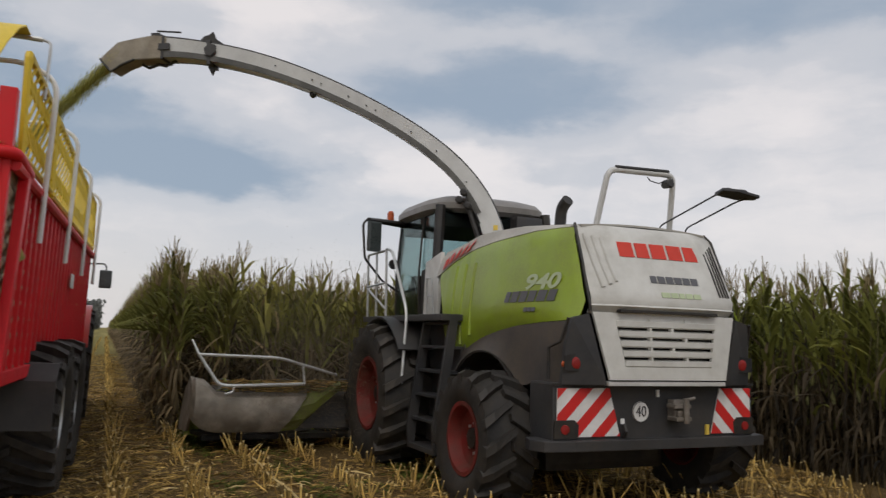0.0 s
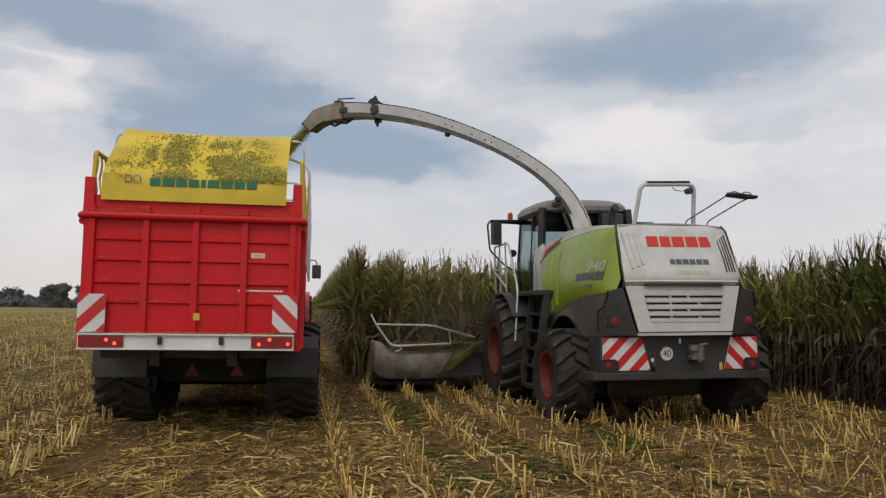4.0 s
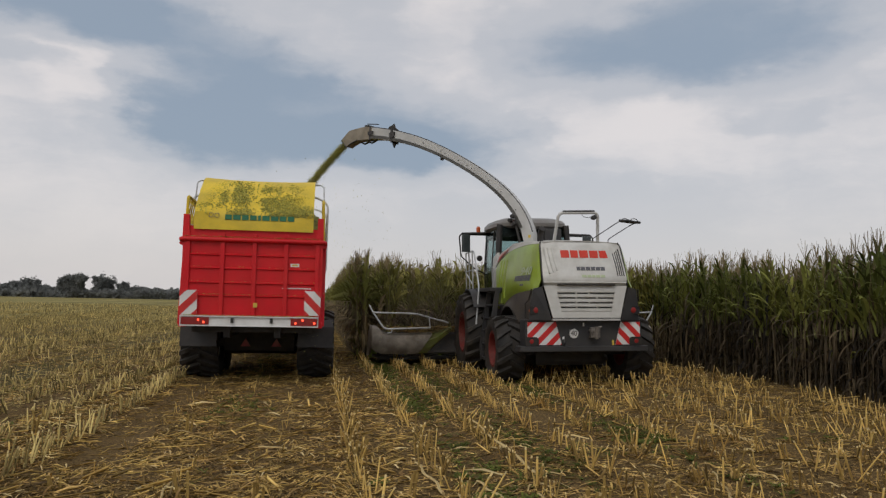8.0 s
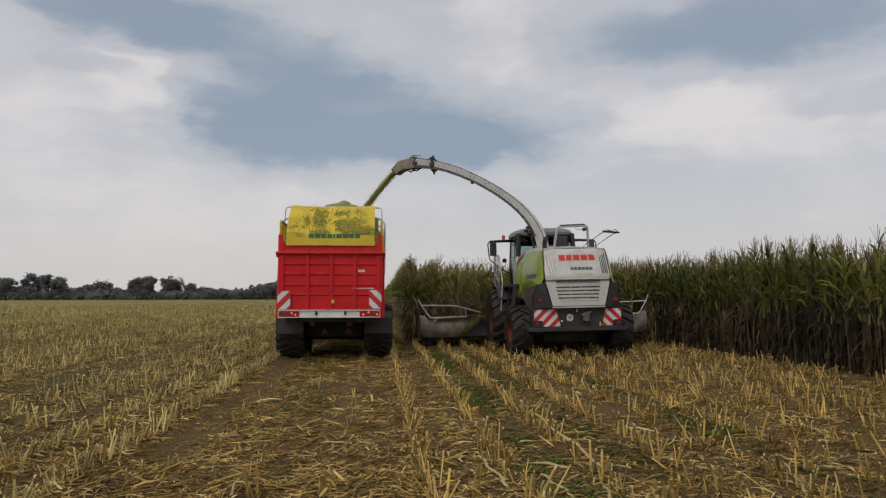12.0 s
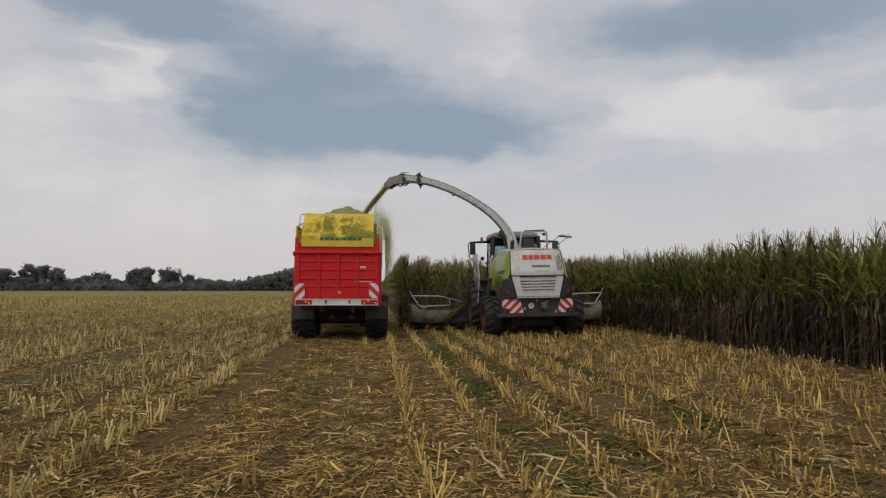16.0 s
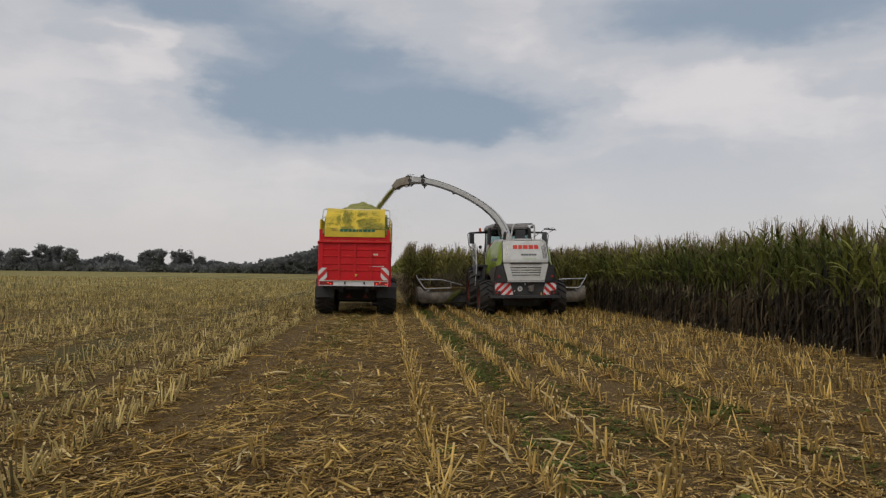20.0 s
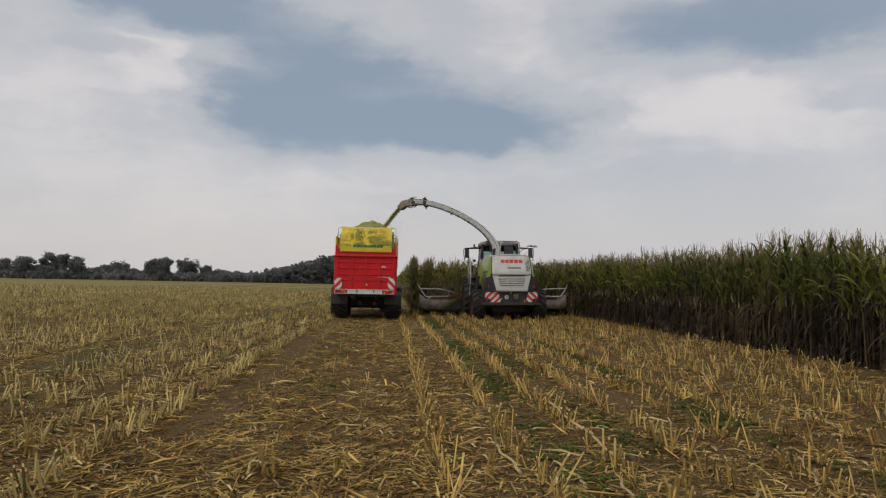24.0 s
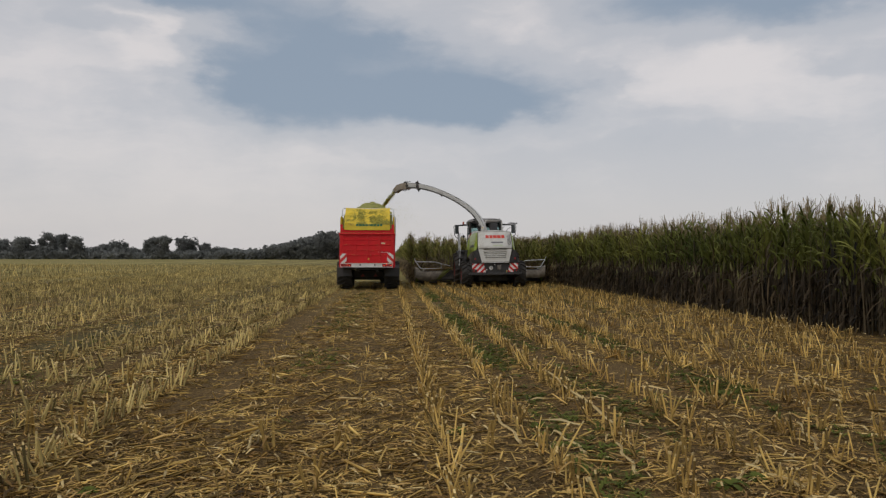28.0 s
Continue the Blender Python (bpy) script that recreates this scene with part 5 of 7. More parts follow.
    bm = B()
    lathe_y(bm, -0.21, -0.007, 1.03, [(0.0, 0.099), (-0.004, 0.099), (-0.004, 0.091), (0.0, 0.091)], 28)
    part("ring", bm, M_BLACK, disc)
    cu = bpy.data.curves.new("number", "FONT")
    cu.body, cu.size, cu.align_x, cu.align_y, cu.extrude = "40", 0.145, "CENTER", "CENTER", 0.002
    cu.materials.append(M_BLACK)
    tx = new("number", cu)
    tx.matrix_basis = pose(-0.21, -0.0125, 1.03, 90, 0, 0) @ Matrix.Diagonal((0.85, 1, 1, 1))
    tx.parent = disc
    # trailer hitch
    bm = B()
    box(bm, 0.11, 0.30, -0.10, 0.0, 0.97, 1.15, 0.012)
    box(bm, 0.08, 0.28, -0.15, -0.02, 1.07, 1.11, 0.012)
    box(bm, 0.09, 0.27, -0.17, -0.02, 0.95, 0.99, 0.012)
    tube(bm, [(0.2, -0.17, 0.93), (0.2, -0.17, 1.17)], 0.03, 10)
    box(bm, 0.13, 0.27, -0.14, 0.0, 0.99, 1.05, 0.012)
    tube(bm, [(0.2, -0.15, 1.15), (0.31, -0.16, 1.17)], 0.016, 6)
    part("hitch", bm, M_HITCH, hv, "worn metal tow hitch")
    bm = B()
    box(bm, -0.03, 0.0, -0.02, 0.0, 1.17, 1.24, 0.004)
    part("sticker", bm, M_PLATEW, hv, "small white label")
    bm = B()
    tube(bm, [(-0.42, -0.02, 0.80), (-0.42, -0.06, 0.86), (-0.42, -0.03, 0.92)], 0.022, 8)
    part("socket", bm, M_BLACK, hv)
    bm = B()
    box(bm, -0.445, -0.405, -0.015, -0.003, 0.92, 0.97, 0.002)
    part("sticker", bm, M_PLATEW, hv)
    bm = B()
    box(bm, 0.57, 0.605, -0.03, -0.003, 0.80, 0.90, 0.004)
    part("sticker", bm, M_STICKER, hv, "yellow label")

    # --- exhaust
    bm = B()
    tube(bm, rounded([(-0.66, 0.76, 2.7), (-0.66, 0.76, 2.95), (-0.655, 0.74, 3.08), (-0.645, 0.64, 3.15)], 0.12, 5), 0.062, 14)
    smooth(part("exhaust_pipe", bm, M_BLACK, hv, "black curved exhaust pipe"))
    # --- hoop on the tail
    bm = B()
    tube(bm, rounded([(-0.54, 0.36, 2.8), (-0.46, 0.24, 3.43), (0.355, 0.24, 3.45), (0.39, 0.36, 2.8)], 0.10, 5), 0.032, 10)
    hoop = smooth(part("rear_hoop", bm, M_SPOUT, hv, "pale tubular hoop on the hood"))
    bm = B()
    tube(bm, [(-0.38, 0.23, 3.455), (0.28, 0.23, 3.475)], 0.024, 8)
    part("padding", bm, M_BLACK, hoop)
    bm = B()
    lathe_y(bm, 0.255, 0.26, 3.345, [(0.0, 0.045), (-0.10, 0.05), (-0.11, 0.035), (-0.11, 0.002)], 14)
    part("rear_camera", bm, M_DARK, hoop, "dark work lamp")
    bm = B()
    tube(bm, [(0.25, 0.24, 3.38), (0.15, 0.22, 3.34), (0.05, 0.23, 3.36), (0.02, 0.24, 3.4)], 0.006, 5)
    part("cable", bm, M_BLACK, hoop)
    # --- antenna plate on two rods
    bm = B()
    tube(bm, rounded([(0.26, 0.36, 2.84), (0.26, 0.35, 2.92), (0.66, -0.08, 3.24), (0.86, -0.12, 3.28)], 0.05, 3), 0.009, 6)
    tube(bm, rounded([(0.60, 0.36, 2.82), (0.60, 0.35, 2.92), (0.92, -0.06, 3.18), (1.02, -0.14, 3.22)], 0.05, 3), 0.009, 6)
    ant = part("antenna_rod", bm, M_DARK, hv, "thin bent rods")
    ant.location.x, hoop.location.x = 0.05, 0.04
    bm = B()
    prism(bm, [(0.62, -0.18), (0.76, -0.26), (1.06, -0.24), (1.10, -0.12), (0.98, 0.02), (0.70, 0.02)], "z", 0, 0.03, 0.008)
    bmesh.ops.rotate(bm, cent=(0.62, 0, 0), matrix=Matrix.Rotation(radians(6), 3, "Y"), verts=bm.verts)
    bmesh.ops.translate(bm, vec=(0, 0, 3.25), verts=bm.verts)
    part("antenna_plate", bm, M_DARK, ant, "flat dark receiver plate")
    bm = B()
    for c in (0.78, 0.97):
        tube(bm, rounded([(c - 0.09, -0.1, 3.24), (c - 0.05, -0.1, 3.30), (c + 0.05, -0.1, 3.30), (c + 0.09, -0.1, 3.23)], 0.04, 3), 0.008, 5)
    part("plate_handle", bm, M_DARK, ant)

    build_cab(hv)
    build_steps(hv)
    for s in (-1, 1):
        w = wheel(hv, "rear_wheel", 0.68, 0.58, 0.36, 15, (M_RUBBER, M_RIM), s)
        w.location = (s * 1.36, 1.05, 0.68)
        WHEELS.append((w, 0.68))
        w = wheel(hv, "front_wheel", 0.92, 0.74, 0.47, 18, (M_RUBBER, M_RIM), s)
        w.location = (s * 1.40, 3.86, 0.92)
        WHEELS.append((w, 0.92))
    sp = build_spout(hv)
    return hv, sp


WHEELS, TRAILER_WHEELS = [], []


def lathe_y(bm, cx, cy, cz, prof, seg=20):
    """Turn a profile of (offset along y, radius) round an axis along y."""
    rings = [[(cx + r * math.cos(2 * math.pi * k / seg), cy + o, cz + r * math.sin(2 * math.pi * k / seg)) for k in range(seg)] for o, r in prof]
    return loft(bm, rings)


def build_cab(hv):
    cab = new("cab")
    cab.parent = hv
    cab["label"] = "driver's cab with tinted glass and a grey roof"
    cab.location = (-0.02, 0, 0)
    # floor and rear wall
    bm = B()
    box(bm, -0.88, 0.88, 3.22, 5.3, 1.78, 1.94, 0.03)
    part("cab_floor", bm, M_DARK, cab)
    for s in (-1, 1):
        bm = B()
        pts = [(s * 1.05, 3.14, 1.94), (s * 1.0, 3.72, 1.94), (s * 0.98, 3.72, 2.70), (s * 1.0, 3.14, 2.80)]
        plate(bm, pts if s > 0 else pts[::-1], 0.05)
        bmesh.ops.recalc_face_normals(bm, faces=bm.faces)
        pn = part("cab_side_panel", bm, M_WHITE, hv, "pale grey panel behind the cab door")
        bm = B()
        tube(bm, rounded([(s * 1.06, 3.20, 1.98), (s * 1.10, 3.20, 2.45), (s * 1.08, 3.42, 2.47), (s * 1.05, 3.45, 1.98)], 0.05, 3), 0.014, 6)
        tube(bm, [(s * 1.09, 3.19, 2.22), (s * 1.06, 3.44, 2.23)], 0.012, 6)
        part("grab_rail", bm, M_ZINC, pn)
        # pillars
        for (x0, y0, x1, y1, r) in ((0.86, 3.52, 0.83, 3.56, 0.075), (0.87, 4.15, 0.82, 4.18, 0.016), (0.80, 5.22, 0.78, 5.12, 0.045)):
            bm = B()
            tube(bm, [(s * x0, y0, 1.9), (s * (x0 + 0.02), y0, 2.6), (s * x1, y1, 3.5)], r, 8)
            part("cab_pillar", bm, M_BLACK, cab)
        # side glass
        for (ya, yb, tint) in ((3.56, 4.13, M_GLASS), (4.19, 5.14, M_GLASS)):
            bm = B()
            pts = [(s * 0.875, ya, 1.98 if ya > 4 else 2.70), (s * 0.865, yb, 1.98 if ya > 4 else 2.62), (s * 0.815, yb, 3.46), (s * 0.825, ya, 3.46)]
            plate(bm, pts if s > 0 else pts[::-1], 0.008)
            bmesh.ops.recalc_face_normals(bm, faces=bm.faces)
            part("side_window", bm, tint, cab, "tinted cab glass").visible_shadow = False
        bm = B()
        pts = [(s * 0.868, 3.56, 1.96), (s * 0.865, 4.13, 1.96), (s * 0.86, 4.13, 2.62), (s * 0.862, 3.56, 2.70)]
        plate(bm, pts if s > 0 else pts[::-1], 0.03)
        bmesh.ops.recalc_face_normals(bm, faces=bm.faces)
        part("door_panel", bm, M_BLACK, cab)
    bm = B()
    plate(bm, [(-0.8, 3.50, 2.66), (0.8, 3.50, 2.66), (0.78, 3.56, 3.46), (-0.78, 3.56, 3.46)], 0.008)
    part("rear_window", bm, M_GLASS, cab, "tinted cab glass").visible_shadow = False
    bm = B()
    box(bm, -0.84, 0.84, 3.46, 3.52, 1.94, 2.66, 0.01)
    part("cab_back", bm, M_DARK, cab)
    bm = B()
    plate(bm, [(0.84, 5.2, 1.98), (-0.84, 5.2, 1.98), (-0.84, 5.12, 3.46), (0.84, 5.12, 3.46)], 0.008)
    part("windscreen", bm, M_GLASS, cab, "tinted windscreen").visible_shadow = False
    # roof
    rings = []
    for z, gx, y0, y1 in ((3.42, 0.84, 3.52, 5.30), (3.47, 0.92, 3.45, 5.42), (3.55, 0.92, 3.44, 5.44), (3.63, 0.86, 3.52, 5.32), (3.69, 0.68, 3.70, 5.08), (3.71, 0.40, 3.95, 4.8)):
        cy, hy = (y0 + y1) / 2, (y1 - y0) / 2
        ring = []
        for k in range(32):
            a = 2 * math.pi * (k + 0.5) / 32
            ca, sa = math.cos(a), math.sin(a)
            ring.append((gx * math.copysign(abs(ca) ** 0.45, ca), cy + hy * math.copysign(abs(sa) ** 0.45, sa), z))
        rings.append(ring)
    bm = B()
    loft(bm, rings)
    smooth(part("cab_roof", bm, M_ROOF, cab, "grey rounded cab roof"), 30)
    # air filter box behind the cab
    bm = B()
    box(bm, 0.20, 0.62, 3.25, 3.46, 2.9, 3.40, 0.04)
    part("filter_box", bm, M_DARK, cab)
    bm = B()
    box(bm, -0.80, 0.80, 3.60, 5.10, 3.22, 3.44, 0.05)
    part("headliner", bm, M_BLACK, cab)
    bm = B()
    box(bm, -0.66, 0.66, 4.86, 5.10, 1.95, 2.62, 0.06)
    part("dashboard", bm, M_BLACK, cab)
    bm = B()
    box(bm, 0.36, 0.74, 3.75, 4.6, 1.95, 2.62, 0.05)
    part("side_console", bm, M_BLACK, cab)
    # seat
    bm = B()
    box(bm, -0.28, 0.28, 3.9, 4.45, 2.25, 2.40, 0.05)
    box(bm, -0.26, 0.26, 3.82, 3.96, 2.40, 3.05, 0.05)
    part("seat", bm, M_BLACK, cab)
    bm = B()
    tube(bm, [(0, 4.95, 1.95), (0, 4.85, 2.55)], 0.05, 8)
    tube(bm, [(0.2 * math.cos(a), 4.82 - 0.1 * math.sin(a), 2.6 + 0.14 * math.sin(a)) for a in [2 * math.pi * k / 16 for k in range(17)]], 0.014, 6, False)
    part("steering_column", bm, M_BLACK, cab)
    # beacon
    bm = B()
    lathe_z(bm, -1.10, 4.92, 3.42, [(0.0, 0.05), (0.03, 0.05), (0.035, 0.052), (0.12, 0.052), (0.155, 0.035), (0.165, 0.004)])
    part("beacon", bm, M_AMBER, hv, "orange rotating beacon")
    # mirror arms and mirrors
    for s in (-1, 1):
        bm = B()
        tube(bm, [(s * 0.86, 5.05, 3.40), (s * 1.2, 4.8, 3.38), (s * 1.66, 4.42, 3.34)], [0.05, 0.045, 0.035], 8)
        tube(bm, rounded([(s * 1.66, 4.42, 3.36), (s * 1.75, 4.40, 3.28), (s * 1.70, 4.42, 2.78), (s * 1.30, 4.8, 2.50), (s * 0.95, 5.0, 2.35)], 0.06, 3), 0.018, 6)
        arm = part("mirror_arm", bm, M_BLACK, hv)
        arm.location.x = 0.055
        bm = B()
        box(bm, -0.11, 0.11, -0.035, 0.035, -0.22, 0.22, 0.03)
        mi = part("mirror", bm, M_MIRROR, arm, "tall dark side mirror")
        mi.matrix_basis = pose(s * 1.58, 4.39, 3.10, 0, 0, s * -18)
        bm = B()
        lathe_y(bm, s * 1.18, 4.62, 2.74, [(0.0, 0.07), (0.03, 0.075), (0.05, 0.05), (0.055, 0.004)], 18)
        part("round_mirror", bm, M_BLACK, arm)


def lathe_z(bm, cx, cy, cz, prof, seg=18):
    rings = [[(cx + r * math.cos(2 * math.pi * k / seg), cy + r * math.sin(2 * math.pi * k / seg), cz + o) for k in range(seg)] for o, r in prof]
    return loft(bm, rings)


def build_steps(hv):
    """Boarding steps on the machine's left, platform and rails."""
    bm = B()
    for y in (2.12, 2.92):
        prism(bm, [(-1.47, 0.36), (-1.40, 0.34), (-1.20, 1.9), (-1.30, 1.92), (-1.49, 0.62)], "y", y - 0.025, y + 0.025)
    box(bm, -1.47, -1.12, 2.1, 2.95, 0.34, 0.40, 0.01)
    box(bm, -1.12, -1.04, 2.08, 3.25, 0.50, 1.9, 0.01)
    lad = part("ladder", bm, M_DARK, hv, "dark boarding ladder between the wheels")
    for k in range(5):
        z = 0.68 + 0.29 * k
        x = -1.44 + 0.034 * k
        bm = B()
        box(bm, x, x + 0.24, 2.14, 2.90, z, z + 0.035, 0.008)
        box(bm, x + 0.2, x + 0.22, 2.14, 2.90, z - 0.25, z, 0.004)
        part("step", bm, M_DARK, lad)
    bm = B()
    box(bm, -1.42, -0.95, 2.1, 5.1, 1.88, 1.96, 0.015)
    part("platform", bm, M_DARK, hv, "dark platform beside the cab")
    bm = B()
    box(bm, 0.95, 1.35, 2.6, 5.0, 1.80, 1.94, 0.03)
    part("tank", bm, M_DARK, hv)
    # front mudguards
    for s in (-1, 1):
        bm = B()
        arc = [(3.86 + 1.03 * math.cos(a), 0.92 + 1.0 * math.sin(a)) for a in [math.pi * (0.30 + 0.5 * k / 8) for k in range(9)]]
        patch(bm, [[(s * 1.05, y, z) for y, z in arc], [(s * 1.60, y, z) for y, z in arc]], 0.025)
        smooth(part("mudguard", bm, M_DARK, hv))
    # rails: long pole by the ladder and small guard of the platform
    bm = B()
    tube(bm, rounded([(-1.42, 4.12, 2.90), (-1.43, 3.85, 2.85), (-1.45, 3.15, 2.0), (-1.55, 3.0, 1.10)], 0.15, 4), 0.020, 8)
    part("hand_rail", bm, M_ZINC, hv, "bright curved hand rail")
    bm = B()
    tube(bm, rounded([(-1.40, 4.95, 1.95), (-1.42, 4.95, 2.88), (-1.42, 4.12, 2.88), (-1.40, 4.12, 1.95)], 0.06, 3), 0.018, 8)
    tube(bm, [(-1.42, 4.95, 2.40), (-1.42, 4.12, 2.42)], 0.016, 6)
    tube(bm, [(-1.42, 4.95, 2.38), (-1.40, 4.12, 2.05)], 0.016, 6)
    part("platform_rail", bm, M_ZINC, hv)
    bm = B()
    tube(bm, [(-1.40, 4.55, 1.95), (-1.42, 4.55, 2.88)], 0.016, 6)
    part("platform_rail", bm, M_ZINC, hv)


SPOUT_UP = [(0.16, -0.55), (0.17, -0.1), (0.22, 0.04), (0.34, 0.34), (0.52, 0.62), (0.76, 0.90), (1.02, 1.13), (1.33, 1.37), (1.73, 1.62), (2.14, 1.84), (2.58, 2.07), (3.03, 2.28), (3.47, 2.45), (3.95, 2.61), (4.48, 2.75), (5.03, 2.86), (5.45, 2.92)]
SPOUT_LO = [(0.42, -0.55), (0.46, -0.1), (0.54, 0.12), (0.66, 0.34), (0.84, 0.58), (1.06, 0.82), (1.38, 1.09), (1.79, 1.36), (2.21, 1.60), (2.66, 1.83), (3.06, 2.01), (3.57, 2.20), (4.0, 2.34), (4.41, 2.45), (5.0, 2.56), (5.42, 2.59)]


def fair(pts, n=44, deg=7):
    """An even run of n points on a smooth curve close to the given ones."""
    p = np.array(pts)
    s = np.concatenate([[0], np.cumsum(np.linalg.norm(np.diff(p, axis=0), axis=1))])
    s /= s[-1]
    t = np.linspace(0, 1, n)
    return list(zip(np.polyval(np.polyfit(s, p[:, 0], deg), t), np.polyval(np.polyfit(s, p[:, 1], deg), t)))


SPOUT_UP, SPOUT_LO = fair(SPOUT_UP), fair(SPOUT_LO)


def build_spout(hv):
    sp = new("spout")
    sp.parent = hv
    sp["label"] = "long pale curved discharge spout"
    fine = []
    for i, ((ux, uz), (lx, lz)) in enumerate(zip(SPOUT_UP, SPOUT_LO)):
        hw = 0.135 - 0.0003 * i
        fine.append([(ux, -hw, uz), (ux, hw, uz), (lx, hw * 0.95, lz), (lx, -hw * 0.95, lz)])
    bm = B()
    loft(bm, fine)
    bmesh.ops.bevel(bm, geom=[e for e in bm.edges if e.calc_face_angle(0) > 1.0], offset=0.012, segments=2, affect="EDGES")
    smooth(part("tube", bm, M_SPOUT, sp, "pale grey sheet-metal duct"), 35)
    # raised seam along the top, dark edge strips below
    bm = B()
    tube(bm, [(x, 0.1, z + 0.008) for x, z in SPOUT_UP[4:]], 0.016, 6)
    part("seam", bm, M_DARK, sp)
    for s in (-1, 1):
        bm = B()
        tube(bm, [(lx * 0.97 + ux * 0.03, s * 0.133, lz * 0.96 + uz * 0.04) for (ux, uz), (lx, lz) in list(zip(SPOUT_UP, SPOUT_LO))[4:]], 0.012, 6)
        part("edge_strip", bm, M_DARK, sp)
        # dark plate over the lower side, painted in for the spout's shaded underside
        lower = []
        for (ux, uz), (lx, lz) in list(zip(SPOUT_UP, SPOUT_LO))[5:]:
            lower.append([(lx + (ux - lx) * f, s * (0.140 - 0.002 * f), lz + (uz - lz) * f) for f in (0.0, 0.30)])
        bm = B()
        patch(bm, lower if s < 0 else lower[::-1], 0.006)
        bmesh.ops.recalc_face_normals(bm, faces=bm.faces)
        part("shade_strip", bm, M_SPOUTSHADE, sp, "dark strip painted as shade along the lower edge")
        for i in (8, 12, 15, 19, 20, 22, 25, 26, 30):
            (ux, uz), (lx, lz) = SPOUT_UP[i], SPOUT_LO[i]
            for f in (0.25, 0.7):
                bm = B()
                lathe_y(bm, ux + (lx - ux) * f + 0.1, s * 0.128, uz + (lz - uz) * f, [(0, 0.012), (s * 0.016, 0.012), (s * 0.017, 0.002)], 6)
                part("bolt", bm, M_DARK, sp)
    # root collar, swivel and ram
    bm = B()
    lathe_z(bm, 0.05, 0, -0.75, [(0.0, 0.36), (0.12, 0.36), (0.14, 0.32), (0.3, 0.30), (0.32, 0.2)], 24)
    part("swivel_ring", bm, M_DARK, sp)
    bm = B()
    tube(bm, [(0.50, -0.17, -0.2), (0.70, -0.15, 0.36)], 0.035, 8)
    tube(bm, [(0.50, 0.17, -0.2), (0.70, 0.15, 0.36)], 0.035, 8)
    part("lift_ram", bm, M_BLACK, sp)
    for s in (-1, 1):
        for (x, z) in ((0.66, 0.44), (0.60, 0.26), (0.72, 0.34)):
            bm = B()
            lathe_y(bm, x + 0.05, s * 0.19, z, [(0, 0.05), (s * 0.09, 0.05), (s * 0.10, 0.03), (s * 0.1, 0.004)], 12)
            part("work_lamp", bm, M_BLACK, sp)
    bm = B()
    box(bm, 0.25, 0.31, 0.130, 0.140, -0.06, 0.01, 0.002)
    part("sticker", bm, M_STICKER, sp)
    # knob under the arc
    bm = B()
    lathe_y(bm, 3.02, -0.03, 1.965, [(0, 0.03), (0.02, 0.05), (0.07, 0.05), (0.09, 0.02)], 10)
    part("sensor", bm, M_DARK, sp)
    # clamp collar before the end piece
    bm = B()
    prism(bm, [(4.62, 2.44), (4.68, 2.45), (4.70, 2.82), (4.64, 2.83)], "y", -0.15, 0.15, 0.008)
    prism(bm, [(4.54, 2.62), (4.60, 2.56), (4.70, 2.58), (4.72, 2.70), (4.62, 2.76), (4.55, 2.74)], "y", 0.12, 0.18, 0.012)
    part("clamp_collar", bm, M_DARK, sp)
    bm = B()
    prism(bm, [(4.58, 2.46), (4.64, 2.32), (4.72, 2.46)], "y", -0.02, 0.02)
    part("bracket", bm, M_BLACK, sp)
    bm = B()
    prism(bm, [(4.46, 2.78), (4.58, 2.86), (4.63, 2.97), (4.68, 2.93), (4.78, 2.90), (4.82, 2.85), (4.66, 2.80)], "y", 0.06, 0.10)
    part("lever", bm, M_BLACK, sp)
    # two-part deflector at the end
    bm = B()
    rr = []
    for ux, uz, lx, lz, hw in ((5.38, 2.92, 5.38, 2.58, 0.14), (5.60, 2.945, 5.62, 2.57, 0.15), (5.92, 2.91, 5.88, 2.57, 0.14), (6.20, 2.865, 6.08, 2.50, 0.135), (6.48, 2.62, 6.26, 2.40, 0.13)):
        rr.append([(ux, -hw, uz), (ux, hw, uz), (lx, hw, lz), (lx, -hw, lz)])
    loft(bm, rr)
    bmesh.ops.bevel(bm, geom=[e for e in bm.edges if e.calc_face_angle(0) > 1.0], offset=0.012, segments=2, affect="EDGES")
    smooth(part("deflector", bm, M_DEFLECT, sp, "worn brownish deflector flap"), 35)
    bm = B()
    box(bm, 5.50, 5.64, -0.13, 0.13, 2.93, 2.99, 0.01)
    box(bm, 5.40, 5.44, -0.155, 0.155, 2.56, 2.93, 0.006)
    box(bm, 5.30, 5.48, 0.14, 0.17, 2.70, 2.80, 0.006)
    tube(bm, [(5.55, 0.11, 3.02), (5.15, 0.11, 2.98)], 0.014, 6)
    part("hinge", bm, M_DARK, sp)
    bm = B()
    tube(bm, [(5.25, 0, 2.58), (5.42, 0, 2.50), (5.55, 0, 2.53), (5.7, 0, 2.48), (5.82, 0, 2.54)], 0.025, 6)
    part("ram", bm, M_BLACK, sp)
    bm = B()
    tube(bm, [(6.47, 0.132, 2.61), (6.265, 0.132, 2.40), (6.085, 0.137, 2.50), (5.885, 0.142, 2.57)], 0.02, 6)
    part("edge_strip", bm, M_BLACK, sp)
    return sp


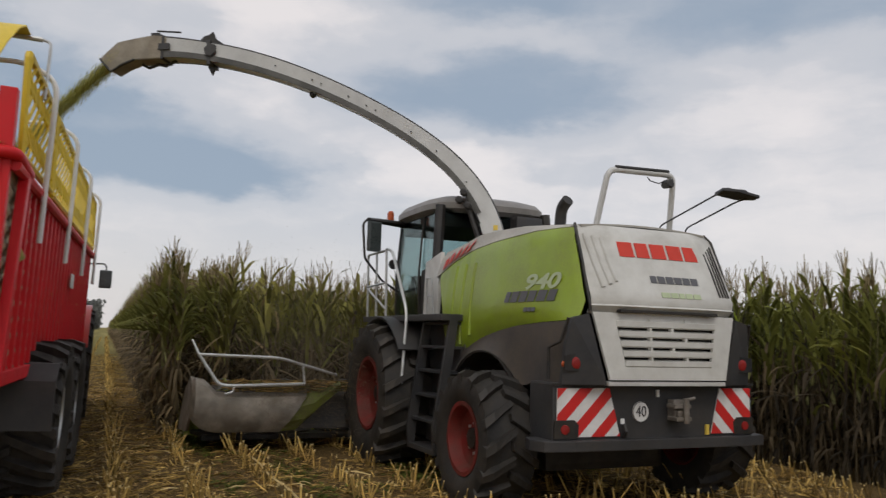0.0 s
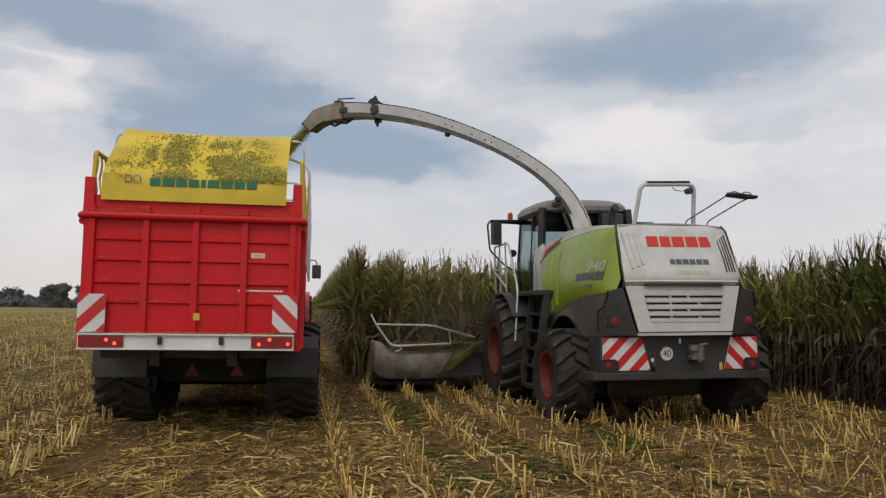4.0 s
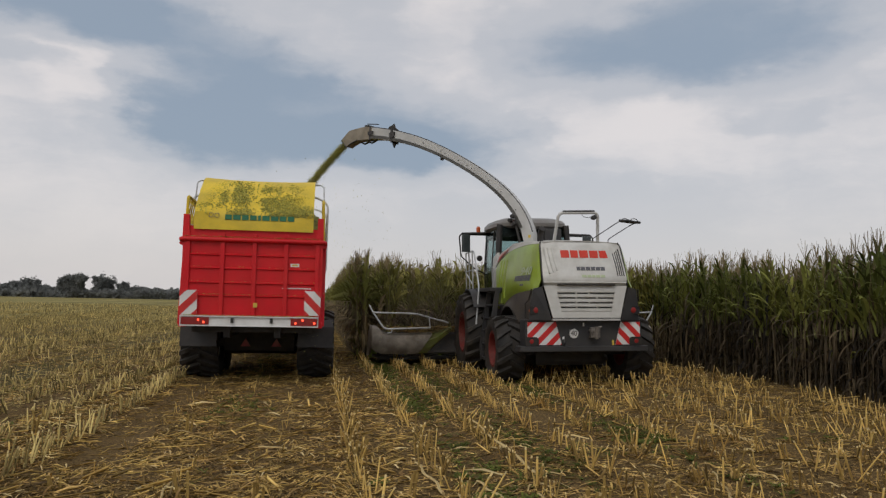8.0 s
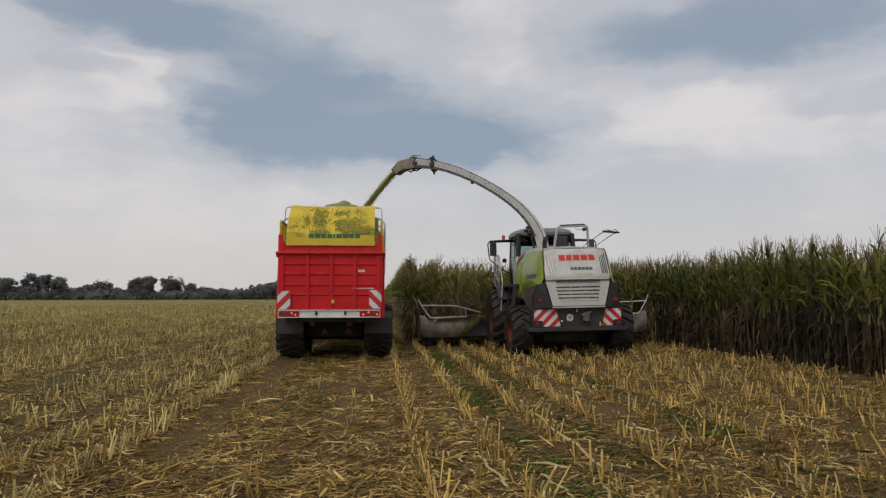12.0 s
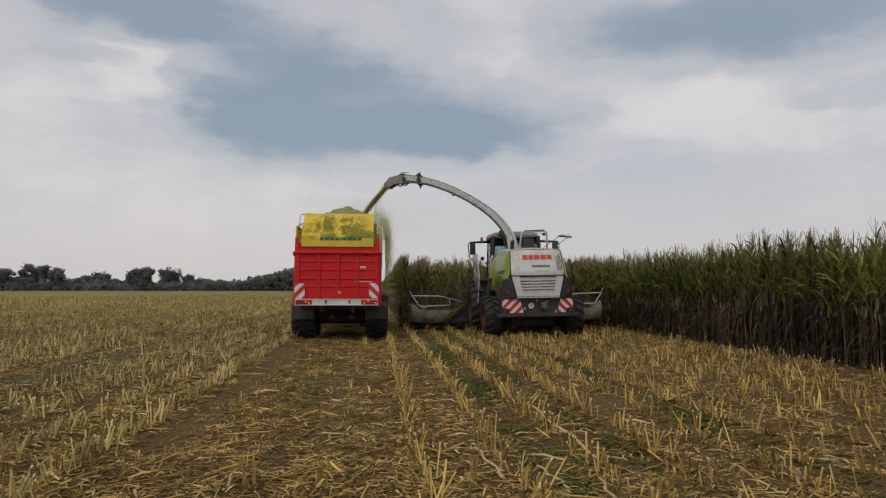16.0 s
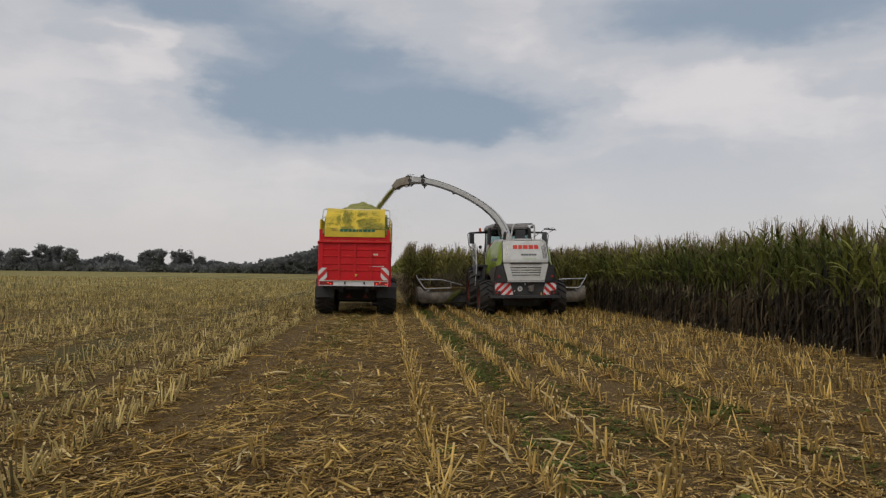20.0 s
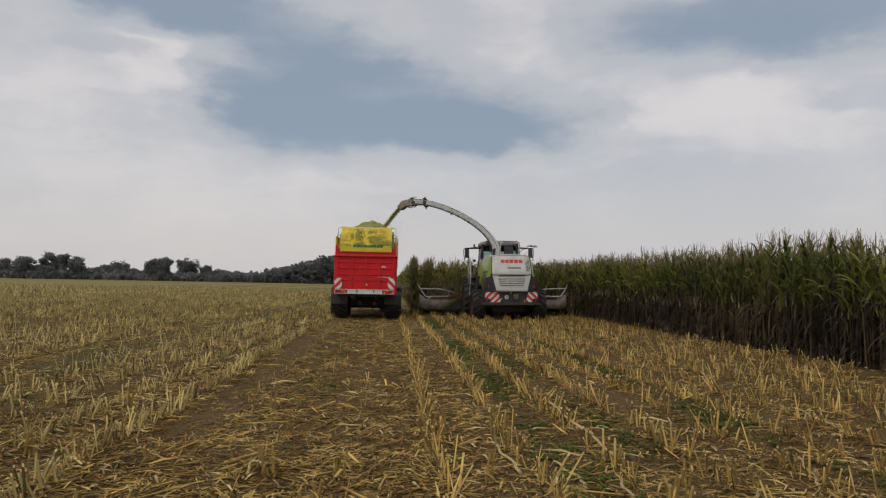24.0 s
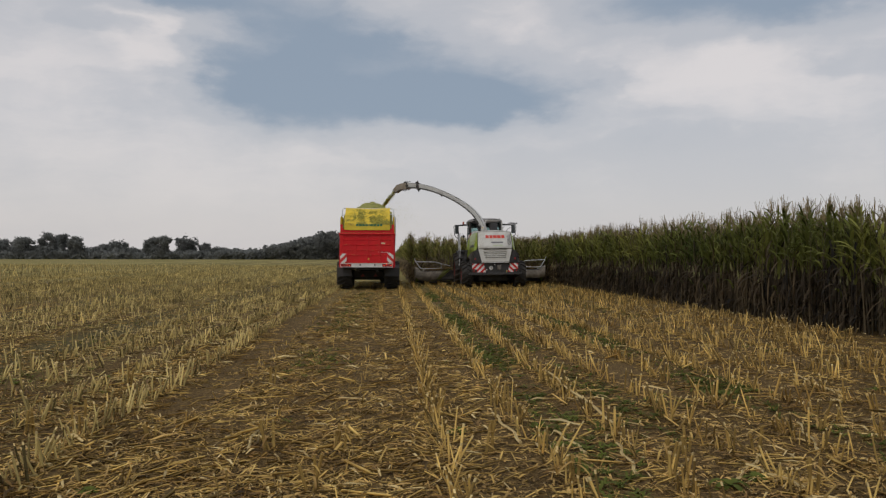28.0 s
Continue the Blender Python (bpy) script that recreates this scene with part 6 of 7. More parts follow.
def build_header(hv):
    """Rotary maize header on the front of the harvester."""
    hd = new("maize_header")
    hd.parent = hv
    hd["label"] = "wide rotary maize header with grey end shells and white guard rails"
    hd.location = (-0.195, 0, 0)
    x0, x1 = -3.66, 3.66
    bm = B()
    prism(bm, [(4.76, 0.36), (4.84, 0.80), (4.95, 0.88), (5.15, 0.86), (5.25, 0.30)], "x", x0 + 0.25, x1 - 0.25, 0.02)
    part("trough", bm, M_DARK, hd, "dark rear wall of the header")
    bm = B()
    box(bm, -0.55, 0.55, 4.1, 4.9, 0.45, 1.2, 0.05)
    part("feeder", bm, M_DARK, hd)
    bm = B()
    box(bm, x0 + 0.2, x1 - 0.2, 5.2, 6.0, 0.16, 0.24, 0.02)
    part("cutter_bed", bm, M_DARK, hd)
    # rotating drums with teeth
    for k in range(8):
        cx = x0 + 0.5 + k * (x1 - x0 - 1.0) / 7
        bm = B()
        lathe_z(bm, cx, 5.62, 0.22, [(0, 0.42), (0.05, 0.43), (0.06, 0.30), (0.45, 0.26), (0.46, 0.36), (0.50, 0.36), (0.51, 0.22), (0.75, 0.12), (0.78, 0.02)], 20)
        dr = smooth(part("cutter_drum", bm, M_DARK, hd))
        bm = B()
        for q in range(10):
            a = 2 * math.pi * q / 10
            box(bm, 0.34, 0.48, -0.02, 0.02, 0.66, 0.70, 0.004, pose(cx, 5.62, 0, 0, 0, math.degrees(a)))
        part("teeth", bm, M_ZINC, hd)
    # divider noses
    for k in range(9):
        cx = x0 + 0.12 + k * (x1 - x0 - 0.24) / 8
        bm = B()
        loft(bm, [[(cx - 0.12, 5.6, 0.2), (cx + 0.12, 5.6, 0.2), (cx + 0.08, 5.6, 0.5), (cx - 0.08, 5.6, 0.5)], [(cx - 0.1, 6.1, 0.16), (cx + 0.1, 6.1, 0.16), (cx + 0.05, 6.1, 0.38), (cx - 0.05, 6.1, 0.38)], [(cx - 0.02, 6.75, 0.14), (cx + 0.02, 6.75, 0.14), (cx + 0.01, 6.75, 0.18), (cx - 0.01, 6.75, 0.18)]])
        part("divider", bm, M_GREEN, hd, "green pointed divider")
    for s in (-1, 1):
        # end shell, grey
        e = s * 3.66
        grid = []
        prof = [(4.62, 0.36), (4.52, 0.55), (4.50, 0.80), (4.56, 1.02), (4.70, 1.10), (5.0, 1.08), (5.5, 0.85)]
        for off, zb, zt in ((0.0, 0.55, 0.99), (0.03, 0.49, 1.03), (0.12, 0.41, 1.01), (0.20, 0.38, 0.93), (0.30, 0.365, 0.84), (0.6, 0.36, 0.83), (0.9, 0.36, 0.83), (1.15, 0.36, 0.85)):
            cut = 0.38 if off > 1.1 else 0.0
            grid.append([(e - s * (off + cut * max(0, (z - 0.36) / 0.74)), y + (0.10 if off == 0 else 0), zb + (z - 0.36) * (zt - zb) / 0.74) for y, z in prof])
        bm = B()
        patch(bm, grid, 0.03)
        bmesh.ops.recalc_face_normals(bm, faces=bm.faces)
        smooth(part("end_shell", bm, M_SILVER, hd, "dusty light grey end shell"), 40)
        bm = B()
        prism(bm, [(4.72, 0.62), (4.66, 0.85), (4.74, 1.0), (4.95, 1.06), (5.6, 0.85), (6.3, 0.3), (6.3, 0.2), (5.2, 0.3)], "x", e - 0.02, e + 0.02, 0.008)
        part("end_plate", bm, M_SILVER, hd, "light grey side plate")
        bm = B()
        grid = []
        for off, zb, cut, zt in ((1.15, 0.36, 0.38, 0.85), (1.37, 0.38, 0.38, 0.92), (1.66, 0.66, 0.22, 0.95), (1.95, 0.92, 0.06, 0.99)):
            grid.append([(e - s * (off + cut * q), y, zb + q * (zt - zb)) for q, y in ((0, 4.66), (0.28, 4.57), (0.62, 4.55), (1.0, 4.72))])
        patch(bm, grid, 0.03)
        bmesh.ops.recalc_face_normals(bm, faces=bm.faces)
        part("inner_shell", bm, M_GREENDIRTY, hd, "dirty green shell sloping to the centre")
        # guard rails
        bm = B()
        tube(bm, rounded([(e - s * 0.03, 4.55, 1.37), (e - s * 1.10, 4.56, 1.34), (e - s * 1.93, 4.62, 1.11)], 0.12, 3), 0.021, 8)
        tube(bm, rounded([(e - s * 0.03, 4.55, 1.37), (e - s * 0.30, 4.50, 0.97), (e - s * 0.5, 4.48, 0.965), (e - s * 1.45, 4.52, 0.99)], 0.12, 3), 0.023, 8)
        tube(bm, [(e - s * 1.43, 4.58, 1.25), (e - s * 1.45, 4.52, 0.99)], 0.017, 6)
        tube(bm, [(e - s * 0.03, 4.55, 1.37), (e + s * 0.06, 4.62, 1.56)], 0.015, 6)
        part("guard_rail", bm, M_ZINC, hd, "whitish tubular guard rail")
        bm = B()
        tube(bm, rounded([(e - s * 0.5, 4.48, 0.97), (e - s * 0.48, 4.46, 0.88), (e - s * 0.38, 4.46, 0.86)], 0.04, 3), 0.016, 6)
        part("rail_hook", bm, M_ZINC, hd)
    # chopped leaves lying in the trough
    rng = random.Random(8)
    kinds = straw_kinds(rng, 8)
    rows = []
    for i in range(1300):
        s = rng.choice((-1, 1))
        rows.append((s * rng.uniform(1.5, 3.3), rng.uniform(4.55, 5.0), 0.89 + rng.uniform(-0.03, 0.11), rng.uniform(0, 6.28), rng.uniform(0.6, 1.2), rng.randrange(8), 0, 0))
    ob = new("leaf_debris", scatter("leaf_debris", kinds, rows, [M_STRAW, M_LEAF, M_STRAW]))
    ob.parent = hd
    ob["label"] = "dry leaves and stalks lying on the header"
    return hd

# ================= silage wagon and tractor =================
WAGON_LEN = 7.6
AXLES = (2.45, 3.95)


# where chopped maize sticks to the flap: centre, extent and strength
STUCK = [(0.66, 0.22, 0.44, 0.36, 1.1), (0.3, 0.32, 0.22, 0.28, 0.8), (-0.3, 0.55, 0.2, 0.34, 0.85), (-0.6, 0.5, 0.11, 0.26, 0.8), (-0.92, 0.6, 0.2, 0.38, 0.85),
         (0.8, 0.82, 0.3, 0.2, 0.6), (-0.25, 0.1, 0.22, 0.12, 0.65), (0.2, 0.75, 0.2, 0.16, 0.5), (-0.7, 0.9, 0.3, 0.12, 0.55)]


def build_wagon():
    tr = tagged(new("silage_wagon"), "red silage wagon with yellow top racks, loaded with chopped maize", "trailer")
    # chassis
    bm = B()
    for s in (-1, 1):
        box(bm, s * 0.45 - 0.06, s * 0.45 + 0.06, 0.3, WAGON_LEN + 1.4, 0.86, 1.08, 0.01)
    for y in (0.5, 2.0, 3.6, 5.2, 7.0):
        box(bm, -1.1, 1.1, y - 0.05, y + 0.05, 0.95, 1.08, 0.01)
    for y in AXLES:
        box(bm, -1.1, 1.1, y - 0.07, y + 0.07, 0.58, 0.74, 0.02)
    part("chassis", bm, M_BLACK, tr)
    # black bulk added to stand in for the shade under the bed
    bm = B()
    prism(bm, [(2.2, 0.88), (2.3, 0.50), (2.7, 0.42), (6.2, 0.42), (6.8, 0.88)], "x", -0.72, 0.72, 0.02)
    part("underbody_shade", bm, M_BLACK, tr, "black bulk added for the shade between the wheels")
    bm = B()
    box(bm, -1.2, 1.2, 0.06, WAGON_LEN, 1.08, 1.16)
    part("floor", bm, M_DARK, tr)
    # rear door: sheet between proud ribs
    bm = B()
    box(bm, -1.17, 1.17, 0.0, 0.05, 1.25, 2.60, 0.004)
    door = part("tailgate", bm, M_RED, tr, "red ribbed tailgate")
    for x in (-1.14, -0.54, 0.02, 0.58, 1.14):
        bm = B()
        box(bm, x - 0.038, x + 0.038, -0.055, 0.0, 1.25, 2.74, 0.012)
        part("upright", bm, M_RED, door)
    for z in (1.63, 1.86, 2.12, 2.36):
        bm = B()
        prism(bm, [(0.0, z - 0.03), (-0.03, z - 0.014), (-0.03, z - 0.004), (0.0, z + 0.016)], "x", -1.12, 1.12)
        part("crossbar", bm, M_RED, door)
    bm = B()
    box(bm, -1.14, 1.14, -0.005, 0.04, 2.60, 2.86, 0.004)
    part("upper_board", bm, M_RED, tr)
    # tube across the top, bent round the corners
    bm = B()
    tube(bm, rounded([(-1.27, 0.55, 2.58), (-1.27, -0.06, 2.62), (1.27, -0.06, 2.62), (1.27, 0.55, 2.58)], 0.10, 4), 0.042, 10)
    smooth(part("top_tube", bm, M_RED, tr, "red tube round the rear"))
    for s in (-1, 1):
        bm = B()
        prism(bm, [(s * 1.12, 2.62), (s * 1.24, 2.62), (s * 1.235, 3.06), (s * 1.13, 3.06)], "y", -0.05, 0.06, 0.008)
        part("corner_post", bm, M_RED, tr)
        # side wall: corrugated sheet behind ribs
        grid = []
        ny = 48
        for i in range(61):
            z = 1.14 + 1.5 * i / 60
            grid.append([(s * (1.182 + 0.012 * math.sin(2 * math.pi * z / 0.125 + 0.6 * noise.noise((0, j * 0.7, z)))), 0.06 + (WAGON_LEN - 0.06) * j / ny, z) for j in range(ny + 1)])
        bm = B()
        patch(bm, grid if s < 0 else grid[::-1], 0.02)
        wall = part("side_wall", bm, M_MESHWALL, tr, "mesh side wall clogged with chaff behind red ribs")
        for k in range(24):
            y = 0.66 + k * (WAGON_LEN - 0.8) / 23
            bm = B()
            prism(bm, [(s * 1.17, y - 0.034), (s * 1.24, y - 0.027), (s * 1.24, y + 0.027), (s * 1.17, y + 0.034)], "z", 1.10, 2.64)
            part("rib", bm, M_RED, wall)
        bm = B()
        tube(bm, [(s * 1.26, 0.02, 2.55), (s * 1.26, WAGON_LEN, 2.60)], 0.04, 8)
        box(bm, s * 1.2 - 0.06, s * 1.2 + 0.06, 0.0, WAGON_LEN, 1.06, 1.16, 0.01)
        part("side_rail", bm, M_RED, wall)
        # slanted strut at the rear corner
        bm = B()
        prism(bm, [(0.10, 1.10), (0.20, 1.10), (0.52, 2.55), (0.40, 2.55)], "x", s * 1.26 - 0.035, s * 1.26 + 0.035, 0.01)
        part("strut", bm, M_RED, tr)
        bm = B()
        box(bm, s * 1.2 - 0.035, s * 1.2 + 0.035, -0.02, 0.06, 1.12, 2.60, 0.01)
        part("rear_post", bm, M_RED, tr)
        # yellow folding side racks
        rack = new("side_rack")
        rack.parent = tr
        rack["label"] = "yellow folding rack along the side"
        for k in range(4):
            ya, yb = 0.30 + k * 1.82, 0.30 + (k + 1) * 1.82 - 0.10
            bm = B()
            pts = [(s * 1.24, ya, 2.68), (s * 1.24, yb, 2.70), (s * 1.22, yb, 3.42), (s * 1.22, ya, 3.42)]
            tube(bm, rounded(pts + [pts[0]], 0.04, 2), 0.028, 6)
            part("rack_frame", bm, M_YELLOW, rack)
            n = 9
            for j in range(n):
                y = ya + (yb - ya) * (j + 0.5) / n
                bm = B()
                zz = [2.70 + 0.70 * q / 8 for q in range(9)]
                tube(bm, [(s * (1.23 + 0.02 * math.sin(q * 1.6)), y + 0.03 * math.sin(q * 1.6), z) for q, z in enumerate(zz)], 0.014, 5)
                part("rack_bar", bm, M_YELLOW, rack)
        for k in range(4):
            y = 1.2 + k * 2.05
            bm = B()
            tube(bm, rounded([(s * 1.30, y, 2.15), (s * 1.31, y, 3.50), (s * 1.05, y, 3.62), (s * 0.8, y, 3.6)], 0.14, 4), 0.022, 8)
            part("hoop", bm, M_PLATEW, rack, "white tubular hoop")
        bm = B()
        box(bm, s * 1.262, s * 1.272, 4.4, 4.75, 1.95, 2.12, 0.002)
        part("sticker", bm, M_PLATEW, tr)
        # mudguards, wheel flaps
        bm = B()
        arc = [(1.62, 0.62), (1.64, 1.02), (1.80, 1.14), (4.7, 1.14), (4.86, 1.0)]
        patch(bm, [[(s * 0.79, y, z) for y, z in arc], [(s * 1.49, y, z) for y, z in arc]], 0.03)
        part("mudguard", bm, M_DARK, tr, "dark mudguard with chaff on top")
        for y in AXLES:
            w = wheel(tr, "wheel", 0.70, 0.74, 0.34, 20, (M_RUBBER, M_ZINC), s)
            w.location = (s * 1.15, y, 0.65)
            TRAILER_WHEELS.append((w, 0.70))
        # lights
        x0, x1 = (0.70, 1.17) if s > 0 else (-1.20, -0.72)
        bm = B()
        box(bm, x0, x1, -0.125, -0.075, 1.105, 1.235, 0.006)
        lamp = part("rear_lamp", bm, M_LAMPRED, tr, "red rear lamp, lit")
        for lx, lz in ((x0 + 0.09, 1.15), (x0 + 0.21, 1.205), (x1 - 0.05, 1.155)) if s > 0 else ((x1 - 0.09, 1.15), (x0 + 0.30, 1.19)):
            bm = B()
            lathe_y(bm, lx, -0.123, lz, [(0, 0.022), (-0.003, 0.02), (-0.004, 0.004)], 12)
            part("lamp_bulb", bm, M_LAMPSPOT, lamp, "glowing red bulb")
        x0, x1, z0, z1 = (0.93, 1.22, 1.29, 1.73) if s > 0 else (-1.24, -0.94, 1.27, 1.71)
        warning_plate(tr, [(x0, z0), (x1, z0), (x1, z1), (x0, z1)], -0.075, s < 0, 0.34)
        # warning triangles under the bed
        bm = B()
        cx = s * 0.31 + 0.04
        prism(bm, [(cx - 0.10, 0.60), (cx + 0.10, 0.60), (cx, 0.77)], "y", 2.10, 2.11)
        part("reflector", bm, M_TRIANGLE, tr, "red triangular reflector")
    # white bumper bar
    bm = B()
    box(bm, -1.22, 1.19, -0.10, -0.04, 1.09, 1.25, 0.006)
    bar = part("bumper_bar", bm, M_PLATEW, tr, "white rear bumper bar")
    bm = B()
    box(bm, -1.22, 1.19, -0.135, -0.04, 1.245, 1.262, 0.003)
    box(bm, -1.22, 1.19, -0.135, -0.04, 1.078, 1.092, 0.003)
    part("flange", bm, M_PLATEW, bar)
    for x in (-0.32, 0.36):
        bm = B()
        box(bm, x - 0.025, x + 0.025, -0.15, -0.09, 1.14, 1.23, 0.012)
        part("buffer", bm, M_BLACK, bar)
    # stickers and web address as a bar
    bm = B()
    box(bm, 0.66, 0.82, -0.004, 0.0, 2.165, 2.225, 0.001)
    st = part("sticker", bm, M_PLATEW, tr, "small white and yellow label")
    bm = B()
    box(bm, 0.69, 0.79, -0.007, -0.003, 2.18, 2.21, 0.0005)
    part("print", bm, M_STICKER, st)
    bm = B()
    box(bm, 0.03, 0.10, -0.062, -0.05, 1.42, 1.50, 0.002)
    part("sticker", bm, M_STICKER, tr, "yellow label")
    def on_gate(u, z):
        return (u, -0.008, z)
    bars(tr, "letter_bar", 0.52, 1.04, 1.765, 1.785, on_gate, M_PLATEW, [1] * 12, thick=0.003)
    # tarpaulin flap: straight below, folded forward above
    prof = [(-0.05, 2.80), (-0.045, 2.95), (-0.03, 3.12), (0.22, 3.32), (0.50, 3.53), (0.85, 3.75), (1.12, 3.87), (1.35, 3.88)]
    grid = []
    for (y, z) in prof:
        row = []
        for j in range(17):
            u = -1 + j / 8
            sag = 0.03 * noise.noise((u * 2, z * 2, 1)) + 0.02 * (1 - u * u)
            row.append((1.05 * u, y + sag * (z > 3.1), z + 0.03 * u * u * (z > 3.3)))
        grid.append(row)
    bm = B()
    patch(bm, grid, 0.012)
    bmesh.ops.recalc_face_normals(bm, faces=bm.faces)
    flap = smooth(part("rear_flap", bm, M_TARP, tr, "yellow tarpaulin flap with chopped maize stuck on it"))
    bm = B()
    tube(bm, [(-1.14, 1.36, 3.88), (1.14, 1.36, 3.88)], 0.022, 8)
    part("flap_tube", bm, M_ZINC, flap)
    for s in (-1, 1):
        bm = B()
        tube(bm, rounded([(s * 1.14, 1.36, 3.88), (s * 1.22, 1.28, 3.84), (s * 1.24, 1.1, 3.3)], 0.06, 3), 0.014, 6)
        part("stay", bm, M_ZINC, flap)
    def on_flap(u, z):
        return (u, interp(z, [p[1] for p in prof], [p[0] for p in prof]) - 0.006, z)
    bars(tr, "letter_block", -0.52, 0.70, 2.985, 3.075, on_flap, M_LETGREEN, [0.9, 1, 0.9, 0.9, 0.4, 1.0, 1.0, 0.9, 0.9])
    for k in range(2):
        bm = B()
        x = -0.76 + k * 0.10
        tube(bm, rounded([(x - 0.035, -0.055, 3.02), (x + 0.035, -0.055, 3.02), (x + 0.035, -0.05, 3.09), (x - 0.035, -0.05, 3.09), (x - 0.035, -0.055, 3.02)], 0.012, 2), 0.005, 5)
        part("letter_block", bm, M_LETGREY, tr)
    # flakes stuck to the flap
    rng = random.Random(31)
    bag = Bag()
    tries = 0
    while len(bag.Q) < 16000 and tries < 130000:
        tries += 1
        u, v = rng.uniform(-1.04, 1.04), rng.random()
        z = 3.06 + 0.79 * v
        den = max(w * math.exp(-((u - cu) / ru) ** 2 - ((v - cv) / rv) ** 2) for cu, cv, ru, rv, w in STUCK)
        den += 0.30 * noise.noise((u * 9, v * 6, 7)) + 0.35 * noise.noise((u * 24, v * 18, 2)) + 0.25 * noise.noise((u * 60, v * 40, 4))
        if den < rng.uniform(0.15, 0.62):
            continue
        y = interp(z, [p[1] for p in prof], [p[0] for p in prof]) - 0.012 - rng.uniform(0, 0.01)
        y += (0.03 * noise.noise((u / 1.07 * 2, z * 2, 1)) + 0.02 * (1 - u * u))
        c = Vector((u, y, z + 0.0))
        a = Vector((rng.gauss(0, 1), rng.gauss(0, 0.5), rng.gauss(0, 1))).normalized() * rng.uniform(0.006, 0.014)
        b = Vector((-a.z, rng.gauss(0, 0.005), a.x)) * 0.6
        k = len(bag.V)
        bag.V += [tuple(c + a), tuple(c + b), tuple(c - a), tuple(c - b)]
        bag.Q.append((k, k + 1, k + 2, k + 3))
        bag.I.append(0)
    V, Q, I = bag.done()
    ob = new("stuck_chaff", quads_mesh("stuck_chaff", V, Q, I, [M_CHAFF]))
    stuff(ob, tr, "chopped maize stuck to the flap")
    # chaff on ledges
    bag = Bag()
    for i in range(3000):
        w = rng.random()
        if w < 0.3:
            c = Vector((rng.uniform(-1.15, 1.15), rng.uniform(-0.13, -0.06), 1.264 + rng.uniform(0, 0.015)))
        elif w < 0.5:
            c = Vector((rng.uniform(-1.1, 1.1), rng.uniform(-0.026, -0.004), rng.choice((1.638, 1.638, 1.638, 1.87, 2.13, 2.37)) + rng.uniform(0, 0.015)))
        elif w < 0.75:
            c = Vector((rng.uniform(-1.2, 1.2), rng.uniform(-0.08, -0.03), 2.66 + rng.uniform(0, 0.025)))
        else:
            c = Vector((rng.choice((-1, 1)) * rng.uniform(1.28, 1.47), rng.uniform(1.9, 4.7), 1.158))
        a = Vector((rng.gauss(0, 1), rng.gauss(0, 1), rng.gauss(0, 0.5))).normalized() * rng.uniform(0.006, 0.014)
        b = Vector((-a.y, a.x, rng.gauss(0, 0.003))) * 0.8
        k = len(bag.V)
        bag.V += [tuple(c + a), tuple(c + b), tuple(c - a), tuple(c - b)]
        bag.Q.append((k, k + 1, k + 2, k + 3))
        bag.I.append(0)
    V, Q, I = bag.done()
    ob = new("ledge_chaff", quads_mesh("ledge_chaff", V, Q, I, [M_CHAFF]))
    stuff(ob, tr, "chopped maize lying on the ledges")
    # front wall and drawbar
    bm = B()
    box(bm, -1.2, 1.2, WAGON_LEN - 0.05, WAGON_LEN, 1.15, 3.5, 0.01)
    part("front_wall", bm, M_RED, tr)
    bm = B()
    tube(bm, [(-0.4, WAGON_LEN, 0.95), (0, WAGON_LEN + 1.5, 0.75), (0.4, WAGON_LEN, 0.95)], 0.07, 8)
    part("drawbar", bm, M_BLACK, tr)
    return tr


def build_load(tr):
    """The heap of chopped maize inside the wagon."""
    rng = random.Random(33)
    grid = []
    for i in range(60):
        y = 0.15 + (WAGON_LEN - 0.3) * i / 59
        row = []
        for j in range(25):
            u = -1 + j / 12
            x = 1.14 * u
            h = 0.55 * math.exp(-((y - 4.4) / 2.4) ** 2) * (1 - 0.8 * (u - 0.15) ** 2) - 0.25 * u * u - 0.35 * math.exp(-((y - 0.1) / 0.7) ** 2)
            h = min(h, -1.0 + 0.60 * y)
            row.append((x, y, h + min(1, y / 2.5) * 0.12 * noise.noise((x * 2.6, y * 2.2, 3)) + 0.05 * noise.noise((x * 11, y * 11, 8))))
        grid.append(row)
    bm = B()
    patch(bm, grid, 0.3)
    bmesh.ops.recalc_face_normals(bm, faces=bm.faces)
    ob = smooth(part("chopped_load", bm, M_LOAD, None), 60)
    tagged(ob, "heap of chopped green-yellow maize in the wagon", "silage")
    return ob


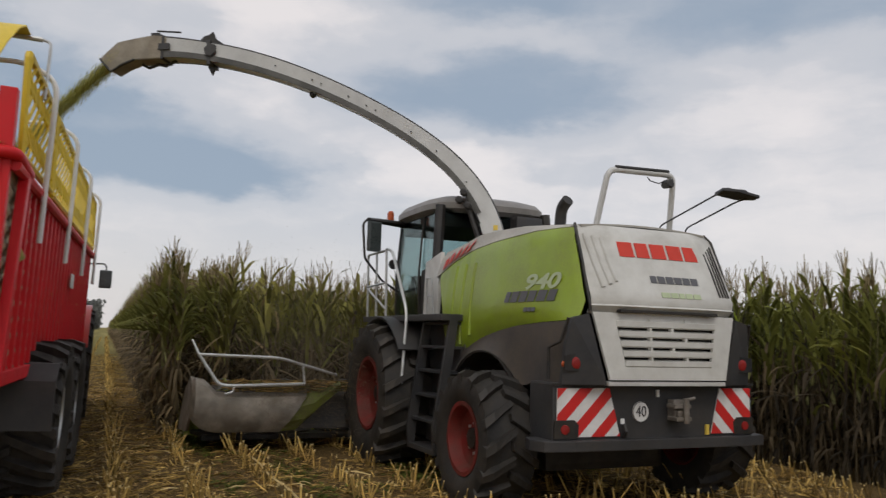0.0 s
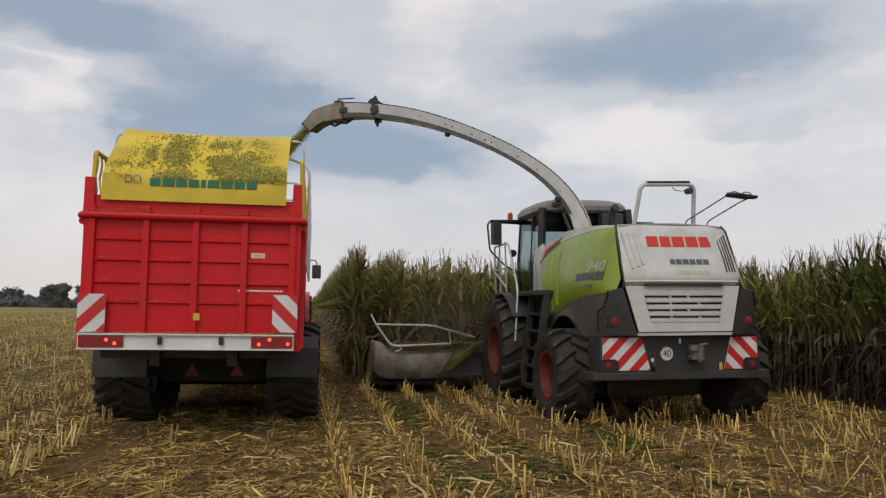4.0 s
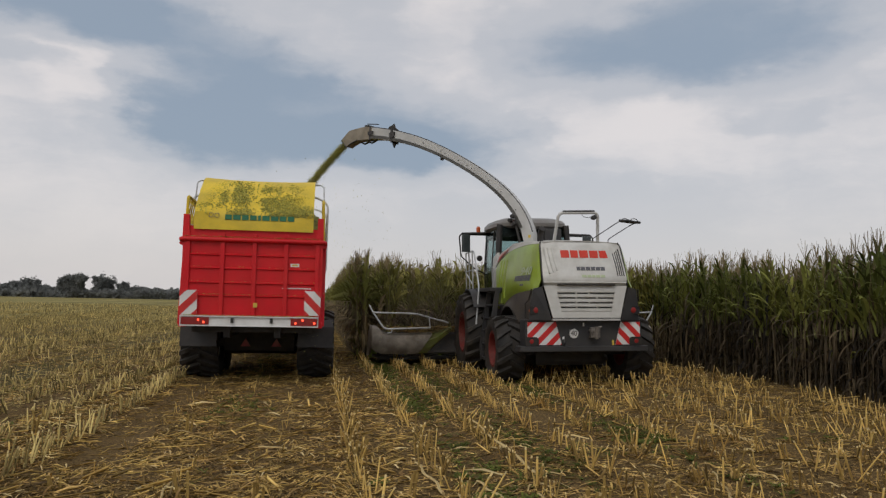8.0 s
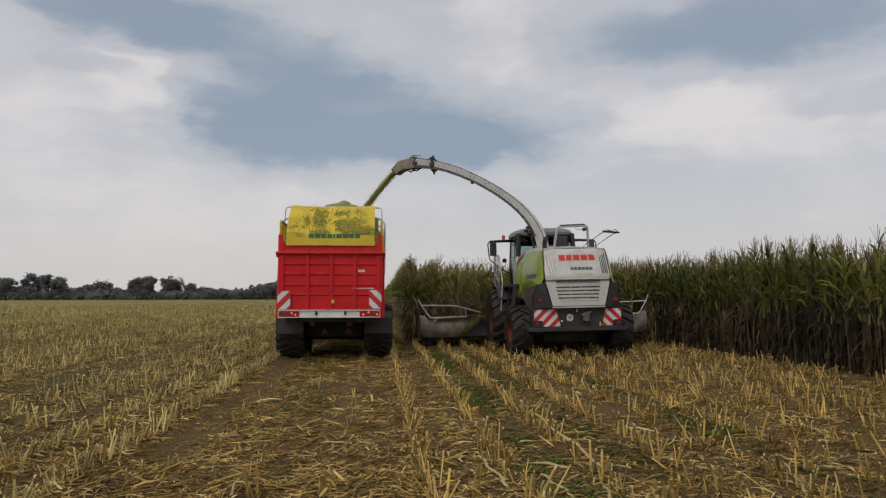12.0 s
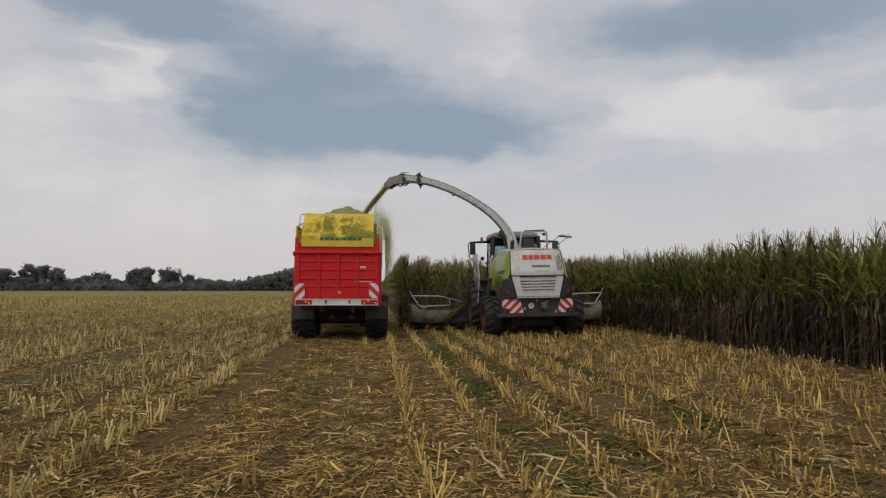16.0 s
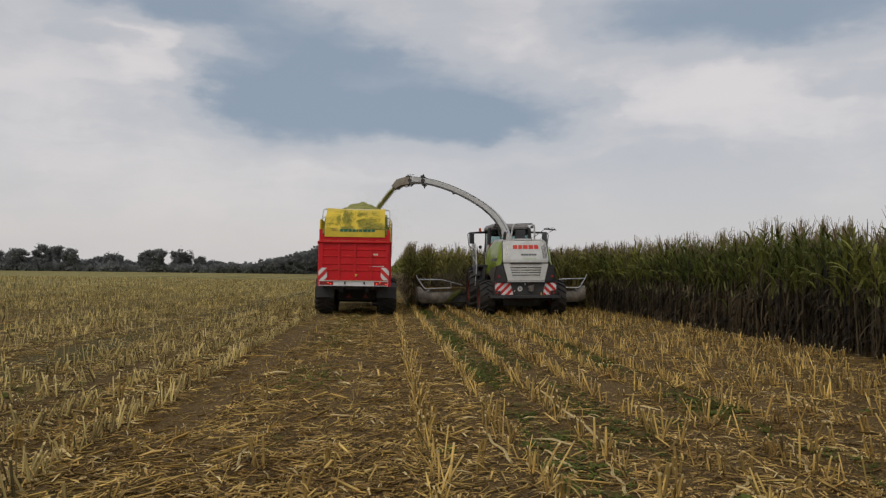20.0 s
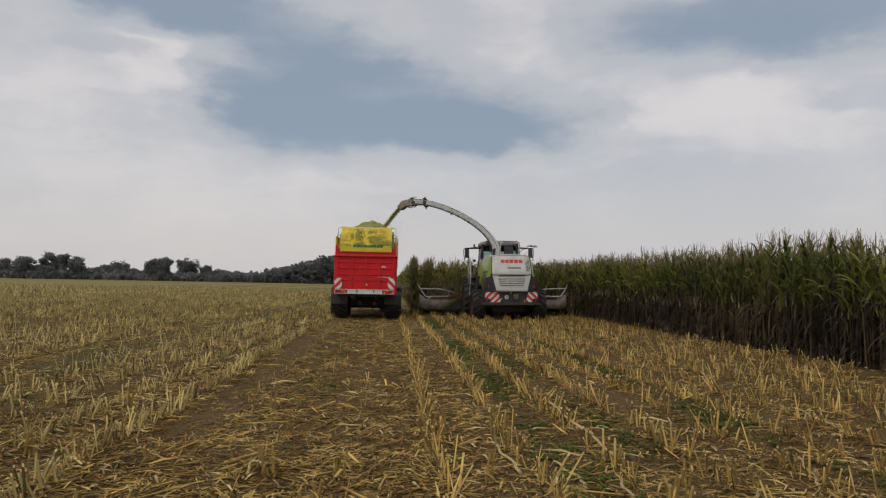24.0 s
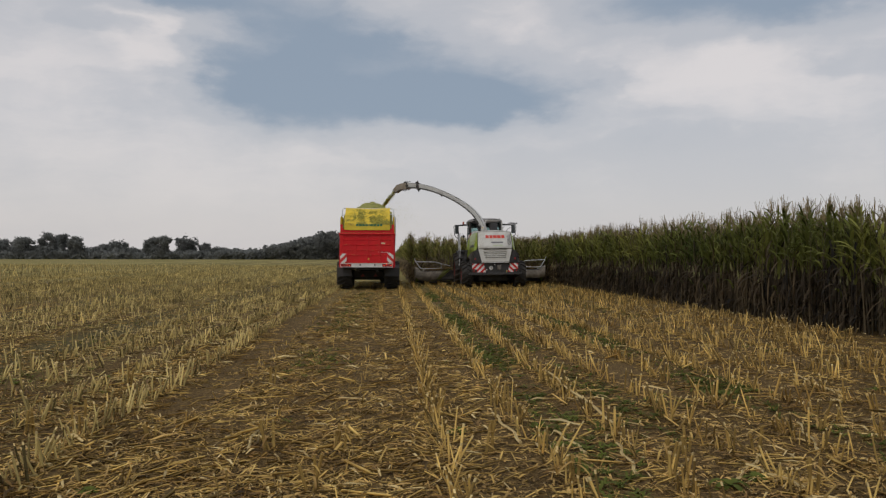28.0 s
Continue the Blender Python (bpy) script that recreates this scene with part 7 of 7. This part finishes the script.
def build_tractor():
    tc = tagged(new("tractor"), "red tractor pulling the wagon", "tractor")
    bm = B()
    box(bm, -0.35, 0.35, 0.4, 4.2, 0.55, 0.95, 0.05)
    part("chassis", bm, M_BLACK, tc)
    bm = B()
    loft(bm, [[(-0.42, 1.9, 0.95), (0.42, 1.9, 0.95), (0.45, 1.9, 1.75), (0.3, 1.9, 1.9), (-0.3, 1.9, 1.9), (-0.45, 1.9, 1.75)], [(-0.38, 4.3, 0.95), (0.38, 4.3, 0.95), (0.40, 4.3, 1.5), (0.25, 4.3, 1.62), (-0.25, 4.3, 1.62), (-0.40, 4.3, 1.5)]])
    smooth(part("bonnet", bm, M_TRRED, tc, "red bonnet"))
    bm = B()
    box(bm, -0.85, 0.85, 0.2, 1.95, 1.3, 1.5, 0.04)
    part("cab_floor", bm, M_TRRED, tc)
    bm = B()
    box(bm, -0.9, 0.9, 0.05, 2.1, 2.85, 3.02, 0.06)
    part("cab_roof", bm, M_TRRED, tc, "red cab roof")
    for s in (-1, 1):
        for y in (0.2, 1.0, 1.95):
            bm = B()
            tube(bm, [(s * 0.82, y, 1.45), (s * 0.78, y, 2.9)], 0.035, 6)
            part("cab_pillar", bm, M_BLACK, tc)
        bm = B()
        plate(bm, [(s * 0.8, 0.2, 1.5), (s * 0.8, 1.95, 1.5), (s * 0.77, 1.95, 2.86), (s * 0.77, 0.2, 2.86)], 0.008)
        part("side_window", bm, M_GLASS, tc).visible_shadow = False
        bm = B()
        arc = [(0.9 + 1.05 * math.cos(a), 0.95 + 1.02 * math.sin(a)) for a in [math.pi * (0.12 + 0.78 * k / 10) for k in range(11)]]
        patch(bm, [[(s * 0.6, y, z) for y, z in arc], [(s * 1.42, y, z) for y, z in arc]], 0.04)
        smooth(part("fender", bm, M_TRRED, tc, "red rear fender"))
        w = wheel(tc, "rear_wheel", 0.95, 0.65, 0.50, 20, (M_RUBBER, M_RIM), s)
        w.location = (s * 1.15, 0.9, 0.95)
        TRACTOR_WHEELS.append((w, 0.95))
        w = wheel(tc, "front_wheel", 0.70, 0.52, 0.38, 18, (M_RUBBER, M_RIM), s)
        w.location = (s * 1.10, 3.55, 0.70)
        TRACTOR_WHEELS.append((w, 0.70))
        bm = B()
        tube(bm, rounded([(s * 0.82, 1.9, 2.74), (s * 1.54, 1.75, 2.78), (s * 1.58, 1.75, 2.72), (s * 1.58, 1.75, 2.62)], 0.05, 3), 0.016, 6)
        arm = part("mirror_arm", bm, M_BLACK, tc)
        bm = B()
        box(bm, s * 1.58 - 0.11, s * 1.58 + 0.11, 1.71, 1.78, 2.32, 2.66, 0.035)
        part("mirror", bm, M_MIRROR, arm, "dark side mirror")
    return tc


TRACTOR_WHEELS = []


# ================= chopped maize in the air =================
def flake_bag(rng, n, place, size=(0.006, 0.02)):
    bag = Bag()
    for i in range(n):
        c = Vector(place(i))
        a = Vector((rng.gauss(0, 1), rng.gauss(0, 1), rng.gauss(0, 1))).normalized() * rng.uniform(*size)
        b = a.orthogonal().normalized() * a.length * 0.6
        k = len(bag.V)
        bag.V += [tuple(c + a), tuple(c + b), tuple(c - a), tuple(c - b)]
        bag.Q.append((k, k + 1, k + 2, k + 3))
        bag.I.append(0)
    return bag.done()


def jet_point(t):
    """Point of the jet, t seconds after it leaves the spout, in the spout's space."""
    return Vector((6.36 + 7.6 * t, 0, 2.56 - 5.9 * t - 4.0 * t * t))


JET_TIME = 0.27


def build_jet(sp):
    """The jet as lumps of flakes that ride down from the spout into the wagon."""
    rng = random.Random(41)
    lumps = []
    for k in range(12):
        def place(i):
            return (rng.gauss(0, 0.17), rng.gauss(0, 0.07), rng.gauss(0, 0.055))
        V, Q, I = flake_bag(rng, 3000, place, (0.005, 0.014))
        # draw the lump out along the jet
        V = V @ np.array([[0.8, 0, -0.66], [0, 1, 0], [0.45, 0, 0.6]])
        ob = new("chaff_lump", quads_mesh("chaff_lump", V, Q, I, [M_CHAFF]))
        stuff(ob, sp, "lump of chopped maize in the jet")
        lumps.append(ob)
    return lumps


def build_spray(tr):
    """Loose flakes drifting round the load."""
    rng = random.Random(43)
    out = []
    for k in range(6):
        def place(i):
            return (rng.gauss(0, 0.45), rng.gauss(0, 1.1), rng.gauss(0, 0.6))
        V, Q, I = flake_bag(rng, 130, place, (0.004, 0.014))
        ob = new("flying_chaff", quads_mesh("flying_chaff", V, Q, I, [M_CHAFF]))
        stuff(ob, tr, "loose flakes of chopped maize blowing in the air")
        out.append(ob)
    return out


def build_dust(hv):
    """Fine dust and leaf bits that hang round the header and the front wheel."""
    rng = random.Random(45)
    out = []
    for k in range(3):
        def place(i):
            return (rng.gauss(0, 0.55), rng.gauss(0, 0.5), max(-0.9, rng.gauss(0, 0.5)))
        V, Q, I = flake_bag(rng, 13000, place, (0.003, 0.008))
        ob = new("chaff_dust", quads_mesh("chaff_dust", V, Q, I, [M_DUST]))
        stuff(ob, hv, "fine dust and leaf bits in the air")
        out.append(ob)
    return out


def build_mist(tr):
    """Fine chaff that hangs over the full load and drifts off to the side."""
    rng = random.Random(53)
    out = []
    for k in range(4):
        def place(i):
            return (rng.gauss(0, 0.5), rng.gauss(0, 0.7), rng.gauss(0, 0.35))
        V, Q, I = flake_bag(rng, 3000, place, (0.0025, 0.007))
        ob = stuff(new("chaff_mist", quads_mesh("chaff_mist", V, Q, I, [M_CHAFF])), tr, "fine chaff drifting over the load")
        out.append(ob)
    return out


def stuff(ob, parent, label):
    """A part of many loose bits."""
    ob.parent = parent
    ob["label"], ob["kind"] = label, "stuff"
    return ob


def build_spill(tr):
    """Lumps of chopped maize that fall over the wagon's side for a while."""
    rng = random.Random(47)
    out = []
    for k in range(7):
        def place(i):
            return (abs(rng.gauss(0, 0.13)), rng.gauss(0, 0.75), rng.gauss(0, 0.28))
        V, Q, I = flake_bag(rng, 1700, place, (0.006, 0.020))
        ob = new("spilling_chaff", quads_mesh("spilling_chaff", V, Q, I, [M_CHAFF]))
        stuff(ob, tr, "chopped maize spilling over the side")
        out.append(ob)
    return out


# ================= build and motion =================
HARVESTER_Y = [(0.0, 6.16), (0.5, 6.66), (1.0, 7.15), (1.5, 7.70), (2.0, 8.19), (3.0, 9.17), (4.0, 10.17), (5.5, 12.01), (7.0, 13.69), (8.5, 15.29), (10.0, 17.36), (11.5, 19.31), (13.0, 21.22), (15.0, 23.60), (17.0, 25.78), (19.0, 27.81), (21.0, 29.76), (23.0, 32.47), (25.0, 34.89), (26.5, 36.71), (28.0, 38.73)]
WAGON_Y = [(0.0, 5.80), (0.5, 6.20), (1.0, 6.65), (1.5, 7.09), (2.0, 7.55), (3.0, 8.52), (4.0, 9.54), (5.5, 11.47), (7.0, 13.19), (8.5, 14.96), (10.0, 16.62), (11.5, 18.26), (13.0, 19.81), (15.0, 21.91), (17.0, 24.15), (19.0, 26.37), (21.0, 28.68), (23.0, 30.88), (25.0, 32.95), (26.5, 34.57), (28.0, 36.19)]
# seconds, swing of the spout to the side, lift
SPOUT_TURN = [(0, 34.2, -1.0), (1, 35.4, -1.2), (3, 36.6, -1.9), (5.5, 36.2, -1.7), (6, 37.6, -0.5), (7, 42.1, 2.7), (8, 43.5, 2.7), (9, 45.4, 3.3), (10, 44.9, 3.6), (11, 44.2, 3.2), (12, 42.9, 2.2), (12.5, 43.6, 2.5), (17, 41.2, -0.4), (22.5, 41.1, -2.2), (25, 40.6, -1.9), (28, 39.8, -2.6)]
HARVESTER_X, HARVESTER_LEAN = 5.19, -1.09


def wagon_x(t):
    return -1.142 - 0.589 * math.exp(-t / 3)


def veer(t):
    """The wagon still follows the tractor to the right in the first seconds."""
    return 2.8 * math.exp(-t / 2.5)


def bob(t):
    return 0.09 * math.exp(-t / 0.3)


def along(rows, t):
    return float(np.interp(t, [r[0] for r in rows], [r[1] for r in rows]))


def spout_pose(turn, lift):
    """The spout swings about its foot behind the cab."""
    return pose(0, 0, 0, 0, -HARVESTER_LEAN, 0) @ pose(0, 3.02, 3.2, 0, 0, 180 - turn) @ pose(0, 0, 0, 0, -lift, 0)


harvester, spout = build_harvester()
build_header(harvester)
wagon = build_wagon()
load = build_load(wagon)
tractor = build_tractor()
jet = build_jet(spout)
spray = build_spray(wagon)
spill = build_spill(wagon)
dust = build_dust(harvester)
mist = build_mist(wagon)
build_trees()
swaths = build_maize()
build_stubble()
build_straw()
build_weeds()


def spin(things, track):
    for ob, r in things:
        base = ob.location.copy()
        rows, t, y0 = [], 0.0, along(track, 0)
        while t < 28.01:
            a = -math.degrees((along(track, t) - y0) / r)
            rows.append((t, pose(base.x, base.y, base.z, a, 0, 0)))
            t += 0.5
        walk(ob, rows)


def motions():
    walk(harvester, [(t, pose(HARVESTER_X, y, 0, 0, HARVESTER_LEAN, 0)) for t, y in HARVESTER_Y])
    walk(spout, [(t, spout_pose(a, b)) for t, a, b in SPOUT_TURN])
    walk(wagon, [(t, pose(wagon_x(t), y, bob(t), 0, 0, -veer(t))) for t, y in WAGON_Y])
    walk(load, [(t, pose(wagon_x(t), y, 2.75 + 1.06 * min(1, t / 12.5) + bob(t), 0, 0, -veer(t))) for t, y in WAGON_Y])
    walk(tractor, [(t, pose(wagon_x(t) + 5.0 * math.sin(radians(veer(t))) - 0.35 * min(1, max(0, (t - 3.5) / 3)), y + WAGON_LEN + 0.75, 0)) for t, y in WAGON_Y])
    spin(WHEELS, HARVESTER_Y)
    spin(TRAILER_WHEELS, WAGON_Y)
    spin(TRACTOR_WHEELS, WAGON_Y)
    # lumps of the jet, one after the other, down and back into the spout
    n = len(jet)
    for k, ob in enumerate(jet):
        rows, t = [], 0.0
        while t < 28.01:
            f = (t / JET_TIME + k / n) % 1.0
            p = jet_point(f * JET_TIME)
            rows.append((t, pose(p.x, p.y, p.z)))
            t += 1 / 30
        walk(ob, rows)
    for k, ob in enumerate(spray):
        rows, t = [], 0.0
        while t < 28.01:
            f = (t * 0.45 + k / 6) % 1.0
            if t < 4.6:
                rows.append((t, pose(0, 2.5 + k * 0.6, 2.2)))
                t += 0.2
                continue
            rows.append((t, pose(1.5 + 0.4 * math.sin(k * 2.1 + t * 0.3) - 0.2 * f, 1.6 + k * 0.6, 4.0 - 3.4 * f, 0, 0, 20 * math.sin(t + k))))
            t += 0.2
        walk(ob, rows)
    for k, ob in enumerate(dust):
        rows, t = [], 0.0
        while t < 28.01:
            rows.append((t, pose(-2.1 - 0.35 * k + 0.15 * math.sin(t * 1.3 + k), 4.3 + 0.15 * math.sin(t * 0.9 + 2 * k), 1.25 + 0.1 * math.sin(t * 1.7 + k), 0, 0, 12 * math.sin(t * 0.7 + k))))
            t += 0.4
        walk(ob, rows)
    # the mist rises once the load stands above the racks
    for k, ob in enumerate(mist):
        a = 11.0 + 0.6 * k
        rows, t = [(0, pose(0.2, 4.0 + 0.5 * k, 2.0)), (a, pose(0.2, 4.0 + 0.5 * k, 2.0))], a + 1.5
        while t < 28.01:
            f = (t * 0.35 + k / 4) % 1.0
            rows.append((t, pose(0.3 + 1.3 * f * (k % 2) - 0.7 * f * (1 - k % 2), 3.6 + 0.6 * k, 4.0 + 0.35 * math.sin(3.1 * f) - 0.5 * f, 0, 0, 15 * math.sin(t + k))))
            t += 0.25
        walk(ob, rows)
    # spill over the side between the fifteenth and the nineteenth second
    for k, ob in enumerate(spill):
        inside = pose(0.3, 4.2 + 0.2 * k, 2.9)
        rows, t = [(0, inside), (14.0 + 0.1 * k, inside)], 14.4 + 0.13 * k
        while t < 19.4:
            f = ((t - 14.4) / 0.9 + k / 7) % 1.0
            rows.append((t, pose(1.0 + 0.45 * min(1, f * 2.5), 4.2 + 0.2 * k, 3.95 - (1.9 if t < 16.8 else 3.2) * f * f - 0.1 * f)))
            t += 0.1
        rows += [(20.2 + 0.1 * k, inside), (28, inside)]
        walk(ob, rows)
    # the maize goes down where the header reaches it
    ts = np.arange(0, 28.01, 0.05)
    ys = np.array([along(HARVESTER_Y, t) for t in ts]) + 6.1
    for ob, y in swaths:
        hit = float(np.interp(y, ys, ts, left=-9, right=99))
        up, down = pose(0, y, 0), pose(0, y + 0.7, -3.3, -28, 0, 0)
        if hit > 27.5 or hit < 0.05:
            continue
        a, b = max(0.0, hit - 0.15), hit + 0.65
        if a < 0.05:
            rows = [(0, up), (b, down), (28, down)]
        else:
            rows = [(0, up), (a, up), (b, down), (28, down)]
        walk(ob, rows)


motions()
